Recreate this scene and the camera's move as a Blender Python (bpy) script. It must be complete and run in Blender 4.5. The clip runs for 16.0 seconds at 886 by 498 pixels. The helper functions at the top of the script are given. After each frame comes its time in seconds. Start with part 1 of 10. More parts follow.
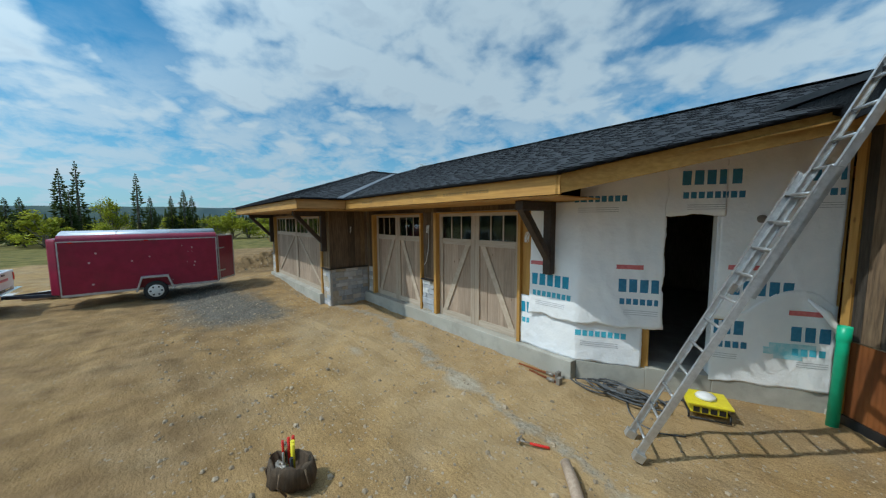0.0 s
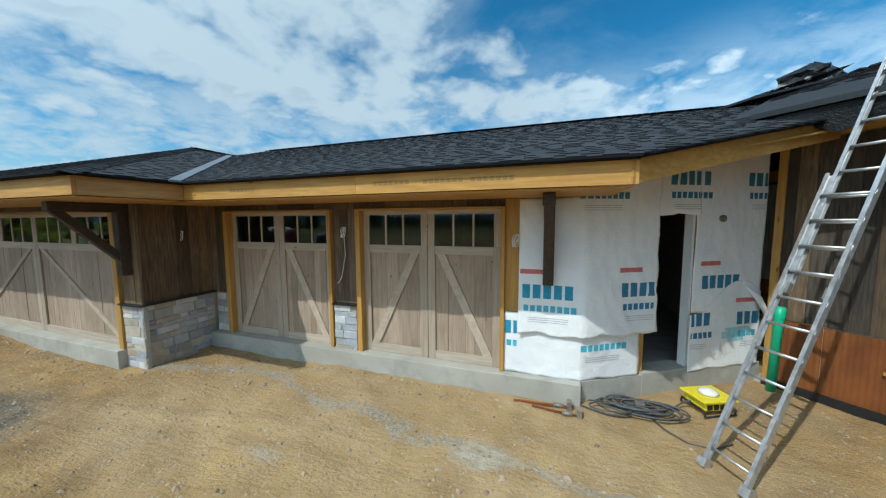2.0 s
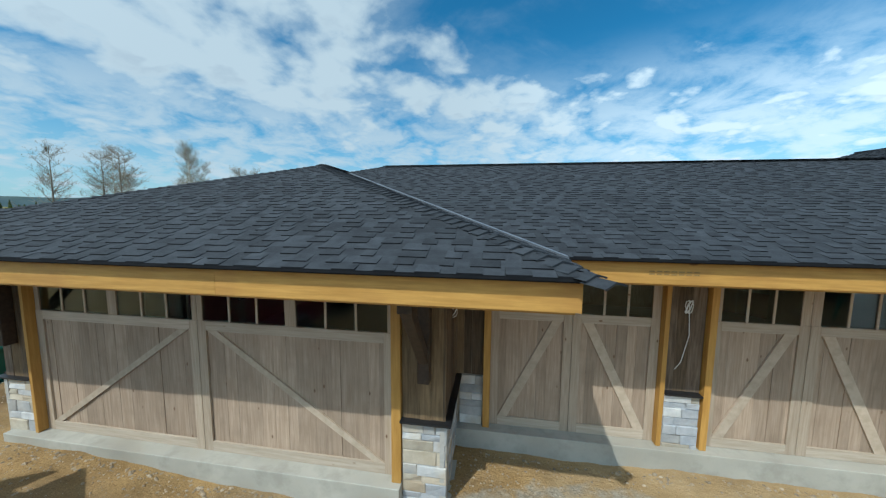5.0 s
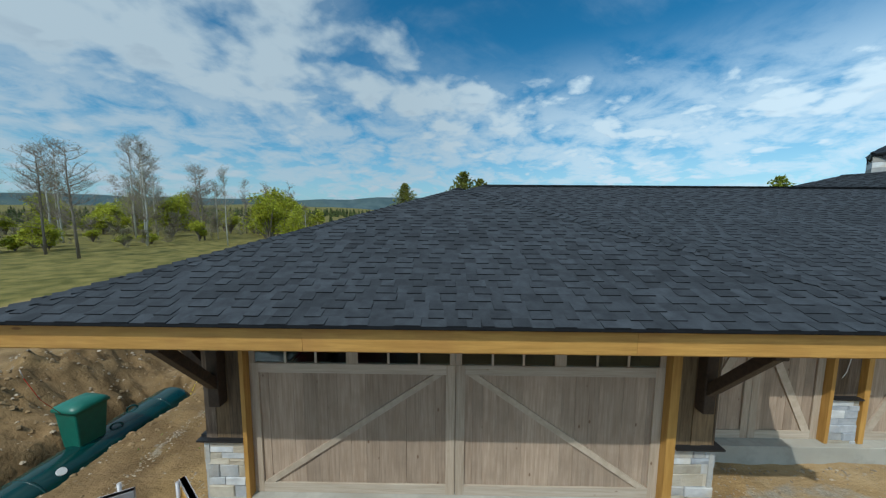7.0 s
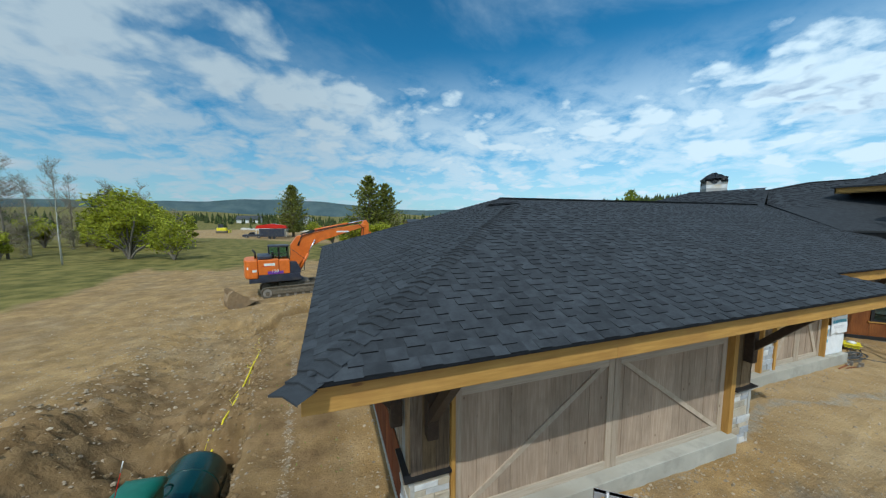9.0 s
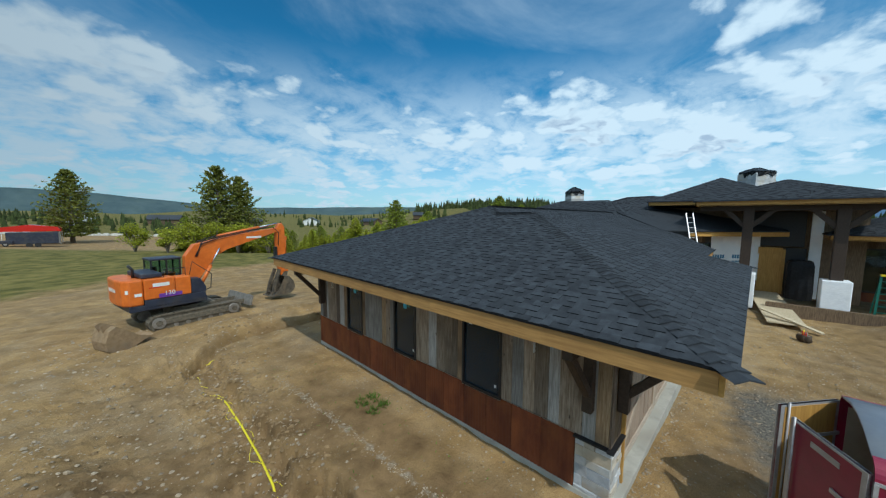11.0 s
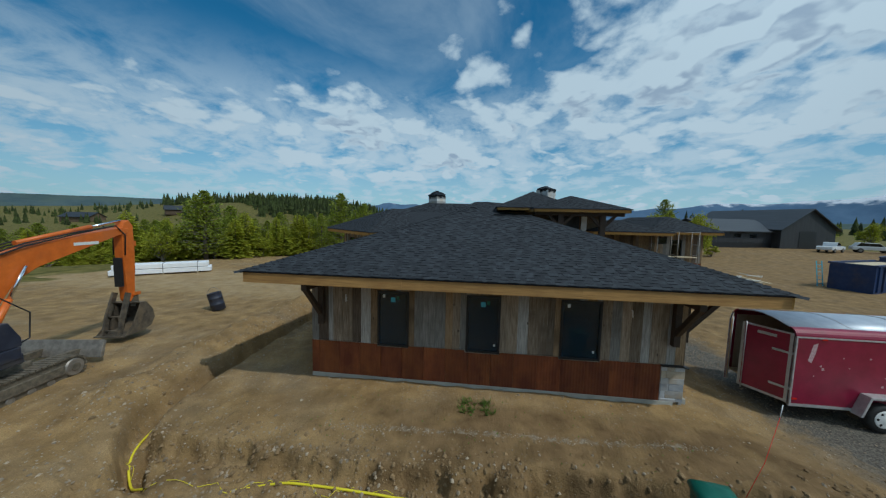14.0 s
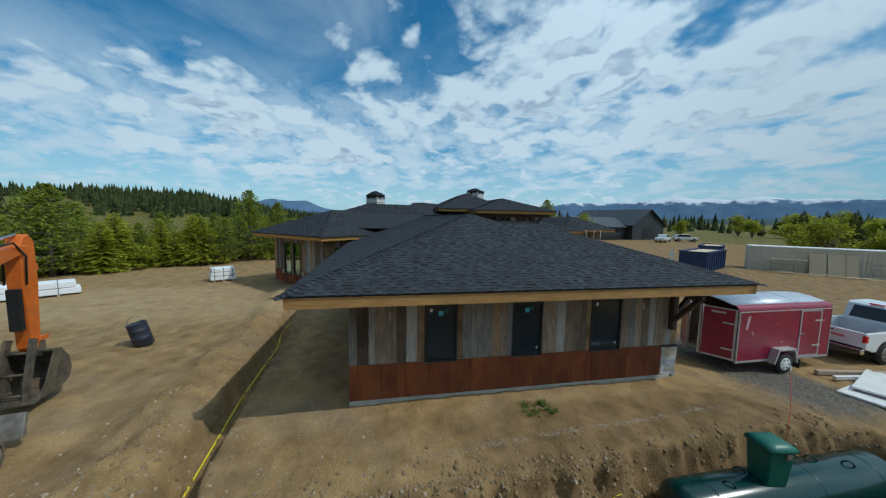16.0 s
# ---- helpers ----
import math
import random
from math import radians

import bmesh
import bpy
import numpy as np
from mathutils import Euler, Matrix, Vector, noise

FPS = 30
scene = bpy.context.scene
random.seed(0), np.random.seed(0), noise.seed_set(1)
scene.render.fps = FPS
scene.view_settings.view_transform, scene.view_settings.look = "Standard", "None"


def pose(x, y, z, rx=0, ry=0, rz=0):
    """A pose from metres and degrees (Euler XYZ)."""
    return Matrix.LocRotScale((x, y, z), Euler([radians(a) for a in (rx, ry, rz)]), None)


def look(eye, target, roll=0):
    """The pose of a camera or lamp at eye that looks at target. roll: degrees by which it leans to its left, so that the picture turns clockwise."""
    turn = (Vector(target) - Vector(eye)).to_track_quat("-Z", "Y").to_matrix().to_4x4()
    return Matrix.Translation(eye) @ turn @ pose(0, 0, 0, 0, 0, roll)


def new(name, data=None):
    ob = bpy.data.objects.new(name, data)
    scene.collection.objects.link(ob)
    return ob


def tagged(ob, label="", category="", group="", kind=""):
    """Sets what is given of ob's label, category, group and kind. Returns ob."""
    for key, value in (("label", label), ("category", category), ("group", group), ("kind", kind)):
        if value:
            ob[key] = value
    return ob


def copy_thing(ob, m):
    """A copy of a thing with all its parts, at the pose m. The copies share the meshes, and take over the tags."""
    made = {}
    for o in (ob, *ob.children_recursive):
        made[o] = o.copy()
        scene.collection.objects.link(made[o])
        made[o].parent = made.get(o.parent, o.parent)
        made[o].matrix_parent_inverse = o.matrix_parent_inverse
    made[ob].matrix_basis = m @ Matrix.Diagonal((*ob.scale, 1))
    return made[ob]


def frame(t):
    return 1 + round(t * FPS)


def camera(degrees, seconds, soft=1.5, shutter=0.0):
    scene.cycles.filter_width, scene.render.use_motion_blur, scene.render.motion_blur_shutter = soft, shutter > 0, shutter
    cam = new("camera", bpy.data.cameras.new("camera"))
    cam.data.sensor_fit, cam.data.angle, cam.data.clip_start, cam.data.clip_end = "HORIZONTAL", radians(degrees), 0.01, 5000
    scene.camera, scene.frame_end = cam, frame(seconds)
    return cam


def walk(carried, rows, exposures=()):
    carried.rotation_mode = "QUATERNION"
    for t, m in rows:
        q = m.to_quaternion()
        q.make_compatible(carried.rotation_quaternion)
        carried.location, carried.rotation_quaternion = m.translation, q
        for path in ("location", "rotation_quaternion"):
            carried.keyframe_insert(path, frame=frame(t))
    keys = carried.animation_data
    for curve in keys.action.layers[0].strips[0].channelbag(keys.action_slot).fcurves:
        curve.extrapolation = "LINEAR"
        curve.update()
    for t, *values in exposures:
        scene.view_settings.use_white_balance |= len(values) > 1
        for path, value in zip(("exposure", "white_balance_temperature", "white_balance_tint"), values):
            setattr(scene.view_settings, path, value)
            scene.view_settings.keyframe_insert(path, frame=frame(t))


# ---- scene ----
cam = camera(107.8, 16.0, soft=1.25)
PATH = [
    (0, (3.238, 1.092, 2.756), (1.725, 2.388, 2.577), -0.4),
    (0.5, (2.685, 1.241, 2.732), (1.464, 2.815, 2.558), -0.4),
    (1, (1.991, 1.275, 2.717), (1.005, 3.007, 2.547), -0.4),
    (1.5, (1.134, 1.273, 2.749), (0.348, 3.103, 2.568), -0.4),
    (2, (0.181, 1.288, 2.729), (-0.461, 3.174, 2.554), -0.3),
    (2.5, (-0.836, 1.332, 2.798), (-1.368, 3.252, 2.62), -0.2),
    (3, (-1.878, 1.382, 3.004), (-2.337, 3.319, 2.812), -0.3),
    (3.5, (-2.95, 1.365, 3.166), (-3.368, 3.312, 2.985), -0.2),
    (4, (-4.056, 1.358, 3.472), (-4.44, 3.311, 3.271), -0.1),
    (4.5, (-5.2, 1.323, 3.624), (-5.549, 3.281, 3.414), 0.4),
    (5, (-6.319, 1.182, 3.813), (-6.626, 3.148, 3.612), 0.5),
    (5.2, (-6.783, 1.161, 3.883), (-7.065, 3.129, 3.67), 0.9),
    (7.3, (-11.274, 0.747, 4.417), (-11.214, 2.734, 4.206), 0.4),
    (7.5, (-11.733, 0.77, 4.423), (-11.607, 2.755, 4.213), 0.5),
    (8, (-12.824, 0.854, 4.447), (-12.524, 2.821, 4.244), 0.6),
    (8.5, (-13.884, 0.975, 4.534), (-13.4, 2.905, 4.334), 0.3),
    (8.7, (-14.287, 1.034, 4.56), (-13.729, 2.945, 4.363), 0.2),
    (10.8, (-18.805, 3.181, 4.806), (-17.451, 4.642, 4.632), -0.1),
    (11, (-19.215, 3.594, 4.825), (-17.786, 4.979, 4.634), 0.3),
    (11.5, (-20.13, 4.586, 4.854), (-18.542, 5.785, 4.654), 0.7),
    (12, (-20.896, 5.664, 4.84), (-19.174, 6.662, 4.641), 0.9),
    (12.5, (-21.524, 6.83, 4.82), (-19.703, 7.635, 4.624), 1.1),
    (13, (-21.929, 7.951, 4.803), (-20.035, 8.563, 4.609), 1.2),
    (13.5, (-22.267, 8.992, 4.818), (-20.323, 9.423, 4.63), 0.9),
    (14, (-22.514, 10.098, 4.778), (-20.538, 10.345, 4.595), 1.3),
    (14.5, (-22.609, 11.165, 4.797), (-20.619, 11.238, 4.617), 1.4),
    (15, (-22.587, 12.215, 4.862), (-20.598, 12.119, 4.681), 1.5),
    (15.5, (-22.468, 13.186, 4.925), (-20.492, 12.94, 4.745), 1.3),
    (16, (-22.236, 14.112, 5.045), (-20.281, 13.73, 4.858), 1.0),
]
walk(cam, [(t, look(eye, target, roll)) for t, eye, target, roll in PATH], exposures=[(0, -.50, 5950, 3), (2, -.20, 6000, 3), (3.5, -.10, 6050, 3), (5, -.20, 6050, 3), (7.5, -.54, 6050, 4), (8.5, -.48, 6050, 4), (11, -.58, 6000, 4), (12.5, -.80, 6000, 4), (13.5, -1.07, 6000, 4), (14.5, -1.13, 6000, 4), (15.3, -1.03, 6000, 4), (16, -.90, 6000, 4)])

# ---------- world, sun, exposure ----------
SUN_DIR = Vector((0.505, 1.0, -1.41)).normalized()
sun_el = math.asin(-SUN_DIR.z)
sun_az = math.atan2(-SUN_DIR.x, -SUN_DIR.y)
scene.view_settings.exposure = 0.0


def build_world():
    w = bpy.data.worlds.new("sky_world")
    scene.world = w
    w.use_nodes = True
    nt = w.node_tree
    N, L = nt.nodes, nt.links
    N.clear()
    out = N.new("ShaderNodeOutputWorld")
    sky = N.new("ShaderNodeTexSky")
    sky.sky_type = "NISHITA"
    sky.sun_disc = False
    sky.sun_elevation = sun_el
    sky.sun_rotation = sun_az
    sky.air_density = 1.0
    sky.dust_density = 0.6
    sky.ozone_density = 2.0
    coord = N.new("ShaderNodeTexCoord")
    sep = N.new("ShaderNodeSeparateXYZ")
    L.new(coord.outputs["Generated"], sep.inputs[0])

    def mth(op, a, b=None, clamp=False):
        n = N.new("ShaderNodeMath")
        n.operation = op
        n.use_clamp = clamp
        for i, v in enumerate((a, b)):
            if v is None:
                continue
            if isinstance(v, (int, float)):
                n.inputs[i].default_value = v
            else:
                L.new(v, n.inputs[i])
        return n.outputs[0]

    zc = mth("ADD", mth("MAXIMUM", sep.outputs[2], 0.0), 0.27)
    u, v = mth("DIVIDE", sep.outputs[0], zc), mth("DIVIDE", sep.outputs[1], zc)
    comb = N.new("ShaderNodeCombineXYZ")
    L.new(u, comb.inputs[0])
    L.new(v, comb.inputs[1])

    def noi(scale, detail, rough, offset, stretch=(1, 1, 1), rot=0.0, dist=0.0):
        mp = N.new("ShaderNodeMapping")
        mp.inputs["Location"].default_value = offset
        mp.inputs["Rotation"].default_value = (0, 0, rot)
        mp.inputs["Scale"].default_value = stretch
        L.new(comb.outputs[0], mp.inputs[0])
        n = N.new("ShaderNodeTexNoise")
        n.inputs["Scale"].default_value = scale
        n.inputs["Detail"].default_value = detail
        n.inputs["Roughness"].default_value = rough
        n.inputs["Distortion"].default_value = dist
        L.new(mp.outputs[0], n.inputs[0])
        return n.outputs[0]

    def ramp(val, lo, hi):
        m = N.new("ShaderNodeMapRange")
        m.interpolation_type = "SMOOTHSTEP"
        m.inputs[1].default_value, m.inputs[2].default_value = lo, hi
        L.new(val, m.inputs[0])
        return m.outputs[0]

    # azimuth and height above the horizon, in degrees
    az = mth("MULTIPLY", mth("ARCTAN2", sep.outputs[1], sep.outputs[0]), 57.29578)
    el = mth("MULTIPLY", mth("ARCSINE", sep.outputs[2]), 57.29578)

    def mass(a0, e0, wa, we, amount):
        """A broad soft bank of cloud, or of clear sky where the amount is negative."""
        d = N.new("ShaderNodeMath")
        d.operation = "WRAP"
        L.new(mth("SUBTRACT", az, a0), d.inputs[0])
        d.inputs[1].default_value, d.inputs[2].default_value = 180.0, -180.0
        q = mth("ADD", mth("POWER", mth("ABSOLUTE", mth("DIVIDE", d.outputs[0], wa)), 2.0), mth("POWER", mth("ABSOLUTE", mth("DIVIDE", mth("SUBTRACT", el, e0), we)), 2.0))
        return mth("MULTIPLY", mth("EXPONENT", mth("MULTIPLY", q, -1.0)), amount)

    bias = None
    for row in CLOUD_MASSES:
        bias = mass(*row) if bias is None else mth("ADD", bias, mass(*row))

    def billow(scale_xy):
        """Rounded heads of cloud, bulging outwards."""
        mp = N.new("ShaderNodeMapping")
        mp.inputs["Scale"].default_value = (scale_xy, scale_xy, 1)
        L.new(comb.outputs[0], mp.inputs[0])
        bend = N.new("ShaderNodeTexNoise")
        bend.inputs["Scale"].default_value, bend.inputs["Detail"].default_value = 3.0, 4
        L.new(mp.outputs[0], bend.inputs[0])
        off = N.new("ShaderNodeVectorMath")
        off.operation = "MULTIPLY_ADD"
        L.new(bend.outputs["Color"], off.inputs[0])
        off.inputs[1].default_value = (0.35, 0.35, 0.0)
        L.new(mp.outputs[0], off.inputs[2])
        v = N.new("ShaderNodeTexVoronoi")
        v.voronoi_dimensions, v.feature = "2D", "SMOOTH_F1"
        v.inputs["Scale"].default_value, v.inputs["Smoothness"].default_value, v.inputs["Detail"].default_value = 4.6, 0.35, 2.0
        L.new(off.outputs[0], v.inputs[0])
        return mth("SUBTRACT", 0.55, v.outputs["Distance"])

    def density(scale_xy):
        """Cloud density, sampled nearer to or farther from the zenith by the scale."""
        big = noi(0.9, 3, 0.5, (0.3, 1.2, 0), (scale_xy, scale_xy, 1))
        fluff = noi(2.2, 10, 0.58, (2.0, 5.0, 0), (scale_xy, scale_xy, 1), dist=0.22)
        small = noi(7.5, 6, 0.6, (1.0, 3.0, 0), (scale_xy, scale_xy, 1), dist=0.2)
        d = mth("ADD", mth("MULTIPLY", big, 0.28), mth("MULTIPLY", fluff, 0.90))
        d = mth("ADD", d, mth("MULTIPLY", billow(scale_xy), 0.30))
        return mth("ADD", mth("ADD", d, mth("MULTIPLY", small, 0.34)), bias)
    dens = density(1.0)

    def body(scale_xy):
        """The smooth body of the clouds, without their frayed edges."""
        n = noi(2.2, 3.5, 0.5, (2.0, 5.0, 0), (scale_xy, scale_xy, 1), dist=0.22)
        return mth("ADD", mth("ADD", mth("MULTIPLY", n, 0.90), mth("MULTIPLY", billow(scale_xy), 0.30)), bias)
    wisp = noi(1.5, 8, 0.60, (4.0, 1.0, 0), (0.9, 1.15, 1), 0.5, 0.4)
    crisp = ramp(dens, 0.665, 0.90)
    soft = ramp(dens, 0.54, 0.90)
    side = mth("ABSOLUTE", mth("SUBTRACT", az, 15.0))
    west = ramp(side, 50.0, 85.0)
    msoft = N.new("ShaderNodeMix")
    L.new(west, msoft.inputs["Factor"])
    L.new(crisp, msoft.inputs["A"])
    L.new(soft, msoft.inputs["B"])
    cum = msoft.outputs["Result"]
    cir = mth("MULTIPLY", ramp(wisp, 0.40, 0.75), 0.34)
    cover = mth("MAXIMUM", cum, cir)
    # a mottled veil low in the sky
    veil = mth("MULTIPLY", mth("SUBTRACT", 1.0, ramp(el, 11.0, 27.0)), mth("MULTIPLY", ramp(noi(4.2, 8, 0.62, (7.0, 2.0, 0), dist=0.3), 0.26, 0.62), 0.86))
    cover = mth("MAXIMUM", cover, veil)
    # thin haze towards the horizon
    haze = mth("MULTIPLY", mth("SUBTRACT", 1.0, ramp(el, 1.0, 17.0)), 0.64)
    cover = mth("MAXIMUM", cover, haze)
    # undersides are grey where there is more cloud above them
    under = ramp(mth("SUBTRACT", body(0.93), body(1.0)), -0.02, 0.07)
    thick = mth("MULTIPLY", ramp(dens, 0.82, 1.0), under)
    thick = mth("MULTIPLY", thick, mth("SUBTRACT", 1.0, mth("MULTIPLY", west, 0.65)))
    cc = N.new("ShaderNodeMix")
    cc.data_type = "RGBA"
    cc.inputs["A"].default_value = (*CLOUD["white"], 1)
    cc.inputs["B"].default_value = (*CLOUD["grey"], 1)
    L.new(thick, cc.inputs["Factor"])
    # clouds towards the sun, out of view, are brightened to lift the shade
    dt = N.new("ShaderNodeVectorMath")
    dt.operation = "DOT_PRODUCT"
    L.new(coord.outputs["Generated"], dt.inputs[0])
    dt.inputs[1].default_value = tuple(-SUN_DIR)
    sunny = mth("MULTIPLY", mth("SUBTRACT", 1.0, west), 0.30)
    glow = mth("ADD", mth("ADD", 1.0, sunny), mth("MULTIPLY", mth("POWER", mth("MAXIMUM", dt.outputs["Value"], 0.0), 3.0), 1.7))
    lit = N.new("ShaderNodeVectorMath")
    lit.operation = "SCALE"
    L.new(cc.outputs["Result"], lit.inputs[0])
    L.new(glow, lit.inputs["Scale"])
    tint = N.new("ShaderNodeMix")
    tint.data_type, tint.blend_type = "RGBA", "MULTIPLY"
    tint.inputs["Factor"].default_value = 1.0
    tint.inputs["B"].default_value = (*CLOUD["blue"], 1)
    L.new(sky.outputs[0], tint.inputs["A"])
    mx = N.new("ShaderNodeMix")
    mx.data_type = "RGBA"
    L.new(cover, mx.inputs["Factor"])
    L.new(tint.outputs["Result"], mx.inputs["A"])
    L.new(lit.outputs[0], mx.inputs["B"])
    # the eastern sky is the brighter half
    gain = mth("ADD", 1.0, mth("MULTIPLY", mth("SUBTRACT", 1.0, ramp(mth("ABSOLUTE", az), 22.0, 85.0)), EAST_GAIN))
    even = N.new("ShaderNodeVectorMath")
    even.operation = "SCALE"
    L.new(mx.outputs["Result"], even.inputs[0])
    L.new(gain, even.inputs["Scale"])
    bg = N.new("ShaderNodeBackground")
    bg.inputs[1].default_value = SKY_STRENGTH
    L.new(even.outputs[0], bg.inputs[0])
    L.new(bg.outputs[0], out.inputs[0])


SKY_STRENGTH = 0.12
EAST_GAIN = 0.24
CLOUD = dict(white=(5.25, 6.3, 7.1), grey=(3.2, 4.1, 5.2), blue=(0.25, 0.97, 1.20))
# azimuth, elevation, their spreads in degrees, amount of cloud
CLOUD_MASSES = (
    (158, 27, 24, 9, 0.19), (128, 23, 25, 7, 0.20), (102, 19, 12, 3.5, 0.12), (-166, 17, 9, 3.5, 0.18), (172, 17, 10, 4, 0.08),
    (-176, 23, 9, 5, -0.30), (-172, 10.5, 12, 2.5, -0.06), (132, 12, 22, 3, -0.16), (82, 33, 22, 9, -0.30), (50, 28, 26, 9, -0.34),
    (25, 32, 22, 8, -0.18), (20, 23, 8, 3, 0.03), (88, 18, 14, 4, 0.06), (55, 12, 30, 5, 0.06), (20, 13, 22, 5, 0.15), (-12, 18, 16, 8, 0.13),
    # the last two banks are unseen, added as fill for the shaded walls
    (-38, 20, 22, 9, 0.20), (-62, 13, 16, 6, 0.12), (-33, 20.5, 3.5, 2.2, -0.16), (-10, 23.5, 5, 2, -0.12), (-47, 29, 6, 3, -0.12), (-60, 7, 10, 1.6, -0.12), (-115, 35, 45, 20, 0.16), (0, 75, 400, 25, 0.10),
)
build_world()
sun = new("sun", bpy.data.lights.new("sun", "SUN"))
sun.data.energy, sun.data.angle, sun.data.color = 3.6, radians(0.6), (1.0, 0.95, 0.87)
sun.matrix_world = look((0, 0, 40), Vector((0, 0, 40)) + SUN_DIR)


# ---------- mesh tools ----------
class MB:
    """Collects vertices and faces of one mesh."""

    def __init__(self):
        self.v, self.f, self.s = [], [], []

    def add(self, verts, faces, smooth=False, m=None):
        n = len(self.v)
        self.v += [tuple(m @ Vector(p)) if m is not None else tuple(p) for p in verts]
        self.f += [tuple(n + i for i in face) for face in faces]
        self.s += [smooth] * len(faces)
        return self

    def box(self, x0, x1, y0, y1, z0, z1, m=None):
        vs = [(x, y, z) for z in (z0, z1) for y in (y0, y1) for x in (x0, x1)]
        return self.add(vs, [(0, 2, 3, 1), (4, 5, 7, 6), (0, 1, 5, 4), (2, 6, 7, 3), (0, 4, 6, 2), (1, 3, 7, 5)], m=m)

    def beam(self, p, q, w, h, up=(0, 0, 1)):
        p, q = Vector(p), Vector(q)
        d = (q - p).normalized()
        up = Vector(up)
        if abs(d.dot(up.normalized())) > 0.98:
            up = Vector((0, 1, 0))
        r = d.cross(up).normalized()
        u = r.cross(d).normalized()
        vs = []
        for c in (p, q):
            for a, b in ((-1, -1), (1, -1), (1, 1), (-1, 1)):
                vs.append(c + r * (a * w / 2) + u * (b * h / 2))
        return self.add(vs, [(0, 1, 2, 3), (7, 6, 5, 4), (0, 4, 5, 1), (1, 5, 6, 2), (2, 6, 7, 3), (3, 7, 4, 0)])

    def tube(self, pts, r, n=8, cap=True):
        pts = [Vector(p) for p in pts]
        rs = r if isinstance(r, (list, tuple)) else [r] * len(pts)
        vs, prev = [], None
        for i, p in enumerate(pts):
            d = (pts[min(i + 1, len(pts) - 1)] - pts[max(i - 1, 0)])
            d = d.normalized() if d.length > 1e-9 else Vector((0, 0, 1))
            a = prev if prev is not None else (Vector((0, 0, 1)) if abs(d.z) < 0.9 else Vector((1, 0, 0)))
            a = (a - d * a.dot(d))
            a = a.normalized() if a.length > 1e-6 else d.orthogonal().normalized()
            prev = a
            b = d.cross(a)
            for k in range(n):
                t = 2 * math.pi * k / n
                vs.append(p + (a * math.cos(t) + b * math.sin(t)) * rs[i])
        fs = []
        for i in range(len(pts) - 1):
            for k in range(n):
                fs.append((i * n + k, i * n + (k + 1) % n, (i + 1) * n + (k + 1) % n, (i + 1) * n + k))
        self.add(vs, fs, True)
        if cap:
            base = len(self.v) - len(vs)
            self.f.append(tuple(base + k for k in reversed(range(n))))
            self.f.append(tuple(base + (len(pts) - 1) * n + k for k in range(n)))
            self.s += [False, False]
        return self

    def prism(self, poly, axis, a, b):
        """Extrudes a flat outline (pairs) along an axis from a to b."""
        def put(p, c):
            return {"x": (c, p[0], p[1]), "y": (p[0], c, p[1]), "z": (p[0], p[1], c)}[axis]
        n = len(poly)
        vs = [put(p, a) for p in poly] + [put(p, b) for p in poly]
        fs = [tuple(reversed(range(n))), tuple(range(n, 2 * n))]
        fs += [(i, (i + 1) % n, n + (i + 1) % n, n + i) for i in range(n)]
        return self.add(vs, fs)

    def turned(self, profile, n=20, m=None):
        """Turns (radius, height) pairs round z."""
        vs, fs = [], []
        for r, z in profile:
            for k in range(n):
                t = 2 * math.pi * k / n
                vs.append((r * math.cos(t), r * math.sin(t), z))
        for i in range(len(profile) - 1):
            for k in range(n):
                fs.append((i * n + k, i * n + (k + 1) % n, (i + 1) * n + (k + 1) % n, (i + 1) * n + k))
        self.add(vs, fs, True, m)
        base = len(self.v) - len(vs)
        self.f.append(tuple(base + k for k in reversed(range(n))))
        self.f.append(tuple(base + (len(profile) - 1) * n + k for k in range(n)))
        self.s += [False, False]
        return self

    def mesh(self, name, mats=()):
        me = bpy.data.meshes.new(name)
        me.from_pydata(self.v, [], self.f)
        me.polygons.foreach_set("use_smooth", self.s)
        for m in mats:
            me.materials.append(m)
        me.update()
        return me


def part(name, mb, material, parent=None, label="", bevel=0.0, data=None):
    ob = new(name, data or mb.mesh(name, [material]))
    if parent is not None:
        ob.parent = parent
    if label:
        tagged(ob, label)
    if bevel:
        md = ob.modifiers.new("edge", "BEVEL")
        md.width, md.segments, md.limit_method = bevel, 2, "ANGLE"
    return ob


def thing(name, label, category, m=None, group="", kind=""):
    ob = new(name)
    if m is not None:
        ob.matrix_basis = m
    ob.empty_display_size = 0.1
    return tagged(ob, label, category, group, kind)


def solid(name, mb, material, label, category, kind="", group="", bevel=0.0):
    return tagged(part(name, mb, material, None, "", bevel), label, category, group, kind)


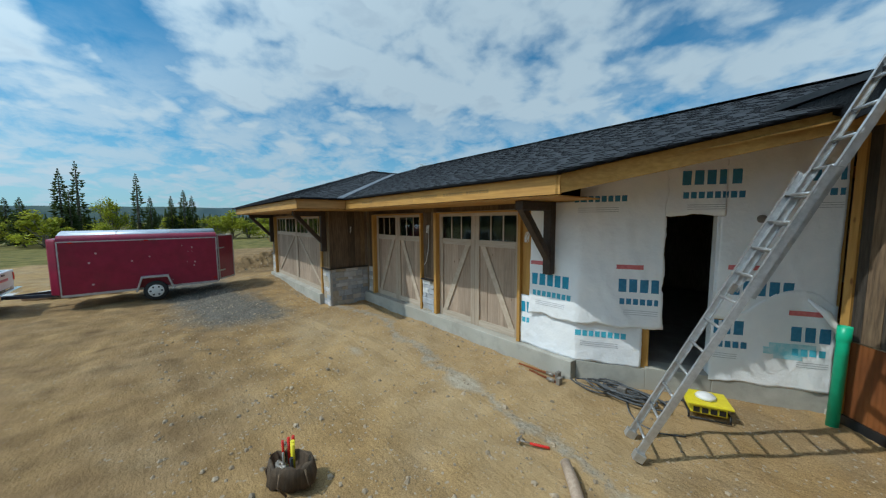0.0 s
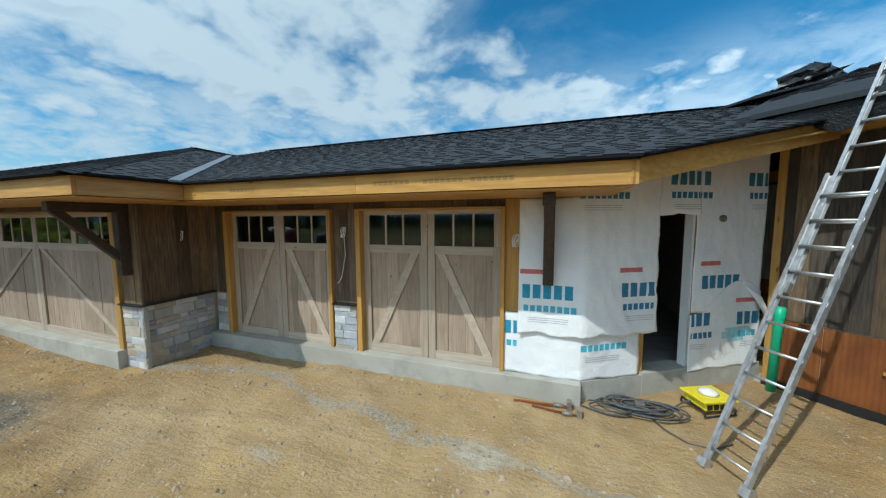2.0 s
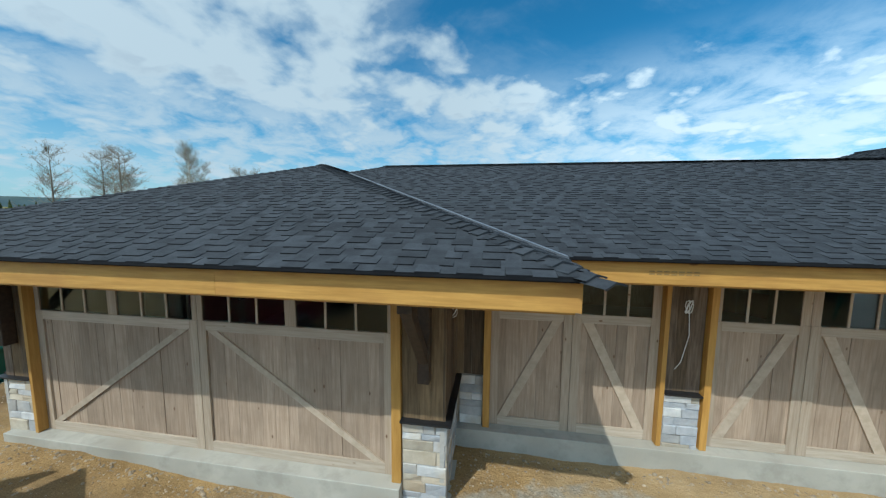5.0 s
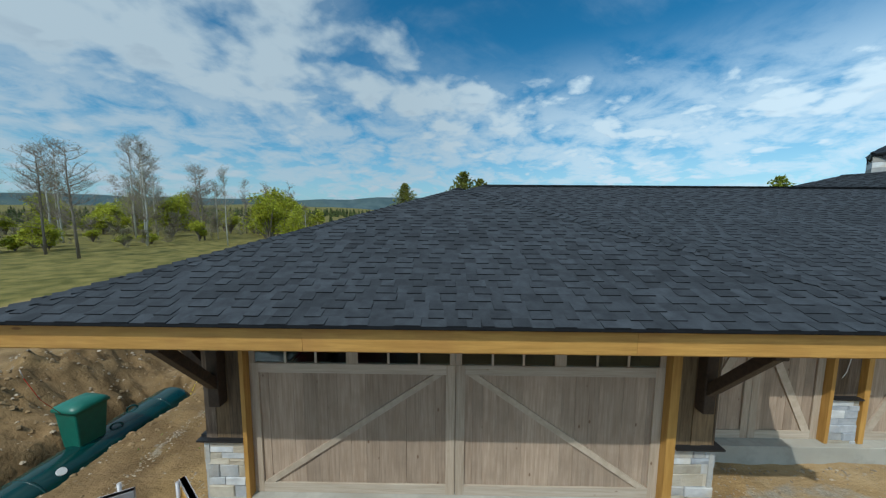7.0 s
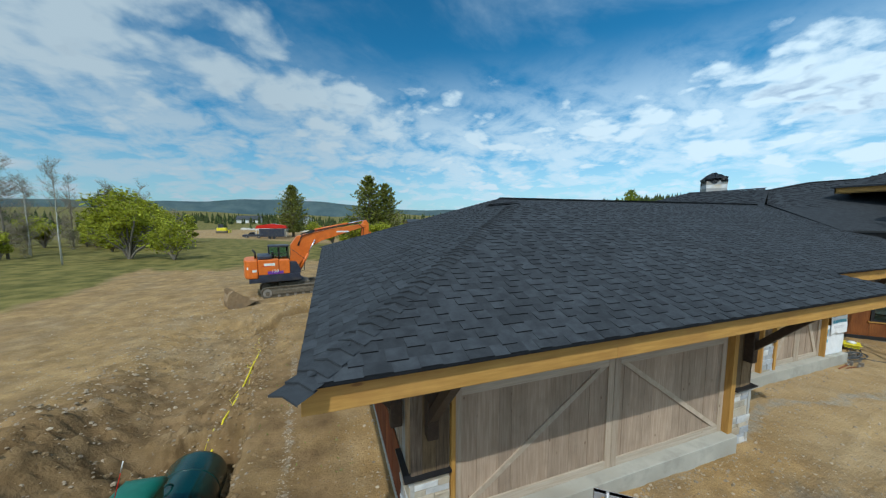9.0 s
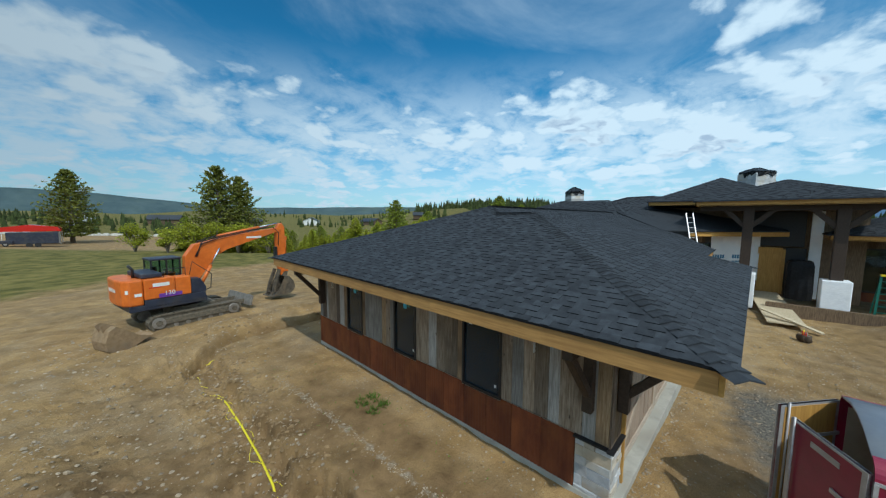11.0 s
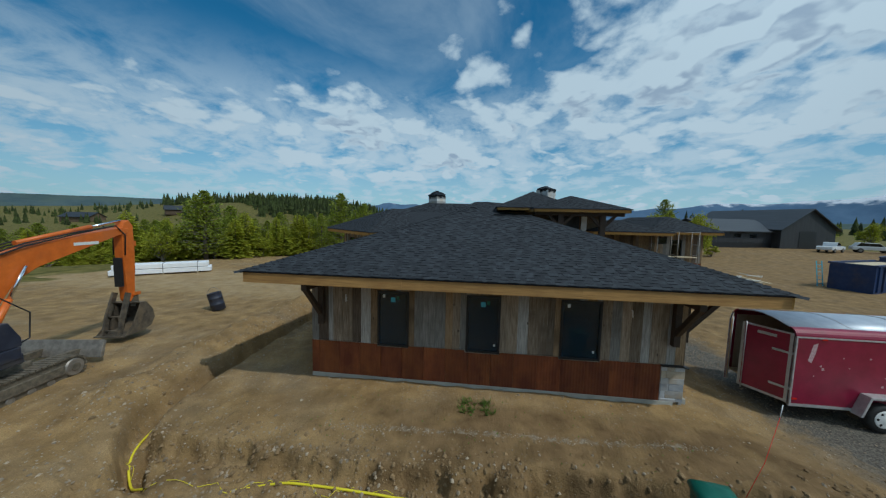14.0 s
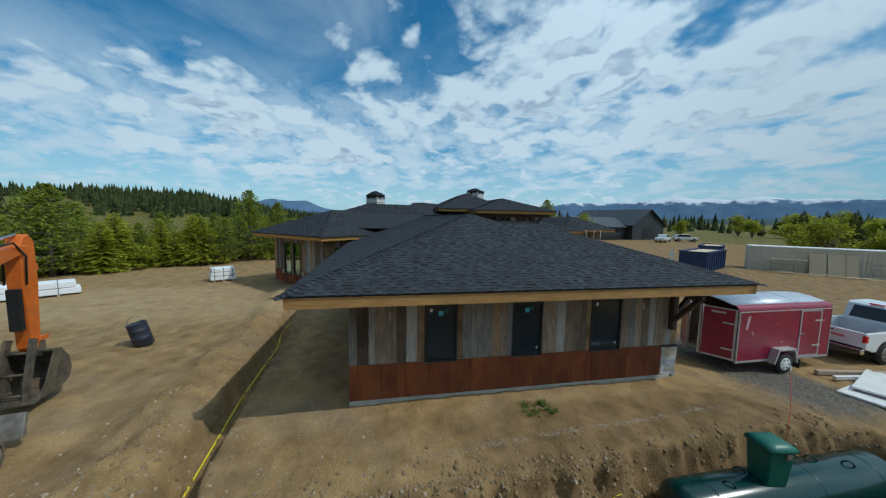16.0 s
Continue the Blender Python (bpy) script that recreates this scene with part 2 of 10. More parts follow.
# ---------- materials ----------
def material(name, c1, c2, scale=8.0, stretch=(1, 1, 1), rough=0.7, metal=0.0, bump=0.3, depth=0.01, c3=None, scale3=0.7,
             amount3=0.5, vary=0.0, spec=0.5, fine=40.0, detail=6, lo=0.35, hi=0.65, object_space=True, rough2=None):
    m = bpy.data.materials.new(name)
    m.use_nodes = True
    nt = m.node_tree
    N, L = nt.nodes, nt.links
    b = N["Principled BSDF"]
    b.inputs["Roughness"].default_value = rough
    b.inputs["Metallic"].default_value = metal
    b.inputs["Specular IOR Level"].default_value = spec
    tc = N.new("ShaderNodeTexCoord")
    info = N.new("ShaderNodeObjectInfo")
    addv = N.new("ShaderNodeVectorMath")
    addv.operation = "MULTIPLY_ADD"
    cm = N.new("ShaderNodeCombineXYZ")
    for i in range(3):
        L.new(info.outputs["Random"], cm.inputs[i])
    L.new(cm.outputs[0], addv.inputs[0])
    addv.inputs[1].default_value = (17.0, 31.0, 23.0) if vary else (0, 0, 0)
    L.new(tc.outputs["Object"], addv.inputs[2])
    mp = N.new("ShaderNodeMapping")
    mp.inputs["Scale"].default_value = stretch
    L.new(addv.outputs[0], mp.inputs[0])

    def noi(sc, det, src):
        n = N.new("ShaderNodeTexNoise")
        n.inputs["Scale"].default_value, n.inputs["Detail"].default_value, n.inputs["Roughness"].default_value = sc, det, 0.6
        L.new(src, n.inputs[0])
        return n.outputs[0]

    def ramp(v, lo_, hi_):
        r = N.new("ShaderNodeMapRange")
        r.inputs[1].default_value, r.inputs[2].default_value = lo_, hi_
        L.new(v, r.inputs[0])
        return r.outputs[0]

    def mix(f, a, bb, blend="MIX"):
        x = N.new("ShaderNodeMix")
        x.data_type, x.blend_type = "RGBA", blend
        for key, val in (("Factor", f), ("A", a), ("B", bb)):
            if isinstance(val, (tuple, list)):
                x.inputs[key].default_value = (*val, 1)
            elif isinstance(val, float):
                x.inputs[key].default_value = val
            else:
                L.new(val, x.inputs[key])
        return x.outputs["Result"]

    n1 = noi(scale, detail, mp.outputs[0])
    col = mix(ramp(n1, lo, hi), c1, c2)
    nf = noi(fine, 3, mp.outputs[0])
    if c3:
        n3 = noi(scale3, 5, addv.outputs[0])
        f3 = N.new("ShaderNodeMath")
        f3.operation = "MULTIPLY"
        f3.inputs[1].default_value = amount3
        L.new(ramp(n3, 0.48, 0.68), f3.inputs[0])
        col = mix(f3.outputs[0], col, c3)
    if vary:
        hs = N.new("ShaderNodeHueSaturation")
        L.new(col, hs.inputs["Color"])
        v = N.new("ShaderNodeMapRange")
        v.inputs[3].default_value, v.inputs[4].default_value = 1 - vary, 1 + vary
        L.new(info.outputs["Random"], v.inputs[0])
        L.new(v.outputs[0], hs.inputs["Value"])
        col = hs.outputs["Color"]
    L.new(col, b.inputs["Base Color"])
    if rough2 is not None:
        rr = N.new("ShaderNodeMapRange")
        rr.inputs[1].default_value, rr.inputs[2].default_value = 0.35, 0.65
        rr.inputs[3].default_value, rr.inputs[4].default_value = rough, rough2
        L.new(n1, rr.inputs[0])
        L.new(rr.outputs[0], b.inputs["Roughness"])
    if bump:
        bp = N.new("ShaderNodeBump")
        bp.inputs["Strength"].default_value, bp.inputs["Distance"].default_value = bump, depth
        s = N.new("ShaderNodeMath")
        s.operation = "ADD"
        L.new(n1, s.inputs[0])
        L.new(nf, s.inputs[1])
        L.new(s.outputs[0], bp.inputs["Height"])
        L.new(bp.outputs[0], b.inputs["Normal"])
    return m


def island_vary(m, amount):
    """Varies the colour from piece to piece of a joined mesh."""
    N, L = m.node_tree.nodes, m.node_tree.links
    b = N["Principled BSDF"]
    src = b.inputs["Base Color"].links[0].from_socket
    g = N.new("ShaderNodeNewGeometry")
    r = N.new("ShaderNodeMapRange")
    r.inputs[3].default_value, r.inputs[4].default_value = 1 - amount, 1 + amount
    L.new(g.outputs["Random Per Island"], r.inputs[0])
    hs = N.new("ShaderNodeHueSaturation")
    L.new(src, hs.inputs["Color"])
    L.new(r.outputs[0], hs.inputs["Value"])
    L.new(hs.outputs["Color"], b.inputs["Base Color"])
    return m


def knots(m, scale, stretch, dark, size=0.10):
    """Adds scattered knots with soft rims to a wood material."""
    N, L = m.node_tree.nodes, m.node_tree.links
    b = N["Principled BSDF"]
    src = b.inputs["Base Color"].links[0].from_socket
    tc, info = N.new("ShaderNodeTexCoord"), N.new("ShaderNodeObjectInfo")
    off = N.new("ShaderNodeVectorMath")
    off.operation = "MULTIPLY_ADD"
    cm = N.new("ShaderNodeCombineXYZ")
    for i in range(3):
        L.new(info.outputs["Random"], cm.inputs[i])
    L.new(cm.outputs[0], off.inputs[0])
    off.inputs[1].default_value = (37.0, 11.0, 53.0)
    L.new(tc.outputs["Object"], off.inputs[2])
    mp = N.new("ShaderNodeMapping")
    mp.inputs["Scale"].default_value = stretch
    L.new(off.outputs[0], mp.inputs[0])
    v = N.new("ShaderNodeTexVoronoi")
    v.inputs["Scale"].default_value = scale
    L.new(mp.outputs[0], v.inputs[0])
    r = N.new("ShaderNodeMapRange")
    r.interpolation_type = "SMOOTHSTEP"
    r.inputs[1].default_value, r.inputs[2].default_value = size, size * 0.35
    L.new(v.outputs["Distance"], r.inputs[0])
    sc = N.new("ShaderNodeSeparateColor")
    L.new(v.outputs["Color"], sc.inputs[0])
    keep = N.new("ShaderNodeMath")
    keep.operation = "GREATER_THAN"
    keep.inputs[1].default_value = 0.45
    L.new(sc.outputs[0], keep.inputs[0])
    f = N.new("ShaderNodeMath")
    f.operation = "MULTIPLY"
    L.new(r.outputs[0], f.inputs[0])
    L.new(keep.outputs[0], f.inputs[1])
    mx = N.new("ShaderNodeMix")
    mx.data_type = "RGBA"
    L.new(f.outputs[0], mx.inputs["Factor"])
    L.new(src, mx.inputs["A"])
    mx.inputs["B"].default_value = (*dark, 1)
    L.new(mx.outputs["Result"], b.inputs["Base Color"])
    return m


def glass_mat(name, tint, rough=0.02):
    m = bpy.data.materials.new(name)
    m.use_nodes = True
    N, L = m.node_tree.nodes, m.node_tree.links
    b = N["Principled BSDF"]
    b.inputs["Base Color"].default_value = (*tint, 1)
    b.inputs["Roughness"].default_value = rough
    b.inputs["Transmission Weight"].default_value = 1.0
    b.inputs["IOR"].default_value = 1.45
    return m


def sheen_glass(name):
    """Dark tinted window glass; a bluish sheen is put into its diffuse colour."""
    m = glass_mat(name, (0.045, 0.080, 0.110), 0.05)
    m.node_tree.nodes["Principled BSDF"].inputs["Transmission Weight"].default_value = 0.65
    return m


M = dict(
    concrete=material("concrete", (0.34, 0.33, 0.29), (0.47, 0.46, 0.41), 3.0, rough=0.85, bump=0.25, c3=(0.25, 0.22, 0.17), scale3=1.5),
    fir=material("raw_fir", (0.41, 0.212, 0.046), (0.56, 0.312, 0.078), 3.0, (0.6, 6, 9), 0.65, bump=0.2, depth=0.004, c3=(0.36, 0.17, 0.045), scale3=1.3, vary=0.12),
    fir_y=material("raw_fir_weathered", (0.33, 0.175, 0.055), (0.47, 0.265, 0.088), 3.0, (6, 0.6, 9), 0.65, bump=0.2, depth=0.004, c3=(0.27, 0.135, 0.045), scale3=1.3, vary=0.12),
    fir_up=material("raw_fir_upright", (0.41, 0.212, 0.046), (0.54, 0.305, 0.078), 3.0, (8, 8, 0.6), 0.65, bump=0.2, depth=0.004, vary=0.1),
    brown=material("dark_barnwood", (0.075, 0.050, 0.030), (0.18, 0.122, 0.072), 4.0, (9, 9, 0.7), 0.8, bump=0.5, depth=0.008, c3=(0.05, 0.034, 0.024), vary=0.35),
    brown_gold=material("golden_brown_barnwood", (0.14, 0.090, 0.045), (0.27, 0.18, 0.095), 4.0, (9, 9, 0.7), 0.8, bump=0.5, depth=0.008, c3=(0.09, 0.058, 0.03), vary=0.25),
    barn=material("weathered_barnwood", (0.17, 0.12, 0.075), (0.34, 0.27, 0.20), 4.5, (9, 9, 0.6), 0.85, bump=0.6, depth=0.01, c3=(0.12, 0.085, 0.055), scale3=1.1, amount3=0.6, vary=0.5),
    barn_grey=material("silvered_barnwood", (0.21, 0.195, 0.175), (0.40, 0.375, 0.34), 4.5, (9, 9, 0.6), 0.85, bump=0.6, depth=0.01, c3=(0.15, 0.12, 0.09), scale3=1.1, amount3=0.5, vary=0.35),
    barn_tan=material("golden_barnwood", (0.20, 0.125, 0.062), (0.38, 0.26, 0.15), 4.5, (9, 9, 0.6), 0.85, bump=0.6, depth=0.01, c3=(0.12, 0.075, 0.04), scale3=1.4, amount3=0.7, vary=0.35),
    barn_dark=material("dark_old_barnwood", (0.085, 0.058, 0.038), (0.19, 0.14, 0.10), 4.5, (9, 9, 0.6), 0.85, bump=0.6, depth=0.01, c3=(0.06, 0.04, 0.028), scale3=1.1, amount3=0.6, vary=0.35),
    doorwood=material("grey_door_boards", (0.32, 0.235, 0.168), (0.44, 0.340, 0.258), 4.0, (9, 9, 0.5), 0.75, bump=0.3, depth=0.004, c3=(0.25, 0.19, 0.14), scale3=1.6, vary=0.16),
    doorframe_up=material("pale_door_stiles", (0.36, 0.285, 0.21), (0.47, 0.385, 0.30), 4.0, (9, 9, 0.5), 0.75, bump=0.3, depth=0.004, vary=0.09),
    door_brace=material("pale_door_braces", (0.40, 0.325, 0.245), (0.50, 0.415, 0.325), 3.0, (3, 3, 3), 0.75, bump=0.15, depth=0.003, vary=0.14),
    doorframe=material("pale_door_rails", (0.42, 0.345, 0.265), (0.53, 0.45, 0.36), 4.0, (0.5, 9, 9), 0.75, bump=0.3, depth=0.004, vary=0.09),
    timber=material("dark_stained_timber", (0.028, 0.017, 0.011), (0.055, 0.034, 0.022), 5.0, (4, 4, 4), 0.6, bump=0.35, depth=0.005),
    rust=material("rusted_steel_panel", (0.12, 0.028, 0.010), (0.22, 0.062, 0.020), 2.6, (1, 1, 0.45), 0.75, metal=0.15, bump=0.2, depth=0.003, c3=(0.30, 0.10, 0.025), scale3=0.9, amount3=0.6, vary=0.22),
    rust_orange=material("orange_rusted_steel", (0.16, 0.048, 0.010), (0.27, 0.090, 0.020), 2.6, (1, 1, 0.45), 0.75, metal=0.15, bump=0.2, depth=0.003, c3=(0.34, 0.125, 0.028), scale3=0.9, amount3=0.6, vary=0.15),
    # eave shade on the diagonal wall is put into this board colour
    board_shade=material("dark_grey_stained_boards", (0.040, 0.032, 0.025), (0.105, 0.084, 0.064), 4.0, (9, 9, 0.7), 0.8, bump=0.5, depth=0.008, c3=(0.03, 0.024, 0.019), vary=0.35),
    stone=material("ledge_stone", (0.40, 0.41, 0.42), (0.56, 0.56, 0.55), 5.0, rough=0.85, bump=0.6, depth=0.012, c3=(0.47, 0.39, 0.28), scale3=1.6, amount3=0.75, vary=0.34),
    stone_tan=material("tan_ledge_stone", (0.40, 0.355, 0.28), (0.52, 0.47, 0.385), 5.0, rough=0.85, bump=0.6, depth=0.012, c3=(0.36, 0.27, 0.17), scale3=1.6, amount3=0.6, vary=0.2),
    stone_blue=material("blue_grey_ledge_stone", (0.31, 0.335, 0.37), (0.45, 0.47, 0.50), 5.0, rough=0.85, bump=0.6, depth=0.012, c3=(0.42, 0.38, 0.32), scale3=1.6, amount3=0.4, vary=0.2),
    mortar=material("pale_mortar", (0.38, 0.37, 0.35), (0.46, 0.45, 0.42), 20, rough=0.95, bump=0.3),
    wrap=material("white_house_wrap", (0.83, 0.85, 0.88), (0.90, 0.91, 0.92), 2.0, rough=0.55, bump=0.5, depth=0.03, fine=6, c3=(0.72, 0.75, 0.79), scale3=0.8),
    ink_blue=material("blue_print", (0.03, 0.17, 0.30), (0.05, 0.22, 0.38), 20, rough=0.6, bump=0),
    ink_teal=material("teal_print", (0.02, 0.26, 0.42), (0.03, 0.32, 0.50), 20, rough=0.6, bump=0),
    chalk=material("cyan_chalk", (0.22, 0.60, 0.70), (0.55, 0.72, 0.78), 9, rough=0.8, bump=0),
    ink_cyan=material("cyan_print", (0.07, 0.40, 0.55), (0.10, 0.50, 0.66), 20, rough=0.6, bump=0),
    ink_red=material("red_print", (0.55, 0.12, 0.13), (0.66, 0.2, 0.2), 20, rough=0.6, bump=0),
    stamp=material("faded_mill_print", (0.24, 0.15, 0.05), (0.32, 0.20, 0.07), 30, rough=0.8, bump=0),
    ink_grey=material("grey_print", (0.42, 0.43, 0.46), (0.5, 0.51, 0.54), 20, rough=0.6, bump=0),
    black=material("black_metal", (0.010, 0.011, 0.013), (0.018, 0.019, 0.022), 12, rough=0.45, bump=0.05),
    shingle=island_vary(material("asphalt_shingle", (0.024, 0.027, 0.032), (0.041, 0.046, 0.053), 7.0, rough=0.9, bump=0.6, depth=0.004, fine=160, c3=(0.042, 0.048, 0.055), scale3=0.5, amount3=0.25, spec=0.3), 0.30),
    shingle_one=material("asphalt_shingle_piece", (0.024, 0.027, 0.032), (0.041, 0.046, 0.053), 7.0, rough=0.9, bump=0.6, depth=0.004, fine=160, vary=0.24, spec=0.3),
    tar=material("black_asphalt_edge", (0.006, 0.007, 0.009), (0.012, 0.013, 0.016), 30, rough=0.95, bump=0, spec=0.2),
    deck=material("roof_underlay", (0.008, 0.009, 0.011), (0.014, 0.015, 0.018), 5, rough=0.95, spec=0.2),
    flash=material("grey_valley_metal", (0.20, 0.22, 0.25), (0.27, 0.29, 0.32), 4, rough=0.5, metal=0.6, bump=0.05),
    alu=material("worn_aluminium", (0.50, 0.51, 0.52), (0.66, 0.67, 0.68), 18, rough=0.38, metal=0.85, bump=0.1, depth=0.002, rough2=0.55),
    interior=material("interior_board", (0.38, 0.32, 0.23), (0.48, 0.41, 0.31), 3, rough=0.9),
    slab=material("interior_slab", (0.22, 0.21, 0.19), (0.30, 0.29, 0.26), 3, rough=0.8),
    glass=glass_mat("window_glass", (0.50, 0.72, 0.72)),
    sheen_pane=sheen_glass("filmed_window_glass"),
    green_pipe=material("green_plastic_pipe", (0.02, 0.42, 0.22), (0.03, 0.50, 0.27), 6, rough=0.4, bump=0.05),
    red_paint=material("dark_red_trailer_paint", (0.22, 0.007, 0.034), (0.29, 0.011, 0.046), 3, rough=0.32, bump=0.05, c3=(0.14, 0.02, 0.03), scale3=1.2, amount3=0.4),
    white_paint=material("white_paint", (0.70, 0.70, 0.68), (0.80, 0.80, 0.78), 5, rough=0.4, bump=0.05, c3=(0.6, 0.58, 0.53), scale3=1.2),
    cream=material("cream_container_paint", (0.50, 0.46, 0.37), (0.60, 0.56, 0.46), 2, rough=0.6, bump=0.1, c3=(0.40, 0.34, 0.25), scale3=0.8),
    orange=material("orange_machine_paint", (0.58, 0.12, 0.012), (0.72, 0.17, 0.02), 3, rough=0.42, bump=0.08, c3=(0.42, 0.13, 0.04), scale3=1.4, amount3=0.45),
    navy=material("dark_machine_paint", (0.018, 0.022, 0.040), (0.03, 0.036, 0.058), 4, rough=0.5, bump=0.1, c3=(0.10, 0.085, 0.06), scale3=1.6, amount3=0.4),
    track=material("muddy_steel_track", (0.10, 0.085, 0.062), (0.19, 0.155, 0.11), 8, rough=0.85, metal=0.2, bump=0.4),
    steel=material("worn_steel", (0.22, 0.20, 0.18), (0.36, 0.33, 0.29), 6, rough=0.5, metal=0.5, bump=0.2),
    chrome=material("chrome_rod", (0.7, 0.7, 0.72), (0.8, 0.8, 0.82), 6, rough=0.15, metal=1.0, bump=0),
    rubber=material("black_rubber", (0.016, 0.016, 0.016), (0.030, 0.029, 0.028), 15, rough=0.8, bump=0.2),
    tank=material("green_tank_paint", (0.002, 0.028, 0.026), (0.003, 0.038, 0.035), 4, rough=0.18, bump=0.05),
    dome=material("green_plastic_dome", (0.006, 0.10, 0.070), (0.010, 0.13, 0.09), 5, rough=0.4, bump=0.1),
    yellow=material("yellow_plastic", (0.72, 0.60, 0.02), (0.80, 0.68, 0.03), 8, rough=0.45, bump=0.05),
    cable=material("grey_black_cable", (0.05, 0.055, 0.06), (0.11, 0.115, 0.12), 12, rough=0.7, bump=0.1),
    tarp=material("black_plastic_sheet", (0.006, 0.007, 0.008), (0.014, 0.015, 0.018), 9, spec=0.25, rough=0.42, bump=0.5, depth=0.03),
    lumber=material("pale_lumber", (0.48, 0.38, 0.24), (0.60, 0.50, 0.34), 4, (1, 6, 6), 0.75, bump=0.2, vary=0.15),
    bark=material("grey_bark", (0.14, 0.115, 0.09), (0.24, 0.21, 0.17), 9, (1, 1, 0.3), 0.9, bump=0.6, depth=0.02),
    aspen=material("pale_aspen_bark", (0.42, 0.41, 0.36), (0.56, 0.55, 0.49), 5, (1, 1, 0.6), 0.85, bump=0.3, c3=(0.12, 0.11, 0.09), scale3=2.5, amount3=0.8),
)
BARN = ("barn", "barn_grey", "barn_tan", "barn", "barn_grey", "barn_dark", "barn_tan")
knots(M["fir"], 1.0, (1.6, 5.0, 5.0), (0.20, 0.085, 0.022), 0.11)
knots(M["fir_up"], 1.0, (5.0, 5.0, 1.8), (0.20, 0.085, 0.022), 0.11)
for nm in ("doorwood", "doorframe_up"):
    knots(M[nm], 1.0, (6.0, 6.0, 3.0), (0.17, 0.105, 0.062), 0.12)
knots(M["doorframe"], 1.0, (3.0, 6.0, 6.0), (0.20, 0.125, 0.075), 0.12)
for nm in ("barn", "barn_grey", "barn_tan"):
    knots(M[nm], 1.0, (6.0, 6.0, 2.2), (0.06, 0.04, 0.026), 0.12)


# ---------- ground ----------
def sm(a, b, t):
    t = min(1.0, max(0.0, (t - a) / (b - a)))
    return t * t * (3 - 2 * t)


def fb(x, y, s, o=3, seed=0.0):
    return noise.fractal(Vector((x * s, y * s, seed)), 0.9, 2.1, o)


def ground_h(x, y):
    h = 0.0
    # slightly higher along the west end and to the north
    h += 0.20 * sm(-8, -13.5, x) * sm(1.5, 4.8, y)
    h += 0.10 * sm(17, 22, y)
    # trench in front of the west end with a broken bank
    wob = 0.26 * fb(x, y, 1.1, 3, 3.0) + 0.16 * fb(x, y, 3.3, 3, 8.0)
    tr = sm(-16.9, -17.15, x + wob) * sm(-21.5, -18.6, x) * sm(2.0, 3.4, y) * sm(17.6, 16.6, y + wob)
    h -= 0.40 * tr
    # pit round the tank
    pit = sm(-16.55, -16.95, x + wob * 0.7) * sm(-18.9, -18.3, x + wob) * sm(2.6, 3.3, y + wob) * sm(9.4, 8.8, y + wob)
    h -= 0.90 * pit
    # spoil heap west of the pit
    h += 0.75 * math.exp(-(((x + 20.3) / 1.0) ** 2 + ((y - 8.0) / 3.8) ** 2)) * (1 + 0.5 * fb(x, y, 1.3))
    # ditch along the north side and its bank
    yd = y - 0.065 * (x + 15) - 0.10 * wob + 0.29 * max(0.0, -15.7 - x) ** 2
    di = sm(-18.0, -17.4, x) * sm(5, 0, x) * sm(17.42, 17.58, yd) * sm(18.25, 17.98, yd)
    h -= 0.58 * di
    bank = sm(-17.4, -16.0, x) * sm(4, -1, x) * math.exp(-((yd - 19.0) / 0.75) ** 2)
    h += 0.38 * bank * (1 + 0.6 * fb(x, y, 0.9, 2, 5.0))
    # heap before the far wing
    h += 1.5 * math.exp(-(((x - 3.5) / 3.2) ** 2 + ((y + 3.5) / 2.0) ** 2)) * (1 + 0.3 * fb(x, y, 0.7))
    # dug hole near the tool bag
    h -= 0.16 * math.exp(-(((x - 0.75) / 0.42) ** 2 + ((y - 2.05) / 0.4) ** 2))
    # wheel ruts across the yard
    if -16 < x < 4 and -3 < y < 6:
        for k, c in enumerate((0.2, 1.85, 2.9, 4.3)):
            w_ = y - c - 0.09 * x - 0.25 * math.sin(0.5 * x + k)
            h += sm(-15, -11, x) * sm(3, 0.5, x) * (0.022 * math.exp(-((w_ - 0.2) / 0.1) ** 2) - 0.032 * math.exp(-(w_ / 0.14) ** 2)) * (0.6 + 0.6 * fb(x, y, 0.8, 2, 12.0))
    far = max(abs(x + 5), abs(y - 8))
    rough = 1.0 - 0.7 * sm(30, 80, far)
    h += rough * (0.055 * fb(x, y, 0.45, 3, 1.0) + 0.034 * fb(x, y, 2.2, 4, 2.0))
    if -27 < x < 9 and -6 < y < 26:
        rut = max(tr, pit, di, 0.9 * bank)
        edge_ = 4 * tr * (1 - tr) + 2 * pit * (1 - pit) + 0.8 * di
        ridge = abs(fb(x, y, 3.0, 4, 14.0)) + 0.6 * abs(fb(x, y, 8.0, 3, 15.0))
        h += (0.010 + 0.04 * rut) * fb(x, y, 6.5, 3, 4.0) + 0.13 * min(1.0, edge_) * (ridge - 0.35) + 0.08 * rut * (ridge - 0.35) + 0.035 * max(rut, sm(-16.6, -17.2, x) * sm(-22, -20, x)) * fb(x, y, 13.0, 2, 31.0)
    if -23.5 < x < -16 and 0 < y < 18.5:
        zone = sm(-23.2, -20.5, x) * sm(-16.5, -17.1, x) * sm(0.5, 3.0, y) * sm(11.5, 9.0, y)
        big = 1 - 2.2 * abs(fb(x, y, 0.85, 3, 21.0))
        h += zone * (0.12 * (big - 0.45) + 0.10 * (0.5 - abs(fb(x, y, 3.6, 3, 23.0)) * 2) + 0.07 * fb(x, y, 7.0, 3, 25.0))
    # the valley north of the site and the far slopes
    d = math.hypot(x + 5, y - 8)
    h -= 2.2 * sm(40, 70, y + 0.9 * x - 2) * sm(-60, 0, x)
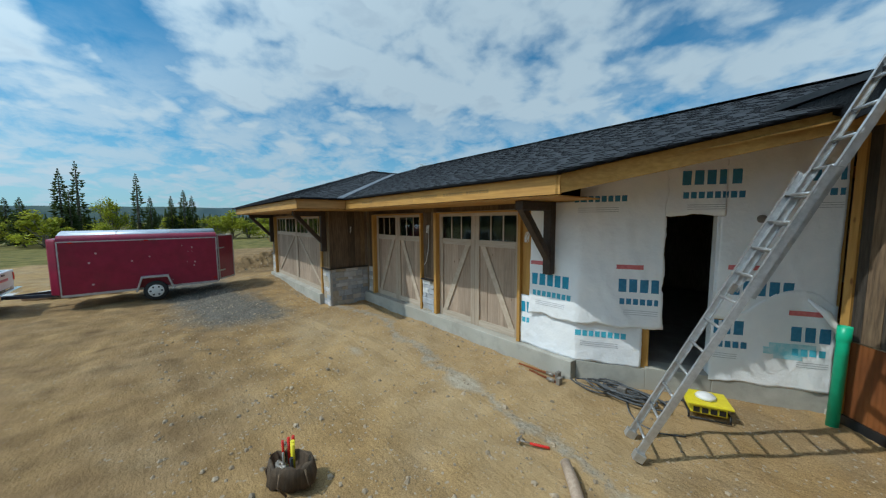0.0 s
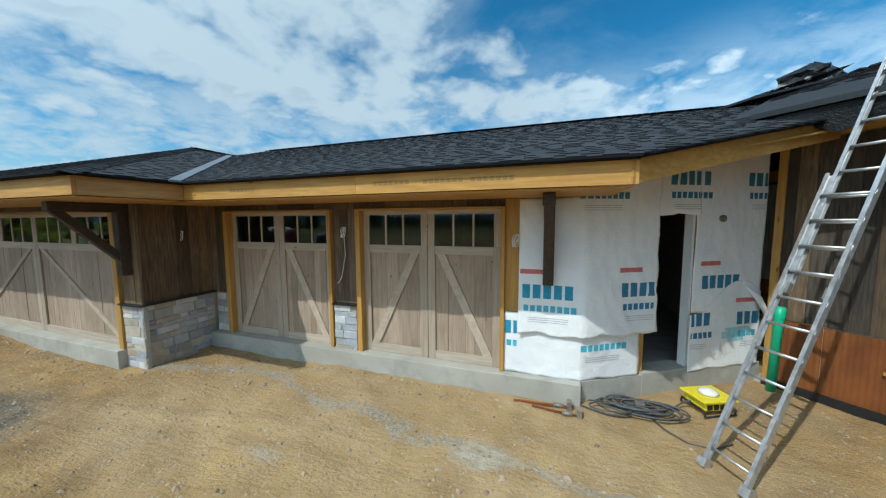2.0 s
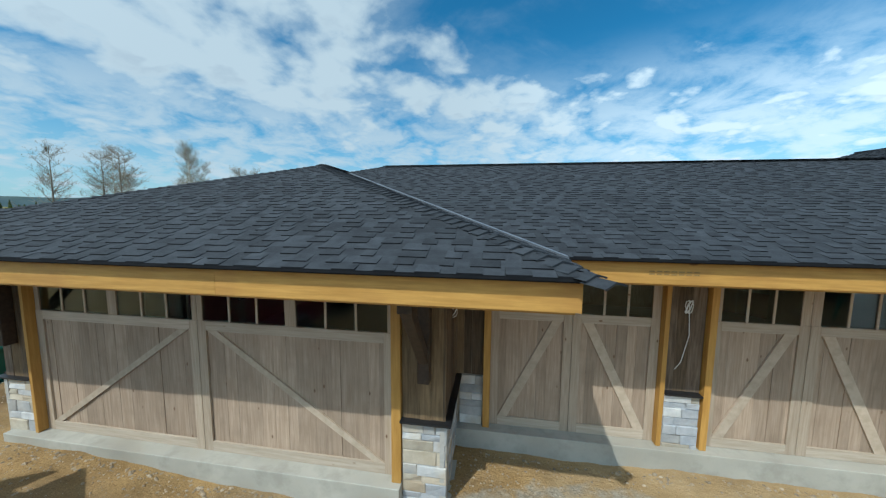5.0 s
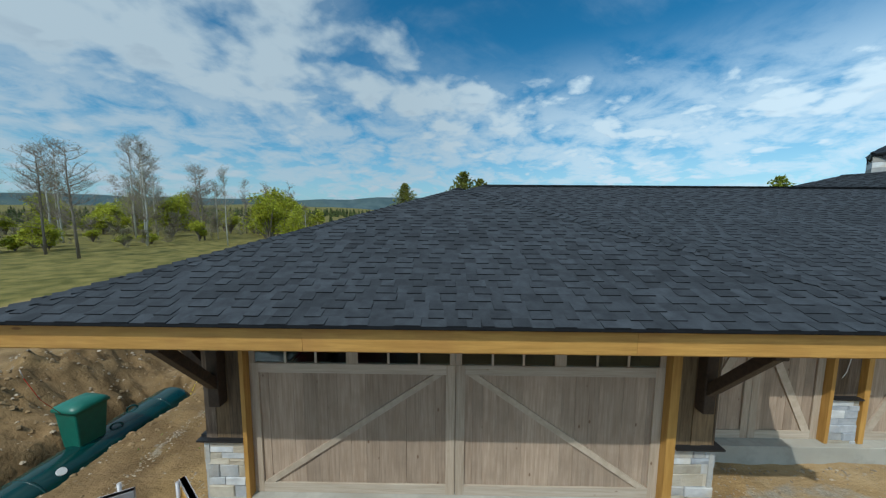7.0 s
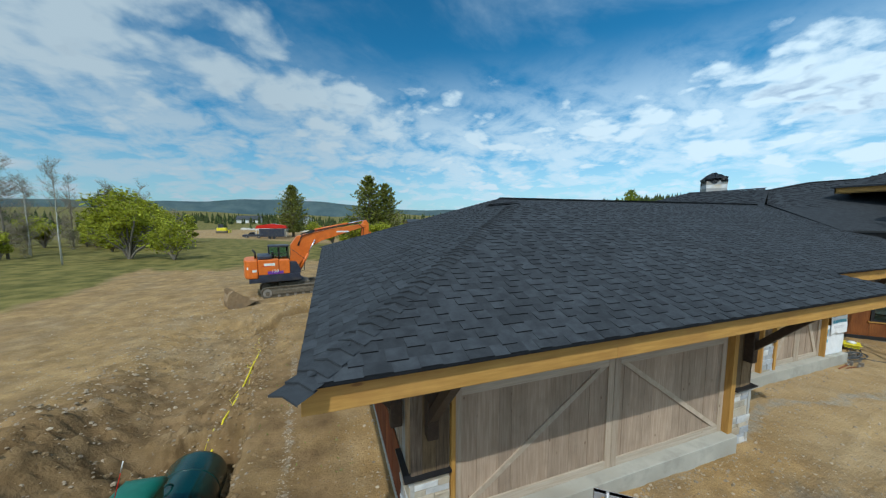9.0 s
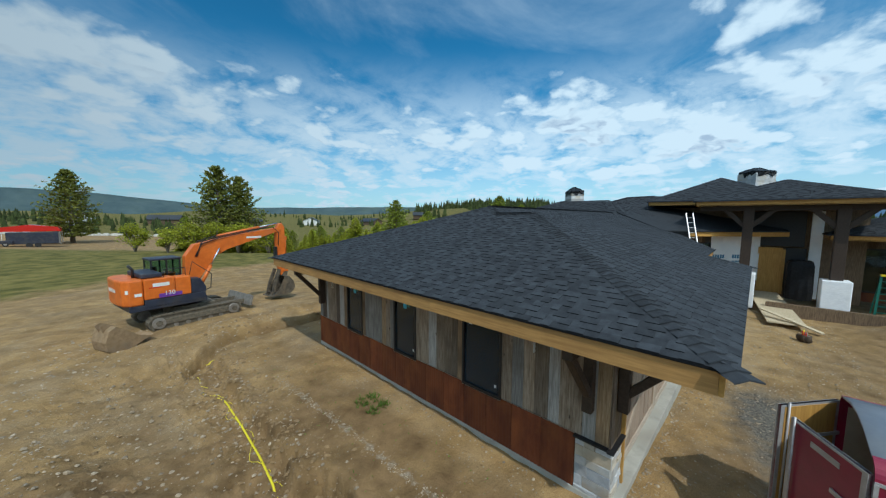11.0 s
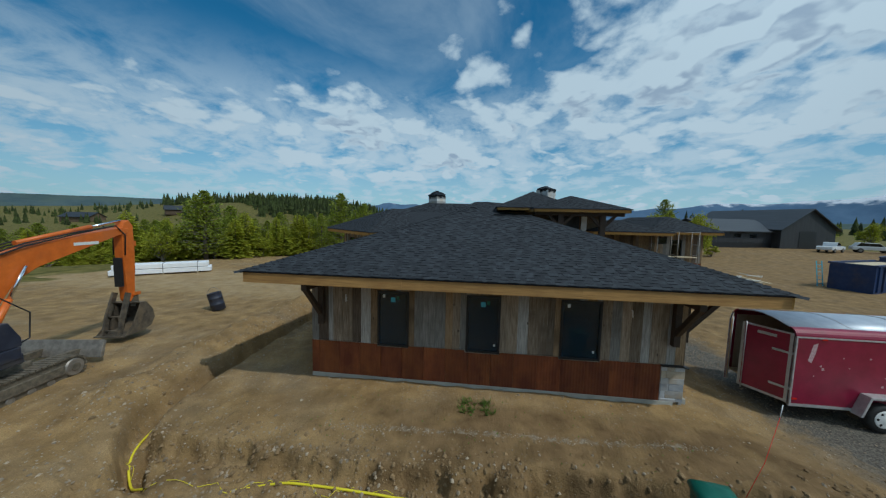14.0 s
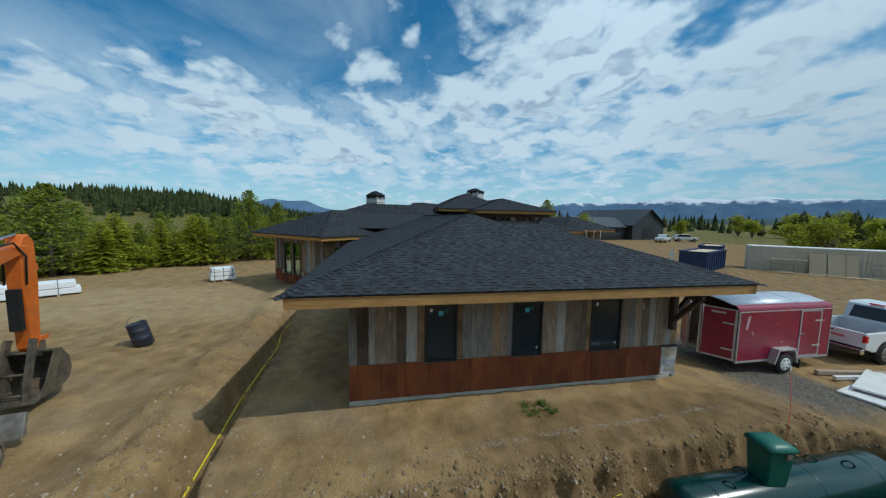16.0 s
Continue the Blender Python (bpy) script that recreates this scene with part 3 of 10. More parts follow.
    h += 13.0 * sm(150, 520, d) * sm(20, 160, y) * (0.75 + 0.5 * fb(x, y, 0.006, 2, 9.0))
    # the wooded slope to the north-east
    if d > 120:
        az = math.degrees(math.atan2(y - 8, x + 5))
        h += 12.0 * sm(130, 330, d) * sm(14, 27, az) * sm(62, 44, az)
    h -= 1.0 * sm(20, 90, -y) * sm(40, 10, x)
    h += 1.0 * sm(14, 38, x) * sm(-14, -32, y)
    return h


def spaced(marks, far):
    """Grid lines: (from, step) pairs give the spacing of each stretch; past the ends it widens steadily."""
    xs = []
    for (a, step), (b, _) in zip(marks, marks[1:]):
        n = max(1, round((b - a) / step))
        xs += [a + (b - a) * k / n for k in range(n)]
    xs.append(marks[-1][0])
    s, a, up = 0.13, xs[-1], []
    while a < far:
        s *= 1.17
        a += s
        up.append(a)
    s, a, down = 0.13, xs[0], []
    while a > -far:
        s *= 1.17
        a -= s
        down.append(a)
    return down[::-1] + xs + up


def ground_material():
    m = material("bare_dirt", (0.285, 0.180, 0.076), (0.408, 0.270, 0.121), 1.6, rough=0.95, bump=0.55, depth=0.014, fine=38, c3=(0.31, 0.232, 0.142), scale3=0.45, amount3=0.7, spec=0.2, detail=10)
    N, L = m.node_tree.nodes, m.node_tree.links
    b = N["Principled BSDF"]
    col = b.inputs["Base Color"].links[0].from_socket
    tc = N.new("ShaderNodeTexCoord")

    def noi(sc, det=6):
        n = N.new("ShaderNodeTexNoise")
        n.inputs["Scale"].default_value, n.inputs["Detail"].default_value = sc, det
        L.new(tc.outputs["Object"], n.inputs[0])
        return n.outputs[0]

    def mixc(f, a, c, blend="MIX"):
        x = N.new("ShaderNodeMix")
        x.data_type, x.blend_type = "RGBA", blend
        L.new(f, x.inputs["Factor"])
        L.new(a, x.inputs["A"])
        if isinstance(c, tuple):
            x.inputs["B"].default_value = (*c, 1)
        else:
            L.new(c, x.inputs["B"])
        return x.outputs["Result"]

    def two(c1, c2, val, lo, hi):
        r = N.new("ShaderNodeMapRange")
        r.inputs[1].default_value, r.inputs[2].default_value = lo, hi
        L.new(val, r.inputs[0])
        x = N.new("ShaderNodeMix")
        x.data_type = "RGBA"
        x.inputs["A"].default_value, x.inputs["B"].default_value = (*c1, 1), (*c2, 1)
        L.new(r.outputs[0], x.inputs["Factor"])
        return x.outputs["Result"]

    def mask(attr, sc, k, soft=0.13):
        a = N.new("ShaderNodeAttribute")
        a.attribute_name = attr
        s = N.new("ShaderNodeMath")
        s.operation = "MULTIPLY_ADD"
        L.new(noi(sc, 8), s.inputs[0])
        s.inputs[1].default_value = k
        L.new(a.outputs["Fac"], s.inputs[2])
        r = N.new("ShaderNodeMapRange")
        r.inputs[1].default_value, r.inputs[2].default_value = 0.5 + k * 0.5 - soft, 0.5 + k * 0.5 + soft
        L.new(s.outputs[0], r.inputs[0])
        return r.outputs[0]

    vor = N.new("ShaderNodeTexVoronoi")
    vor.inputs["Scale"].default_value = 34.0
    L.new(tc.outputs["Object"], vor.inputs[0])
    sepc = N.new("ShaderNodeSeparateColor")
    L.new(vor.outputs["Color"], sepc.inputs[0])
    gravel = two((0.066, 0.060, 0.050), (0.190, 0.170, 0.140), sepc.outputs[0], 0.0, 1.0)
    grass = two((0.078, 0.076, 0.016), (0.205, 0.168, 0.050), noi(0.9, 8), 0.35, 0.65)
    pale = two((0.34, 0.285, 0.205), (0.43, 0.375, 0.29), noi(9), 0.35, 0.65)
    # fine grit
    grit = N.new("ShaderNodeMapRange")
    grit.inputs[1].default_value, grit.inputs[2].default_value = 0.30, 0.70
    grit.inputs[3].default_value, grit.inputs[4].default_value = 0.68, 1.25
    L.new(noi(70, 4), grit.inputs[0])
    patch = N.new("ShaderNodeMapRange")
    patch.inputs[1].default_value, patch.inputs[2].default_value = 0.30, 0.70
    patch.inputs[3].default_value, patch.inputs[4].default_value = 0.80, 1.12
    L.new(noi(1.7, 10), patch.inputs[0])
    gm = N.new("ShaderNodeMath")
    gm.operation = "MULTIPLY"
    L.new(grit.outputs[0], gm.inputs[0])
    L.new(patch.outputs[0], gm.inputs[1])
    hs = N.new("ShaderNodeHueSaturation")
    L.new(col, hs.inputs["Color"])
    L.new(gm.outputs[0], hs.inputs["Value"])
    col = hs.outputs["Color"]
    # small stones pressed in the dirt
    sp = N.new("ShaderNodeMapRange")
    sp.inputs[1].default_value, sp.inputs[2].default_value = 0.975, 0.985
    L.new(sepc.outputs[1], sp.inputs[0])
    col = mixc(sp.outputs[0], col, (0.37, 0.315, 0.24))
    fresh = two((0.134, 0.083, 0.037), (0.238, 0.151, 0.072), noi(2.3, 8), 0.35, 0.65)
    col = mixc(mask("dug", 1.4, 1.2, 0.30), col, fresh)
    dusty = two((0.37, 0.265, 0.140), (0.47, 0.350, 0.200), noi(3.1, 8), 0.35, 0.65)
    col = mixc(mask("dry", 1.1, 0.9, 0.35), col, dusty)
    strip = two((0.25, 0.215, 0.16), (0.38, 0.335, 0.265), sepc.outputs[2], 0.0, 1.0)
    col = mixc(mask("strip", 5.0, 0.9), col, strip)
    col = mixc(mask("pale", 1.3, 0.9), col, pale)
    col = mixc(mask("gravel", 3.5, 1.0, 0.34), col, gravel)
    col = mixc(mask("grass", 0.7, 0.8), col, grass)
    L.new(col, b.inputs["Base Color"])
    # scraped, crumbly relief: drawn-out blade marks and broken crumbs
    mp = N.new("ShaderNodeMapping")
    mp.inputs["Rotation"].default_value, mp.inputs["Scale"].default_value = (0, 0, radians(-12)), (2.2, 9.0, 5.0)
    L.new(tc.outputs["Object"], mp.inputs[0])
    drag = N.new("ShaderNodeTexNoise")
    drag.inputs["Scale"].default_value, drag.inputs["Detail"].default_value, drag.inputs["Roughness"].default_value = 1.6, 9, 0.68
    L.new(mp.outputs[0], drag.inputs[0])
    crumb = N.new("ShaderNodeTexVoronoi")
    crumb.inputs["Scale"].default_value, crumb.inputs["Detail"].default_value = 15.0, 3.0
    L.new(tc.outputs["Object"], crumb.inputs[0])
    tall = N.new("ShaderNodeMath")
    tall.operation = "MULTIPLY_ADD"
    L.new(crumb.outputs["Distance"], tall.inputs[0])
    tall.inputs[1].default_value = -0.35
    L.new(drag.outputs[0], tall.inputs[2])
    bp = N.new("ShaderNodeBump")
    bp.inputs["Strength"].default_value, bp.inputs["Distance"].default_value = 0.55, 0.05
    L.new(tall.outputs[0], bp.inputs["Height"])
    L.new(b.inputs["Normal"].links[0].from_socket, bp.inputs["Normal"])
    L.new(bp.outputs[0], b.inputs["Normal"])
    return m


def build_ground():
    xs = spaced(((-26.0, 0.13), (-18.4, 0.05), (-16.3, 0.12), (7.0, 0.12)), 2600.0)
    ys = spaced(((-4.0, 0.12), (3.0, 0.085), (19.5, 0.13), (24.0, 0.13)), 2600.0)
    vs, gr, gv, pl, dg, sp_, dry = [], [], [], [], [], [], []
    for y in ys:
        for x in xs:
            vs.append((x, y, ground_h(x, y)))
            # grass beyond the building site
            e = 6.0 * fb(x, y, 0.05, 2, 6.0)
            g = sm(30, 38, y + e - 0.18 * (x + 20)) if x < -4 else sm(37, 43, y + e)
            g = max(g, sm(-28.5, -33, x + 0.5 * e), sm(60, 80, x + e) * 0.8, sm(-52, -60, y + e) * 0.9)
            road = sm(80, 92, y + 0.3 * e) * sm(165, 145, y) * sm(-75, -50, x) * sm(6, -6, x + 0.5 * e)
            gr.append(max(0.0, g - road))
            a = sm(2.0, 0.4, abs((y - 2.4) - 0.16 * (x + 9) + 0.4 * fb(x, y, 0.4))) * sm(-17.5, -15.5, x) * sm(-5.5, -8.0, x)
            a2 = 0.60 * sm(0.36, 0.0, abs(y - 5.1 + 0.12 * (x + 3) + 0.5 * fb(x, y, 0.5))) * sm(-9, -7, x) * sm(4, 2.5, x)
            a3 = 0.44 * sm(0.20, 0.03, abs(x + 15.6 + 0.06 * (y - 5))) * sm(4.5, 6, y) * sm(14, 12, y)
            gv.append(a)
            sp_.append(max(a2, a3))
            # freshly dug, darker soil in the trench, the pit and the ditch, and darker soil far out in the yard
            d_ = 0.74 * sm(-16.3, -17.0, x) * sm(-22.5, -20.0, x) * sm(0.5, 3.0, y) * sm(18, 16, y) if y < 12 else 0.46 * sm(-16.3, -17.0, x) * sm(-20.5, -18.8, x) * sm(18, 16, y)
            d_ = max(d_, 0.62 * math.exp(-((y - 17.7 - 0.05 * (x + 15)) / 0.7) ** 2) * sm(-17.4, -16.0, x) * sm(4, 0, x), 0.56 * sm(3.2, 0.4, y + 0.25 * x) * sm(-16, -11, x))
            d_ = max(d_, 0.85 * math.exp(-(((x + 17.6) / 1.0) ** 2 + ((y - 6) / 3.6) ** 4)))
            # darker earth round the west and north sides
            d_ = max(d_, max(0.74 * sm(-14.2, -15.2, x) * sm(1, 4, y) * sm(-24, -20, x) * (0.50 + 0.50 * sm(14, 10, y)), 0.62 * sm(-14.4, -16.0, x) * sm(-2, 4, y) * (0.55 + 0.45 * sm(14, 10, y)), 0.38 * sm(17.0, 18.5, y) * sm(1, -6, x), 0.32 * sm(17.0, 19.5, y)) * sm(-40, -30, x))
            dg.append(d_)
            p = math.exp(-(((x + 0.55) / 0.5) ** 2 + ((y - 4.75) / 0.3) ** 2))
            p = max(0.85 * p, 0.55 * math.exp(-(((x + 3.0) / 0.5) ** 2 + ((y - 4.0) / 0.3) ** 2)), 0.3 * math.exp(-(((x + 20.0) / 1.3) ** 2 + ((y - 10.5) / 2.2) ** 2)))
            pl.append(p)
            dry.append(0.50 * sm(-7.5, -4.5, x) * sm(2.2, 4.2, y) * sm(3.6, 1.5, x))
    nx, ny = len(xs), len(ys)
    fs = [(j * nx + i, j * nx + i + 1, (j + 1) * nx + i + 1, (j + 1) * nx + i) for j in range(ny - 1) for i in range(nx - 1)]
    me = bpy.data.meshes.new("ground")
    me.from_pydata(vs, [], fs)
    for nm, data in (("grass", gr), ("gravel", gv), ("pale", pl), ("dug", dg), ("strip", sp_), ("dry", dry)):
        at = me.attributes.new(nm, "FLOAT", "POINT")
        at.data.foreach_set("value", data)
    me.polygons.foreach_set("use_smooth", [True] * len(fs))
    me.materials.append(ground_material())
    tagged(new("ground", me), "sandy brown bare dirt building site with grass beyond", "ground", kind="structure")


build_ground()

# ---------- garage wing: plan ----------
P = 0.335                       # roof pitch
EZ = 3.38                       # top of the shingles at the eaves
XW, XA, YA, YB, YN = -15.17, -5.54, 3.61, 4.94, 16.20
XE = 9.0
HA = (XA - XW) / 2
HB = (YN - YB) / 2
PF = (XW + HA, YA + HA)
PK = (XW + HA, YB + HA)
PG = (XW + HB, YB + HB)
CUT0, CUT1 = (0.99, 4.94), (3.77, 6.99)   # slanting eave over the wrapped wall
FLOOR = 0.335
WEST, NORTH = -14.00, 14.90


def plane_z(k, x, y):
    return EZ + P * {"W": x - XW, "FA": y - YA, "EA": XA - x, "FB": y - YB, "N": YN - y}[k]


def roof_z(x, y):
    a = min(plane_z("W", x, y), plane_z("FA", x, y), plane_z("EA", x, y), plane_z("N", x, y))
    b = min(plane_z("W", x, y), plane_z("FB", x, y), plane_z("N", x, y))
    return max(a, b)


def cut_side(x, y):
    """Positive on the roof's side of the slanting eave."""
    return (CUT1[0] - CUT0[0]) * (y - CUT0[1]) - (CUT1[1] - CUT0[1]) * (x - CUT0[0])


def on_roof(x, y):
    if not (XW <= x <= XE and y <= YN):
        return False
    if y < YA or (x > XA and y < YB):
        return False
    return cut_side(x, y) >= 0 or x < CUT0[0]


def build_roof_deck():
    polys = {"W": [(XW, YA), (XW, YN), PG, PK, PF], "FA": [(XW, YA), PF, (XA, YA)], "EA": [(XA, YA), PF, PK, (XA, YB)],
             "FB": [(XA, YB), PK, PG, (XE, PG[1]), (XE, CUT1[1] + (XE - CUT1[0]) * 0.5), CUT1, CUT0], "N": [(XW, YN), (XE, YN), (XE, PG[1]), PG]}
    mb = MB()
    for k, poly in polys.items():
        n = len(poly)
        top = [(x, y, plane_z(k, x, y) - 0.012) for x, y in poly]
        bot = [(x, y, z - 0.022) for x, y, z in top]
        mb.add(top + bot, [tuple(range(n)), tuple(reversed(range(n, 2 * n)))] + [(i, n + i, n + (i + 1) % n, (i + 1) % n) for i in range(n)])
    return solid("roof", mb, M["deck"], "charcoal asphalt shingle hip roof with matching ridge caps", "roof", "structure")


roof = build_roof_deck()


def shingle_rows():
    """Yields (plane, place, along, up the slope, width, length, lift) of each tab."""
    rnd = random.Random(5)
    expo = 0.143
    sl = math.sqrt(1 + P * P)
    # plane: (origin, along, inward, length along)
    frames = {"W": ((XW, YN), (0, -1), (1, 0), YN - YA), "FA": ((XW, YA), (1, 0), (0, 1), XA - XW), "EA": ((XA, YA), (0, 1), (-1, 0), 11.0),
              "FB": ((XW, YB), (1, 0), (0, 1), XE - XW), "N": ((XE, YN), (-1, 0), (0, -1), XE - XW)}
    for k, (o, al, inw, length) in frames.items():
        rows = int(HB * sl / expo) + 1
        for r in range(rows):
            d = (r + 0.5) * expo / sl
            u, run0 = 0.0, None
            step = 0.04
            spans = []
            while u <= length + step:
                x, y = o[0] + al[0] * u + inw[0] * d, o[1] + al[1] * u + inw[1] * d
                ok = u <= length and on_roof(x, y) and abs(roof_z(x, y) - plane_z(k, x, y)) < 1e-4
                if ok and run0 is None:
                    run0 = u
                if not ok and run0 is not None:
                    spans.append((run0, u - step))
                    run0 = None
                u += step
            for a, b in spans:
                u = a
                high = rnd.random() < 0.5
                while u < b - 0.02:
                    w = min(rnd.uniform(0.11, 0.25), b - u)
                    high = not high
                    yield k, o, al, inw, u, w, r * expo / sl, expo / sl, high, rnd.random()
                    u += w


def build_shingles():
    rest, edges = MB(), MB()
    singles = 0
    for k, o, al, inw, u, w, d0, e, high, q in shingle_rows():
        eave = d0 < 0.001
        lift = 0.015 if high else 0.005
        low = 0.0 if eave else (0.022 if high else 0.0)

        def pt(uu, dd, h):
            x, y = o[0] + al[0] * uu + inw[0] * dd, o[1] + al[1] * uu + inw[1] * dd
            return (x, y, plane_z(k, x, y) - 0.010 + h)
        d1, d2 = d0 - low, d0 + e + 0.012
        g = 0.0008 if high else -0.001
        rake = 0.012 * (q - 0.5)
        vs = [pt(u + g + rake, d1, 0), pt(u + w - g + rake, d1, 0), pt(u + w - g + rake, d1, lift), pt(u + g + rake, d1, lift), pt(u + w - g, d2, 0.004), pt(u + g, d2, 0.004)]
        fs = [(3, 2, 4, 5), (0, 3, 5), (1, 4, 2)]
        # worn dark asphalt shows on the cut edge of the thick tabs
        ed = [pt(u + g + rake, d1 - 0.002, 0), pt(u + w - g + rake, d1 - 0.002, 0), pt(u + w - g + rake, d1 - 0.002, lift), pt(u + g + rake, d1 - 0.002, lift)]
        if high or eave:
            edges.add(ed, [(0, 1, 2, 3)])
        cx, cy = vs[0][0], vs[0][1]
        if k == "FA" and -14.6 < cx < -9.4 and cy < YA + 1.45 and singles < 295:
            part("shingle", MB().add(vs, fs), M["shingle_one"], roof)
            singles += 1
        else:
            rest.add(vs, fs)
    tagged(part("shingle_field", rest, M["shingle"], roof), "charcoal laminated shingles in staggered courses", kind="stuff")
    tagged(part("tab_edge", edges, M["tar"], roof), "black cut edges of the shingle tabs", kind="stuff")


build_shingles()


def hip_caps(p, q, lift=0.02, name="ridge_cap", width=0.15):
    """Folded cap shingles along a hip or ridge, joined into one run."""
    p, q = Vector(p), Vector(q)
    d = (q - p)
    n = int(d.length / 0.145)
    d.normalize()
    side = d.cross(Vector((0, 0, 1))).normalized()
    mb = MB()
    for i in range(n):
        a = p + d * (i * 0.145 - 0.03)
        b = p + d * (i * 0.145 + 0.16)
        dz = Vector((0, 0, lift + 0.016))
        ez = Vector((0, 0, lift))
        drop = Vector((0, 0, -width * P * 0.72))
        s = side * width
        vs = [a + dz, a + s + drop + dz, b + s + drop + ez - Vector((0, 0, 0.012)), b + ez - Vector((0, 0, 0.012)), a - s + drop + dz, b - s + drop + ez - Vector((0, 0, 0.012)),
              a, a + s + drop, a - s + drop]
        mb.add(vs, [(0, 1, 2, 3), (4, 0, 3, 5), (6, 7, 1, 0), (8, 6, 0, 4)])
    tagged(part(name, mb, M["shingle"], roof), "folded charcoal cap shingles", kind="stuff")


def at_roof(x, y, lift=0.0):
    return (x, y, roof_z(x, y) + lift)


def corner(x, y):
    """The foot of a hip, where its first cap sticks out past the eaves."""
    cx, cy = (1 if x == XW else -1), (1 if y == YA else -1)
    return (x - cx * 0.05, y - cy * 0.05, EZ - 0.05 * P)


hip_caps(corner(XW, YA), at_roof(*PF), 0.0)
hip_caps(corner(XA, YA), at_roof(*PF), 0.0)
hip_caps(corner(XW, YN), at_roof(*PG), 0.0)
hip_caps(at_roof(*PF), at_roof(*PK), 0.01)
hip_caps(at_roof(*PK), at_roof(*PG), 0.0)
hip_caps(at_roof(*PG), at_roof(7.0, PG[1]), 0.01)


def build_valley():
    mb = MB()
    a, b = Vector(at_roof(XA + 0.02, YB - 0.02)), Vector(at_roof(*PK))
    up = Vector((0, 0, 0.020))
    # the wing on the side slope lies open, the other is nearly covered by the cut shingles
    for e, kk in ((Vector((0.02, 0, 0)), "FB"), (Vector((0, -0.17, 0)), "EA")):
        a2, b2 = a + e, b + e
        a2.z, b2.z = plane_z(kk, a2.x, a2.y), plane_z(kk, b2.x, b2.y)
        vs = [a + up, b + up, b2 + up, a2 + up]
        mb.add(vs + [v - up * 1.5 for v in vs], [(0, 1, 2, 3), (7, 6, 5, 4), (0, 4, 5, 1), (2, 6, 7, 3), (3, 7, 4, 0)])
    part("valley_flashing", mb, M["flash"], roof, "pale grey metal valley flashing")


build_valley()


def fascia_run(name, p, q, inset, zt0, zt1, h=0.245, ends=(0.0, 0.0)):
    """A fascia board in joined lengths with a black drip edge; p to q runs with the outside on its right. ends: how far the drip edge runs on."""
    p, q = Vector((*p, 0)), Vector((*q, 0))
    d = (q - p).normalized()
    out = Vector((d.y, -d.x, 0))
    L_ = (q - p).length
    root = thing(name, "raw golden fir fascia board with a black drip edge under the shingles", "fascia", kind="structure")
    n = max(1, round(L_ / 3.7))
    for i in range(n):
        a, b = p + d * (L_ * i / n + 0.0015), p + d * (L_ * (i + 1) / n - 0.0015)
        za, zb = (zt0 + (zt1 - zt0) * t / n for t in (i, i + 1))
        f0, f1 = -inset, -inset - 0.045
        vs = []
        for c, z in ((a, za), (b, zb)):
            for s, zz in ((f0, z - h), (f0, z), (f1, z), (f1, z - h)):
                v = c + out * s
                vs.append((v.x, v.y, zz))
        mb = MB().add(vs, [(0, 1, 2, 3), (7, 6, 5, 4), (0, 4, 5, 1), (1, 5, 6, 2), (2, 6, 7, 3), (3, 7, 4, 0)])
        part("fascia_board", mb, M["fir_y" if abs(d.y) > 0.9 else "fir"], root)
    vs = []
    for c, z in ((p - d * ends[0], zt0), (q + d * ends[1], zt1)):
        for s, zz in ((-0.015, z + 0.002), (-0.015, z + 0.035), (-inset - 0.02, z + 0.035), (-inset - 0.02, z + 0.002)):
            v = c + out * s
            vs.append((v.x, v.y, zz))
    mb = MB().add(vs, [(0, 1, 2, 3), (7, 6, 5, 4), (0, 4, 5, 1), (1, 5, 6, 2), (2, 6, 7, 3), (3, 7, 4, 0)])
    part("drip_edge", mb, M["tar"], root)
    return root


FZ = EZ - 0.048
fascia_run("fascia_west", (XW, YN - 0.10), (XW, YA + 0.147), 0.03, FZ, FZ, ends=(0.085, 0.132))
fascia_run("fascia_front", (XW + 0.03, YA), (XA - 0.10, YA), 0.10, FZ, FZ, ends=(0.015, 0.085))
fascia_run("fascia_jog", (XA, YA + 0.147), (XA, YB + 0.098), 0.10, FZ, FZ, ends=(0.132, 0.0))
fascia_run("fascia_recess", (XA - 0.10, YB), CUT0, 0.10, FZ, FZ)
mb = MB()
for x in (-2.05, -1.35, -0.75, -4.6):
    for k in range(7):
        for z in (0.135, 0.105):
            a = x + 0.075 * k
            mb.box(a, a + 0.055, YB + 0.097, YB + 0.099, FZ - z - 0.008, FZ - z + 0.008)
solid("mill_stamp", mb, M["stamp"], "faded rows of mill print on the fascia", "print", "stuff")
fascia_run("fascia_slant", CUT0, CUT1, 0.10, FZ, plane_z("FB", *CUT1) - 0.048)
fascia_run("fascia_north", (XE, YN), (XW + 0.077, YN), 0.10, FZ, FZ, ends=(0.0, 0.132))


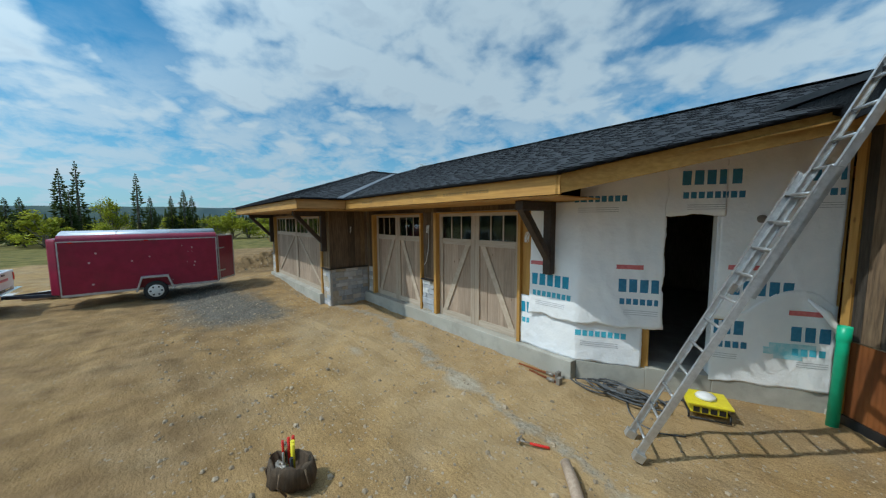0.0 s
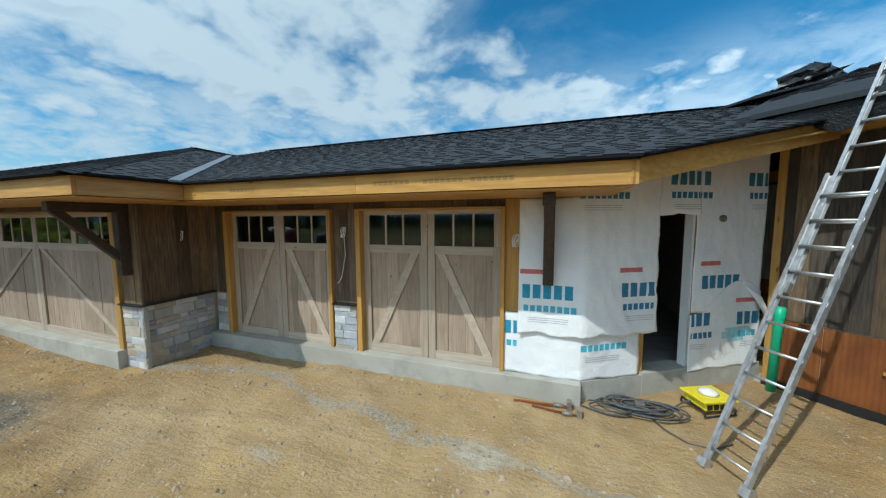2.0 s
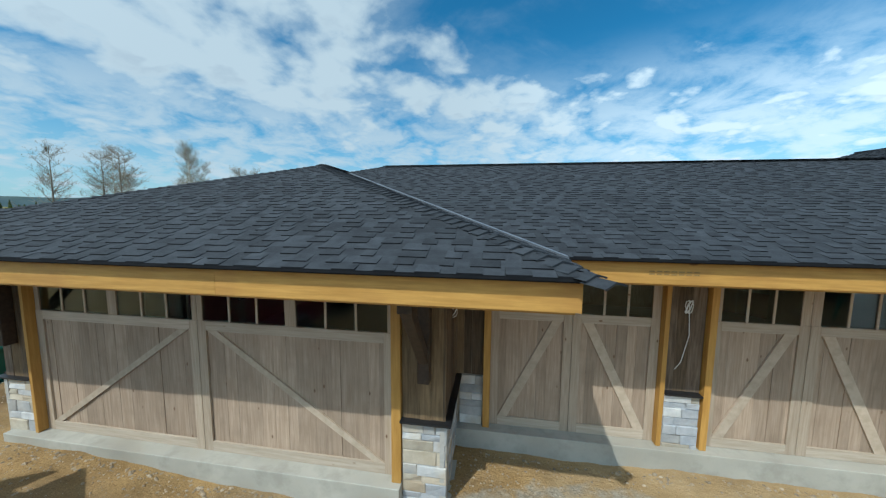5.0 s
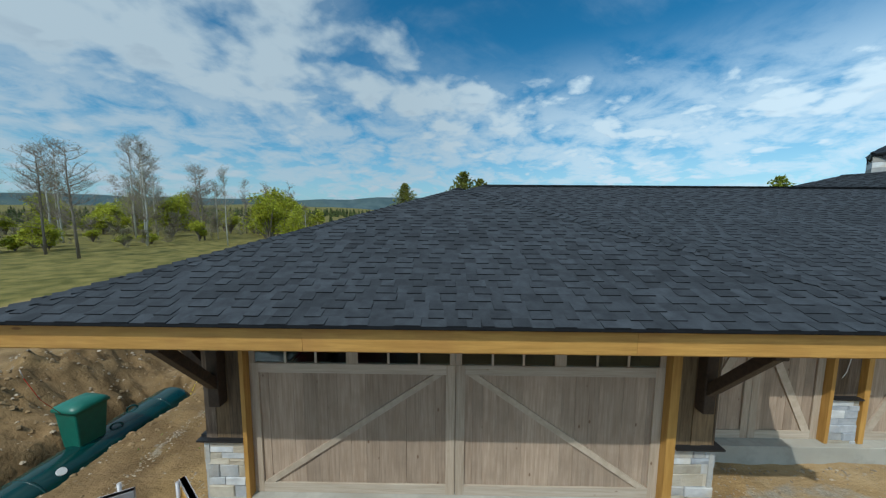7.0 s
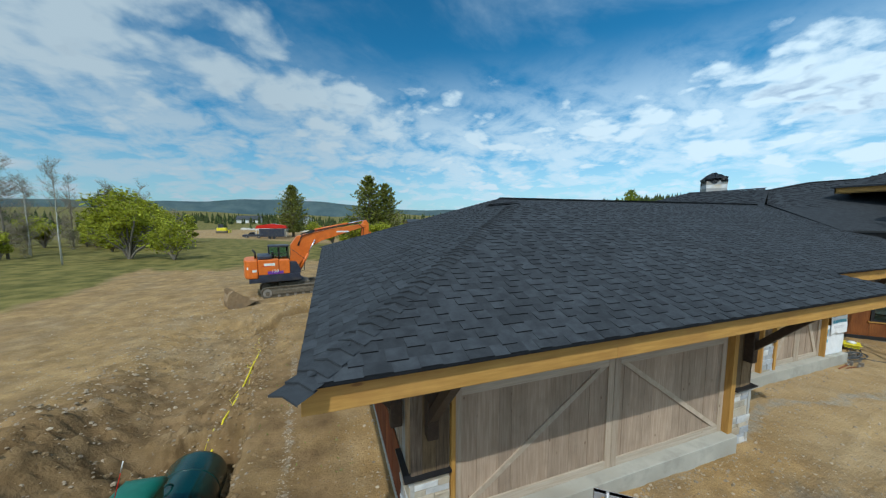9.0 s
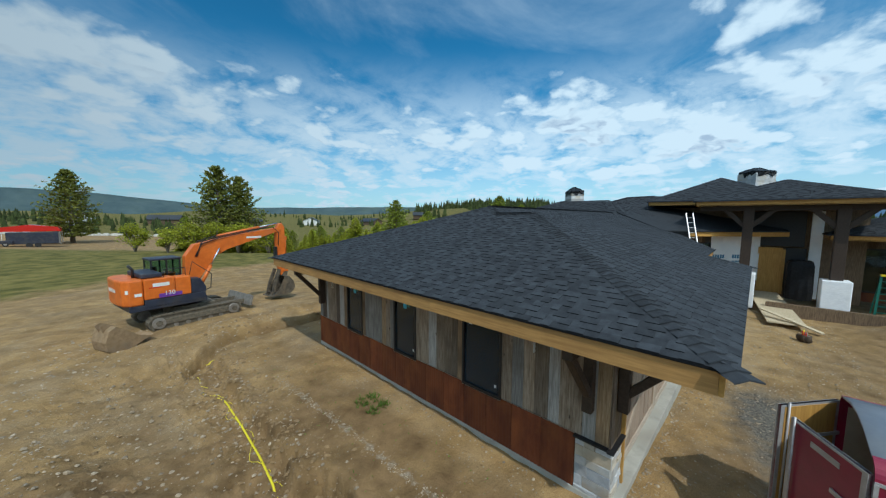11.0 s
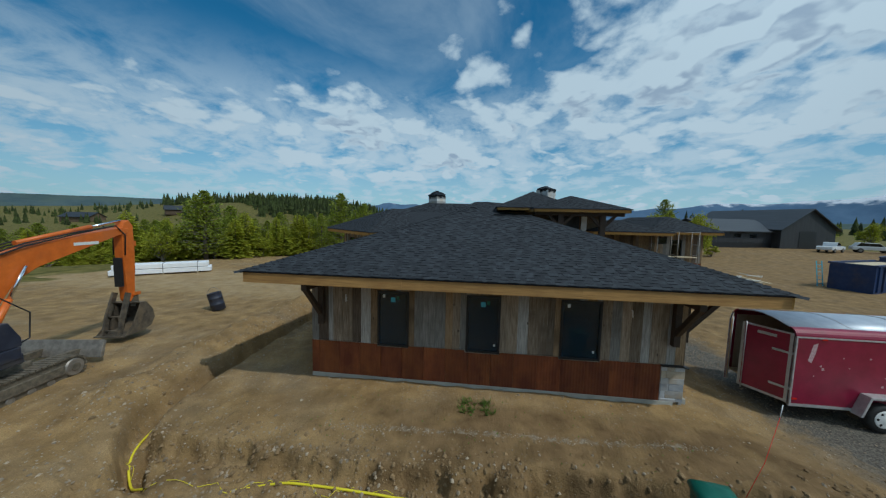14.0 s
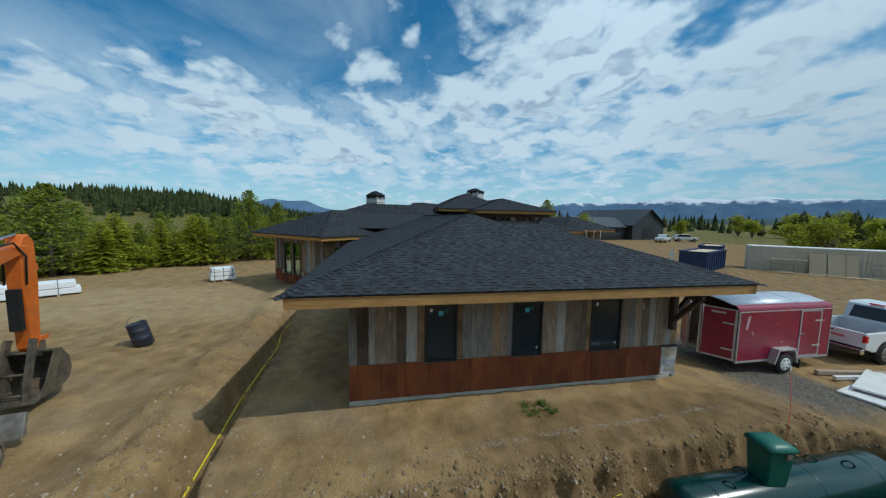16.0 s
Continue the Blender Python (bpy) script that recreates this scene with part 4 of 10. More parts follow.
def build_soffit():
    mb = MB()
    z = 3.06
    mb.box(XW + 0.14, XA - 0.14, YA + 0.14, 5.0, z, z + 0.02)
    mb.box(XW + 0.14, WEST + 0.02, 5.0, YN - 0.14, z, z + 0.02)
    mb.box(XA - 1.6, 0.95, YB + 0.14, 6.3, z, z + 0.02)
    mb.box(WEST, XE, NORTH, YN - 0.14, z, z + 0.02)
    solid("soffit", mb, M["fir"], "raw wood soffit under the garage eaves", "soffit", "structure")
    mb = MB()
    # sloping soffit under the slanting eave
    pts = [(0.95, 5.1), CUT1, (3.4, 8.1), (0.52, 6.4)]
    top = [(x, y, plane_z("FB", x, y) - 0.16) for x, y in pts]
    mb.add(top + [(x, y, z_ - 0.02) for x, y, z_ in top], [(0, 1, 2, 3), (7, 6, 5, 4), (0, 4, 5, 1), (1, 5, 6, 2), (2, 6, 7, 3), (3, 7, 4, 0)])
    solid("soffit_slant", mb, M["fir"], "raw wood soffit sloping over the wrapped wall", "soffit", "structure")


build_soffit()


# ---------- garage walls ----------
def boards(root, mat, x0, x1, y, z0, z1, axis="x", wmin=0.12, wmax=0.26, seed=1, out=-1, thick=0.022, name="board", skip=()):
    """Upright boards on a wall. axis: the way the wall runs; skip: spans with (a, b, za, zb) left open."""
    rnd = random.Random(seed)
    a = x0
    while a < x1 - 0.01:
        b = min(a + rnd.uniform(wmin, wmax), x1)
        if x1 - b < 0.06:
            b = x1
        for s0, s1, _, _ in skip:
            if a < s0 - 0.01 < b:
                b = s0
            if a < s1 - 0.01 < b:
                b = s1
        spans = [(z0, z1)]
        for s0, s1, za, zb in skip:
            if a >= s0 - 0.02 and b <= s1 + 0.02:
                spans = [(p, q) for p, q in ((z0, za), (zb, z1)) if q - p > 0.02]
        for p, q in spans:
            t = thick + rnd.uniform(-0.006, 0.006)
            lo, hi = sorted((y, y + out * t))
            mb = MB()
            gap = 0.0009 if name == "plank" else 0.002
            if axis == "x":
                mb.box(a + gap, b - gap, lo, hi, p, q)
            else:
                mb.box(lo, hi, a + gap, b - gap, p, q)
            part(name, mb, M[rnd.choice(BARN)] if mat is M["barn"] else (M[rnd.choice(("brown", "brown", "barn_dark", "brown_gold"))] if mat is M["brown"] else mat), root)
        a = b


def stones(root, a0, a1, face, z0, z1, axis, out, seed, depth=0.07):
    """Ledge stones in uneven courses on one face, over a mortar bed."""
    rnd = random.Random(seed)
    mb = MB()
    lo, hi = sorted((face - out * 0.03, face + out * 0.026))
    if axis == "x":
        mb.box(a0, a1, lo, hi, z0, z1)
    else:
        mb.box(lo, hi, a0, a1, z0, z1)
    part("mortar_bed", mb, M["mortar"], root)
    z = z0 + 0.004
    while z < z1 - 0.03:
        h = min(rnd.choice((0.09, 0.12, 0.15, 0.19)), z1 - z)
        if z1 - z - h < 0.05:
            h = z1 - z
        a = a0
        while a < a1 - 0.02:
            w = min(rnd.uniform(0.15, 0.46), a1 - a)
            if a1 - a - w < 0.09:
                w = a1 - a
            pro = 0.034 + depth * rnd.uniform(0.0, 0.35)
            j = 0.003
            q = [rnd.uniform(-0.010, 0.010) for _ in range(8)]
            def pt(s, zz, dpt):
                v = face + out * dpt
                return (s, v, zz) if axis == "x" else (v, s, zz)
            c = 0.010
            u0, u1, w0, w1 = a + j, a + w - j, z + j, z + h - j
            vs = [pt(u0, w0, 0), pt(u1, w0, 0), pt(u1, w1, 0), pt(u0, w1, 0),
                  pt(u0 + q[0] * .4, w0 + q[1] * .4, pro * .85), pt(u1 + q[2] * .4, w0 + q[3] * .4, pro * .85), pt(u1 + q[4] * .4, w1 + q[5] * .4, pro * .85), pt(u0 + q[6] * .4, w1 + q[7] * .4, pro * .85),
                  pt(u0 + c, w0 + c, pro + q[0]), pt(u1 - c, w0 + c, pro + q[1]), pt(u1 - c, w1 - c, pro + q[2]), pt(u0 + c, w1 - c, pro + q[3])]
            fs = [(8, 9, 10, 11)]
            for i in range(4):
                k = (i + 1) % 4
                fs += [(i, k, 4 + k, 4 + i), (4 + i, 4 + k, 8 + k, 8 + i)]
            part("stone", MB().add(vs, fs), M[rnd.choice(("stone", "stone", "stone_tan", "stone_blue"))], root)
            a += w
        z += h


def wall_box(name, x0, x1, y0, y1, z0, z1, mat, label):
    return solid(name, MB().box(x0, x1, y0, y1, z0, z1), mat, label, "wall", "structure")


TOP = 3.06
YD1, YD2 = 5.08, 6.41           # door planes
# stem walls and thresholds
mb = MB()
mb.box(-13.92, -7.43, 4.84, 5.16, -0.4, FLOOR)
mb.box(-7.43, -6.90, 4.985, 5.16, -0.4, 0.04)
solid("foundation_front", mb, M["concrete"], "grey concrete stem wall under the wide garage door", "foundation", "structure", bevel=0.012)
mb = MB()
mb.box(-6.9, 0.62, 6.18, 6.54, -0.4, FLOOR - 0.004)
solid("foundation_recess", mb, M["concrete"], "grey concrete stem wall under the two narrow garage doors", "foundation", "structure", bevel=0.012)
mb = MB().box(WEST - 0.03, WEST + 0.2, 5.2, NORTH, -0.6, 0.30)
solid("foundation_west", mb, M["concrete"], "grey concrete stem wall under the rusted panels", "foundation", "structure", bevel=0.01)
mb = MB().box(-7.05, -6.80, 5.1, 6.3, -0.4, 0.02)
solid("foundation_jog", mb, M["concrete"], "grey concrete footing under the stone return wall", "foundation", "structure")

# inner shell
mb = MB().box(WEST + 0.2, -6.95, 5.2, NORTH - 0.2, 0.30, FLOOR - 0.01).box(-6.95, 0.5, 6.52, NORTH - 0.2, 0.30, FLOOR - 0.01).box(0.5, 3.3, 8.0, NORTH - 0.2, 0.30, FLOOR - 0.01)
mb.prism([(0.5, 6.52), (0.62, 6.50), (3.2, 8.0), (0.5, 8.0)], "z", 0.30, FLOOR - 0.012)
solid("floor", mb, M["slab"], "grey concrete garage floor slab", "floor", "structure")
mb = MB().box(WEST + 0.18, -6.95, 5.21, NORTH - 0.15, 3.0, 3.04).box(-6.95, 0.5, 6.51, NORTH - 0.15, 3.0, 3.04).box(0.5, 3.2, 8.0, NORTH - 0.15, 3.0, 3.04)
mb.prism([(0.5, 6.54), (0.62, 6.54), (3.1, 8.0), (0.5, 8.0)], "z", 3.0, 3.04)
solid("ceiling", mb, M["interior"], "unfinished garage ceiling", "ceiling", "structure")
wall_box("wall_north", WEST + 0.1, XE, NORTH - 0.2, NORTH, -0.3, TOP, M["barn"], "weathered board wall along the back of the garage")
wall_box("wall_inside", 3.2, 3.35, 8.1, NORTH - 0.2, 0.3, TOP, M["interior"], "unfinished inner wall of the garage")

# west end wall with three windows
WINS = ((12.07, 12.96), (9.58, 10.49), (7.02, 8.04))
WZ0, WZ1 = 1.21, 2.78
wall_w = thing("wall_west", "weathered barnwood boards over rusted steel panels", "wall", kind="structure")
mb = MB()
ys = [5.2] + [v for w in sorted(WINS) for v in w] + [NORTH]
for i in range(0, len(ys), 2):
    mb.box(WEST + 0.03, WEST + 0.17, ys[i], ys[i + 1], 0.3, TOP)
for a, b in WINS:
    mb.box(WEST + 0.03, WEST + 0.17, a, b, 0.3, WZ0)
    mb.box(WEST + 0.03, WEST + 0.17, a, b, WZ1, TOP)
part("core", mb, M["interior"], wall_w)
boards(wall_w, M["barn"], 5.02, NORTH, WEST + 0.026, 1.255, TOP, "y", 0.13, 0.30, 11, -1, 0.024, "board", [(a, b, WZ0, WZ1) for a, b in WINS])
rnd = random.Random(3)
a = 5.54
while a < NORTH - 0.05:
    b = min(a + 0.61, NORTH)
    mb = MB()
    n = max(6, int((b - a) / 0.068))
    top = 1.25
    # fine ribs rolled into each sheet
    vs, fs = [], []
    for i in range(n * 4 + 1):
        yy = a + 0.003 + (b - a - 0.006) * i / (n * 4)
        xx = WEST - 0.012 - 0.006 * math.sin(i * math.pi / 2)
        vs += [(xx, yy, 0.30), (xx, yy, top if not any(w0 - .01 < yy < w1 + .01 for w0, w1 in WINS) else 1.19)]
    fs = [(2 * i, 2 * i + 1, 2 * i + 3, 2 * i + 2) for i in range(n * 4)]
    nb = len(vs)
    vs += [(WEST + 0.02, a + 0.003, 0.30), (WEST + 0.02, a + 0.003, top), (WEST + 0.02, b - 0.003, 0.30), (WEST + 0.02, b - 0.003, top)]
    fs += [(0, nb, nb + 1, 1), (2 * n * 4, 2 * n * 4 + 1, nb + 3, nb + 2)]
    part("rust_panel", MB().add(vs, fs, True), M["rust"], wall_w)
    a = b


def window_unit(name, root_m, w, h, label, stickers=True, frame=0.055, group=""):
    """A window in its own frame: x across, z up from the sill, facing -y."""
    root = thing(name, label, "window", root_m, group, "structure")
    mb = MB()
    mb.box(0, frame, -0.02, 0.09, 0, h).box(w - frame, w, -0.02, 0.09, 0, h)
    mb.box(frame, w - frame, -0.02, 0.09, 0, frame).box(frame, w - frame, -0.02, 0.09, h - frame, h)
    part("window_frame", mb, M["black"], root, "black metal window frame", 0.004)
    g = part("pane", MB().box(frame, w - frame, 0.028, 0.040, frame, h - frame), M["sheen_pane"], root)
    g.visible_shadow = False
    if stickers:
        rr = random.Random(int(w * 1000) + len(name))
        for sx, sz, sw, sh, mt in ((0.16, 0.87, 0.07, 0.09, "white_paint"), (0.42, 0.80, 0.13, 0.13, "ink_cyan"), (0.82, 0.12, 0.05, 0.06, "white_paint"), (0.60, 0.84, 0.08, 0.10, "dome")):
            if rr.random() < 0.85:
                part("sticker", MB().box(w * sx, w * sx + sw, 0.022, 0.026, h * sz, h * sz + sh), M[mt], root)
    return root


for i, (a, b) in enumerate(WINS):
    window_unit("window_%d" % (i + 1), Matrix.Translation((WEST, b, WZ0)) @ pose(0, 0, 0, 0, 0, -90), b - a, WZ1 - WZ0, "tall black-framed window with factory stickers in the barnwood wall")

# front wall of the wide bay
wall_fa = thing("wall_front", "dark brown upright boards beside the wide garage door", "wall", kind="structure")
mb = MB().box(-13.93, -13.43, 5.02, 5.2, 0.2, TOP).box(-7.43, -6.90, 5.02, 5.2, 0.1, TOP).box(-13.43, -7.43, 5.02, 5.2, 2.93, TOP)
part("core", mb, M["interior"], wall_fa)
boards(wall_fa, M["brown"], -13.98, -13.45, 5.016, 1.225, TOP, "x", 0.14, 0.24, 21)
boards(wall_fa, M["brown_gold"], -7.43, -6.86, 5.016, 1.225, TOP, "x", 0.14, 0.24, 22)
boards(wall_fa, M["brown"], -13.45, -7.43, 5.016, 2.97, TOP, "x", 0.5, 0.9, 23)
# return wall of the jog
wall_j = thing("wall_jog", "dark brown upright boards over ledge stone", "wall", kind="structure")
part("core", MB().box(-7.05, -6.90, 5.2, 6.45, -0.2, TOP), M["interior"], wall_j)
boards(wall_j, M["brown"], 4.99, 6.33, -6.896, 1.225, TOP, "y", 0.16, 0.26, 24, 1)
# recessed wall
wall_fb = thing("wall_recess", "dark brown upright boards beside the narrow garage doors", "wall", kind="structure")
mb = MB().box(-6.9, -6.43, 6.38, 6.54, 0.1, TOP).box(-3.72, -3.20, 6.38, 6.54, 0.1, TOP).box(-6.43, -0.52, 6.38, 6.54, 2.94, TOP)
part("core", mb, M["interior"], wall_fb)
boards(wall_fb, M["brown"], -6.88, -6.43, 6.376, 1.20, TOP, "x", 0.12, 0.2, 31)
boards(wall_fb, M["brown"], -3.72, -3.20, 6.376, 1.20, TOP, "x", 0.14, 0.2, 32)
boards(wall_fb, M["brown"], -6.43, -0.52, 6.376, 2.96, TOP, "x", 0.5, 0.9, 33)

# stone
st = thing("stone_pier", "pale ledge stone pier at the garage corner under a black ledge", "stone pier", kind="structure")
stones(st, -13.98, -13.44, 5.02, 0.20, 1.20, "x", -1, 1)
stones(st, 4.97, 5.53, WEST + 0.03, 0.28, 1.22, "y", -1, 2)
part("cap_ledge", MB().box(-14.08, -13.43, 4.92, 5.02, 1.20, 1.225).box(-14.08, -13.96, 5.02, 5.55, 1.22, 1.25), M["black"], st)
st = thing("stone_pier", "ledge stone pier and return wall beside the recess under a black ledge", "stone pier", kind="structure")
stones(st, -7.43, -6.84, 5.02, 0.0, 1.20, "x", -1, 3)
stones(st, 4.97, 6.30, -6.90, 0.02, 1.20, "y", 1, 4)
stones(st, -6.82, -6.44, 6.38, FLOOR, 1.18, "x", -1, 5)
part("cap_ledge", MB().box(-7.44, -6.78, 4.90, 5.02, 1.20, 1.225).box(-6.9, -6.78, 5.02, 6.3, 1.20, 1.225), M["black"], st)
st = thing("stone_pier", "narrow ledge stone pier between two garage doors", "stone pier", kind="structure")
stones(st, -3.70, -3.21, 6.34, 0.14, 1.17, "x", -1, 6)
part("cap_ledge", MB().box(-3.71, -3.205, 6.24, 6.37, 1.17, 1.195), M["black"], st)


# ---------- garage doors ----------
def garage_door(name, x0, x1, y, z0, z1, label, panes, seed):
    root = thing(name, label, "garage door", kind="structure")
    w, h = x1 - x0, z1 - z0
    zw = z0 + h * 0.765          # bottom of the glazed band
    mb = MB().box(x0, x1, y + 0.03, y + 0.06, z0, zw)
    part("backing", mb, M["doorwood"], root)
    half = w / 2
    st = 0.13
    for i in range(2):
        a, b = x0 + half * i + 0.004, x0 + half * (i + 1) - 0.004
        boards(root, M["doorwood"], a + st * 0.6, b - st * 0.6, y + 0.03, z0 + 0.02, zw - 0.02, "x", 0.13, 0.22, seed + i, -1, 0.018, "plank")
        leaf = [("stile", a, a + st, z0, zw), ("stile", b - st, b, z0, zw), ("bottom_rail", a + st, b - st, z0, z0 + 0.15), ("middle_rail", a + st, b - st, zw - 0.14, zw - 0.002)]
        for nm, p, q, r, s in leaf:
            part(nm, MB().box(p, q, y - 0.020, y + 0.008, r, s), M["doorframe_up" if nm == "stile" else "doorframe"], root, "", 0.003)
        lo, hi = (a + st, z0 + 0.15), (b - st - 0.03, zw - 0.14)
        if i == 1:
            lo, hi = (b - st, z0 + 0.15), (a + st + 0.03, zw - 0.14)
        # diagonal brace cut to its corners
        dx = 0.15 * (1 if i == 0 else -1)
        brace = [(lo[0], lo[1]), (lo[0] + dx, lo[1]), (hi[0], hi[1]), (hi[0] - dx, hi[1])]
        if i == 1:
            brace.reverse()
        part("brace", MB().prism(brace, "y", y - 0.018, y + 0.009), M["door_brace"], root)
        # glazed band
        part("top_rail", MB().box(a, b, y - 0.012, y + 0.03, z1 - 0.07, z1), M["doorframe"], root, "", 0.003)
        groups = panes // 2
        gw = (b - a) / groups
        for k in range(groups):
            g0, g1 = a + gw * k, a + gw * (k + 1)
            e = st * (0.62 if groups > 1 else 0.9)
            part("window_stile", MB().box(g0, g0 + e, y - 0.012, y + 0.03, zw, z1 - 0.07), M["doorframe_up"], root)
            part("window_stile", MB().box(g1 - e, g1, y - 0.012, y + 0.03, zw, z1 - 0.07), M["doorframe_up"], root)
            p0, p1 = g0 + e, g1 - e
            gl = part("pane", MB().box(p0, p1, y + 0.006, y + 0.012, zw, z1 - 0.07), M["glass"], root)
            gl.visible_shadow = False
            for m_ in (1, 2):
                c = p0 + (p1 - p0) * m_ / 3
                part("muntin", MB().box(c - 0.016, c + 0.016, y - 0.008, y + 0.005, zw, z1 - 0.07), M["doorframe"], root)
    return root


def jambs(x0, x1, y0, y1, z0, z1, wl=0.095, wr=0.065):
    root = thing("door_trim", "raw golden fir jambs round a garage door", "trim", kind="structure")
    part("jamb", MB().box(x0 - wl, x0, y0, y1, z0, z1 + 0.03), M["fir_up"], root, "", 0.004)
    part("jamb", MB().box(x1, x1 + wr, y0, y1, z0, z1 + 0.03), M["fir_up"], root, "", 0.004)
    part("head", MB().box(x0, x1, y0, y1, z1 + 0.002, z1 + 0.03), M["fir"], root)


garage_door("garage_door_wide", -13.37, -7.56, YD1, FLOOR + 0.002, 2.91, "wide grey-brown board carriage garage door with a glazed top band", 4, 40)
garage_door("garage_door_narrow", -6.32, -3.785, YD2, FLOOR, 2.91, "grey-brown board carriage garage door with a glazed top band", 2, 44)
garage_door("garage_door_narrow", -3.09, -0.58, YD2, FLOOR, 2.91, "grey-brown board carriage garage door with a glazed top band", 2, 48)
jambs(-13.37, -7.56, 4.94, 5.14, FLOOR + 0.002, 2.91, 0.06, 0.125)
jambs(-6.32, -3.785, 6.27, 6.46, FLOOR, 2.91, 0.11)
jambs(-3.09, -0.58, 6.27, 6.46, FLOOR, 2.91)


# ---------- timber knee braces ----------
def bracket(m, drop=1.28, out=0.98):
    root = thing("knee_brace", "dark-stained timber knee brace under the eave", "bracket", m, "eave brackets")
    w = 0.075
    part("post", MB().box(-w, w, -0.16, 0.0, -drop, -0.005), M["timber"], root, "", 0.012)
    part("arm", MB().box(-w, w, -out, -0.16, -0.16, -0.008), M["timber"], root, "", 0.012)
    mb = MB().prism([(-0.16, -drop * 0.80), (-0.16, -drop * 0.66), (-out * 0.80, -0.16), (-out * 0.97, -0.16)], "x", -w * 0.8, w * 0.8)
    part("strut", mb, M["timber"], root, "", 0.008)
    return root


b0 = bracket(Matrix.Translation((-13.72, 4.99, TOP)))
copy_thing(b0, Matrix.Translation((-7.12, 4.99, TOP)))
copy_thing(b0, Matrix.Translation((0.13, 6.31, TOP)))
copy_thing(b0, Matrix.Translation((WEST - 0.03, 5.32, TOP)) @ pose(0, 0, 0, 0, 0, -90))
copy_thing(b0, Matrix.Translation((WEST - 0.03, 14.55, TOP)) @ pose(0, 0, 0, 0, 0, -90))


# ---------- wrapped wall by the side door ----------
Q0, Q1, Q2 = Vector((-0.52, 6.34, 0)), Vector((0.64, 6.36, 0)), Vector((3.48, 8.00, 0))
D1 = (Q2 - Q1).normalized()
N1 = Vector((D1.y, -D1.x, 0))           # outwards
DOOR = (1.02, 1.90)                     # opening along the slanting wall
DOOR_TOP = 2.84


def slant_top(x, y):
    return plane_z("FB", x, y) - 0.17


def build_wrap_wall():
    root = thing("wall_wrapped", "wall covered in torn white printed house wrap", "wall", kind="structure")
    mb = MB()
    mb.box(-0.515, 0.64, 6.355, 6.54, 0.3, TOP)
    L1 = (Q2 - Q1).length
    def slab(a, b, z0, z1):
        p, q = Q1 + D1 * a, Q1 + D1 * b
        vs = []
        for c in (p, q):
            for s in (-0.014, -0.16):
                v = c + N1 * s
                vs += [(v.x, v.y, z0), (v.x, v.y, min(z1, slant_top(v.x, v.y)))]
        mb.add(vs, [(0, 1, 3, 2), (4, 6, 7, 5), (0, 4, 5, 1), (2, 3, 7, 6), (1, 5, 7, 3), (0, 2, 6, 4)])
    slab(0, DOOR[0], 0.3, 9)
    slab(DOOR[1], L1, 0.3, 9)
    slab(DOOR[0], DOOR[1], DOOR_TOP, 9)
    part("sheathing", mb, M["fir_up"], root)

    W0 = Q1.x - Q0.x

    def bend(u, z, off):
        """A point on the wall: u runs along the flat part and then along the slanting part."""
        if u < W0:
            return (Q0.x + u, 6.344 - off, z)
        v = Q1 + D1 * (u - W0) + N1 * off
        return (v.x, v.y, z)

    def rag(a, k, s):
        return lambda u: a + k * noise.noise(Vector((u * 3.1, s, 0))) + 0.3 * k * noise.noise(Vector((u * 11.0, s, 4)))

    def top_fn(u):
        return TOP - 0.01 if u < W0 else slant_top(*(Q1 + D1 * (u - W0)).xy) - 0.01

    def sheet(u0, u1, zlo, zhi, nu, nz, base, puff, seed, torn=0.0):
        """A rippled sheet of wrap with slack at its lower edge; returns how far it stands off the wall."""
        def edge(u):
            return (zlo(u) if callable(zlo) else zlo), (zhi(u) if callable(zhi) else zhi)

        def stand(u, z):
            lo, hi = edge(u)
            t = min(1.0, max(0.0, (z - lo) / (hi - lo)))
            fold = 1.0 - abs(2 * noise.noise(Vector((u * 1.6 + z * 0.9 + seed, z * 0.5 - u * 0.4, seed))))
            r = base + puff * (1 - t) ** 2 * (0.7 + 0.5 * noise.noise(Vector((u * 2.2, seed, 0))))
            r += 0.034 * max(0.0, fold - 0.55) + 0.010 * abs(noise.noise(Vector((u * 6 + seed, z * 4, seed)))) + 0.004 * noise.noise(Vector((u * 17, z * 15, seed)))
            return max(0.005, r)
        vs, fs = [], []
        for j in range(nz + 1):
            for i in range(nu + 1):
                u = u0 + (u1 - u0) * i / nu
                lo, hi = edge(u)
                z = lo + (hi - lo) * j / nz
                if i == nu and torn:
                    u += torn * noise.noise(Vector((z * 3.3, seed, 1))) + 0.4 * torn * noise.noise(Vector((z * 13.0, seed, 2)))
                vs.append(bend(u, z, stand(u, z)))
        for j in range(nz):
            for i in range(nu):
                a = j * (nu + 1) + i
                fs.append((a, a + 1, a + nu + 2, a + nu + 1))
        ob = part("wrap_sheet", MB().add(vs, fs, True), M["wrap"], root)
        md = ob.modifiers.new("thick", "SOLIDIFY")
        md.thickness = 0.003
        return stand
    low_l = sheet(0.0, W0 + 0.95, rag(0.33, 0.03, 5), 1.30, 50, 22, 0.010, 0.02, 2, 0.02)
    up_l = sheet(0.22, W0 + 1.20, rag(1.00, 0.06, 2), top_fn, 70, 60, 0.026, 0.05, 1, 0.05)
    head = sheet(W0 + DOOR[0] + 0.12, W0 + DOOR[1] + 0.04, rag(2.80, 0.03, 7), top_fn, 30, 16, 0.010, 0.01, 3)
    up_r = sheet(W0 + DOOR[1] - 0.02, W0 + L1 - 0.05, 1.25, top_fn, 44, 50, 0.008, 0.01, 4)
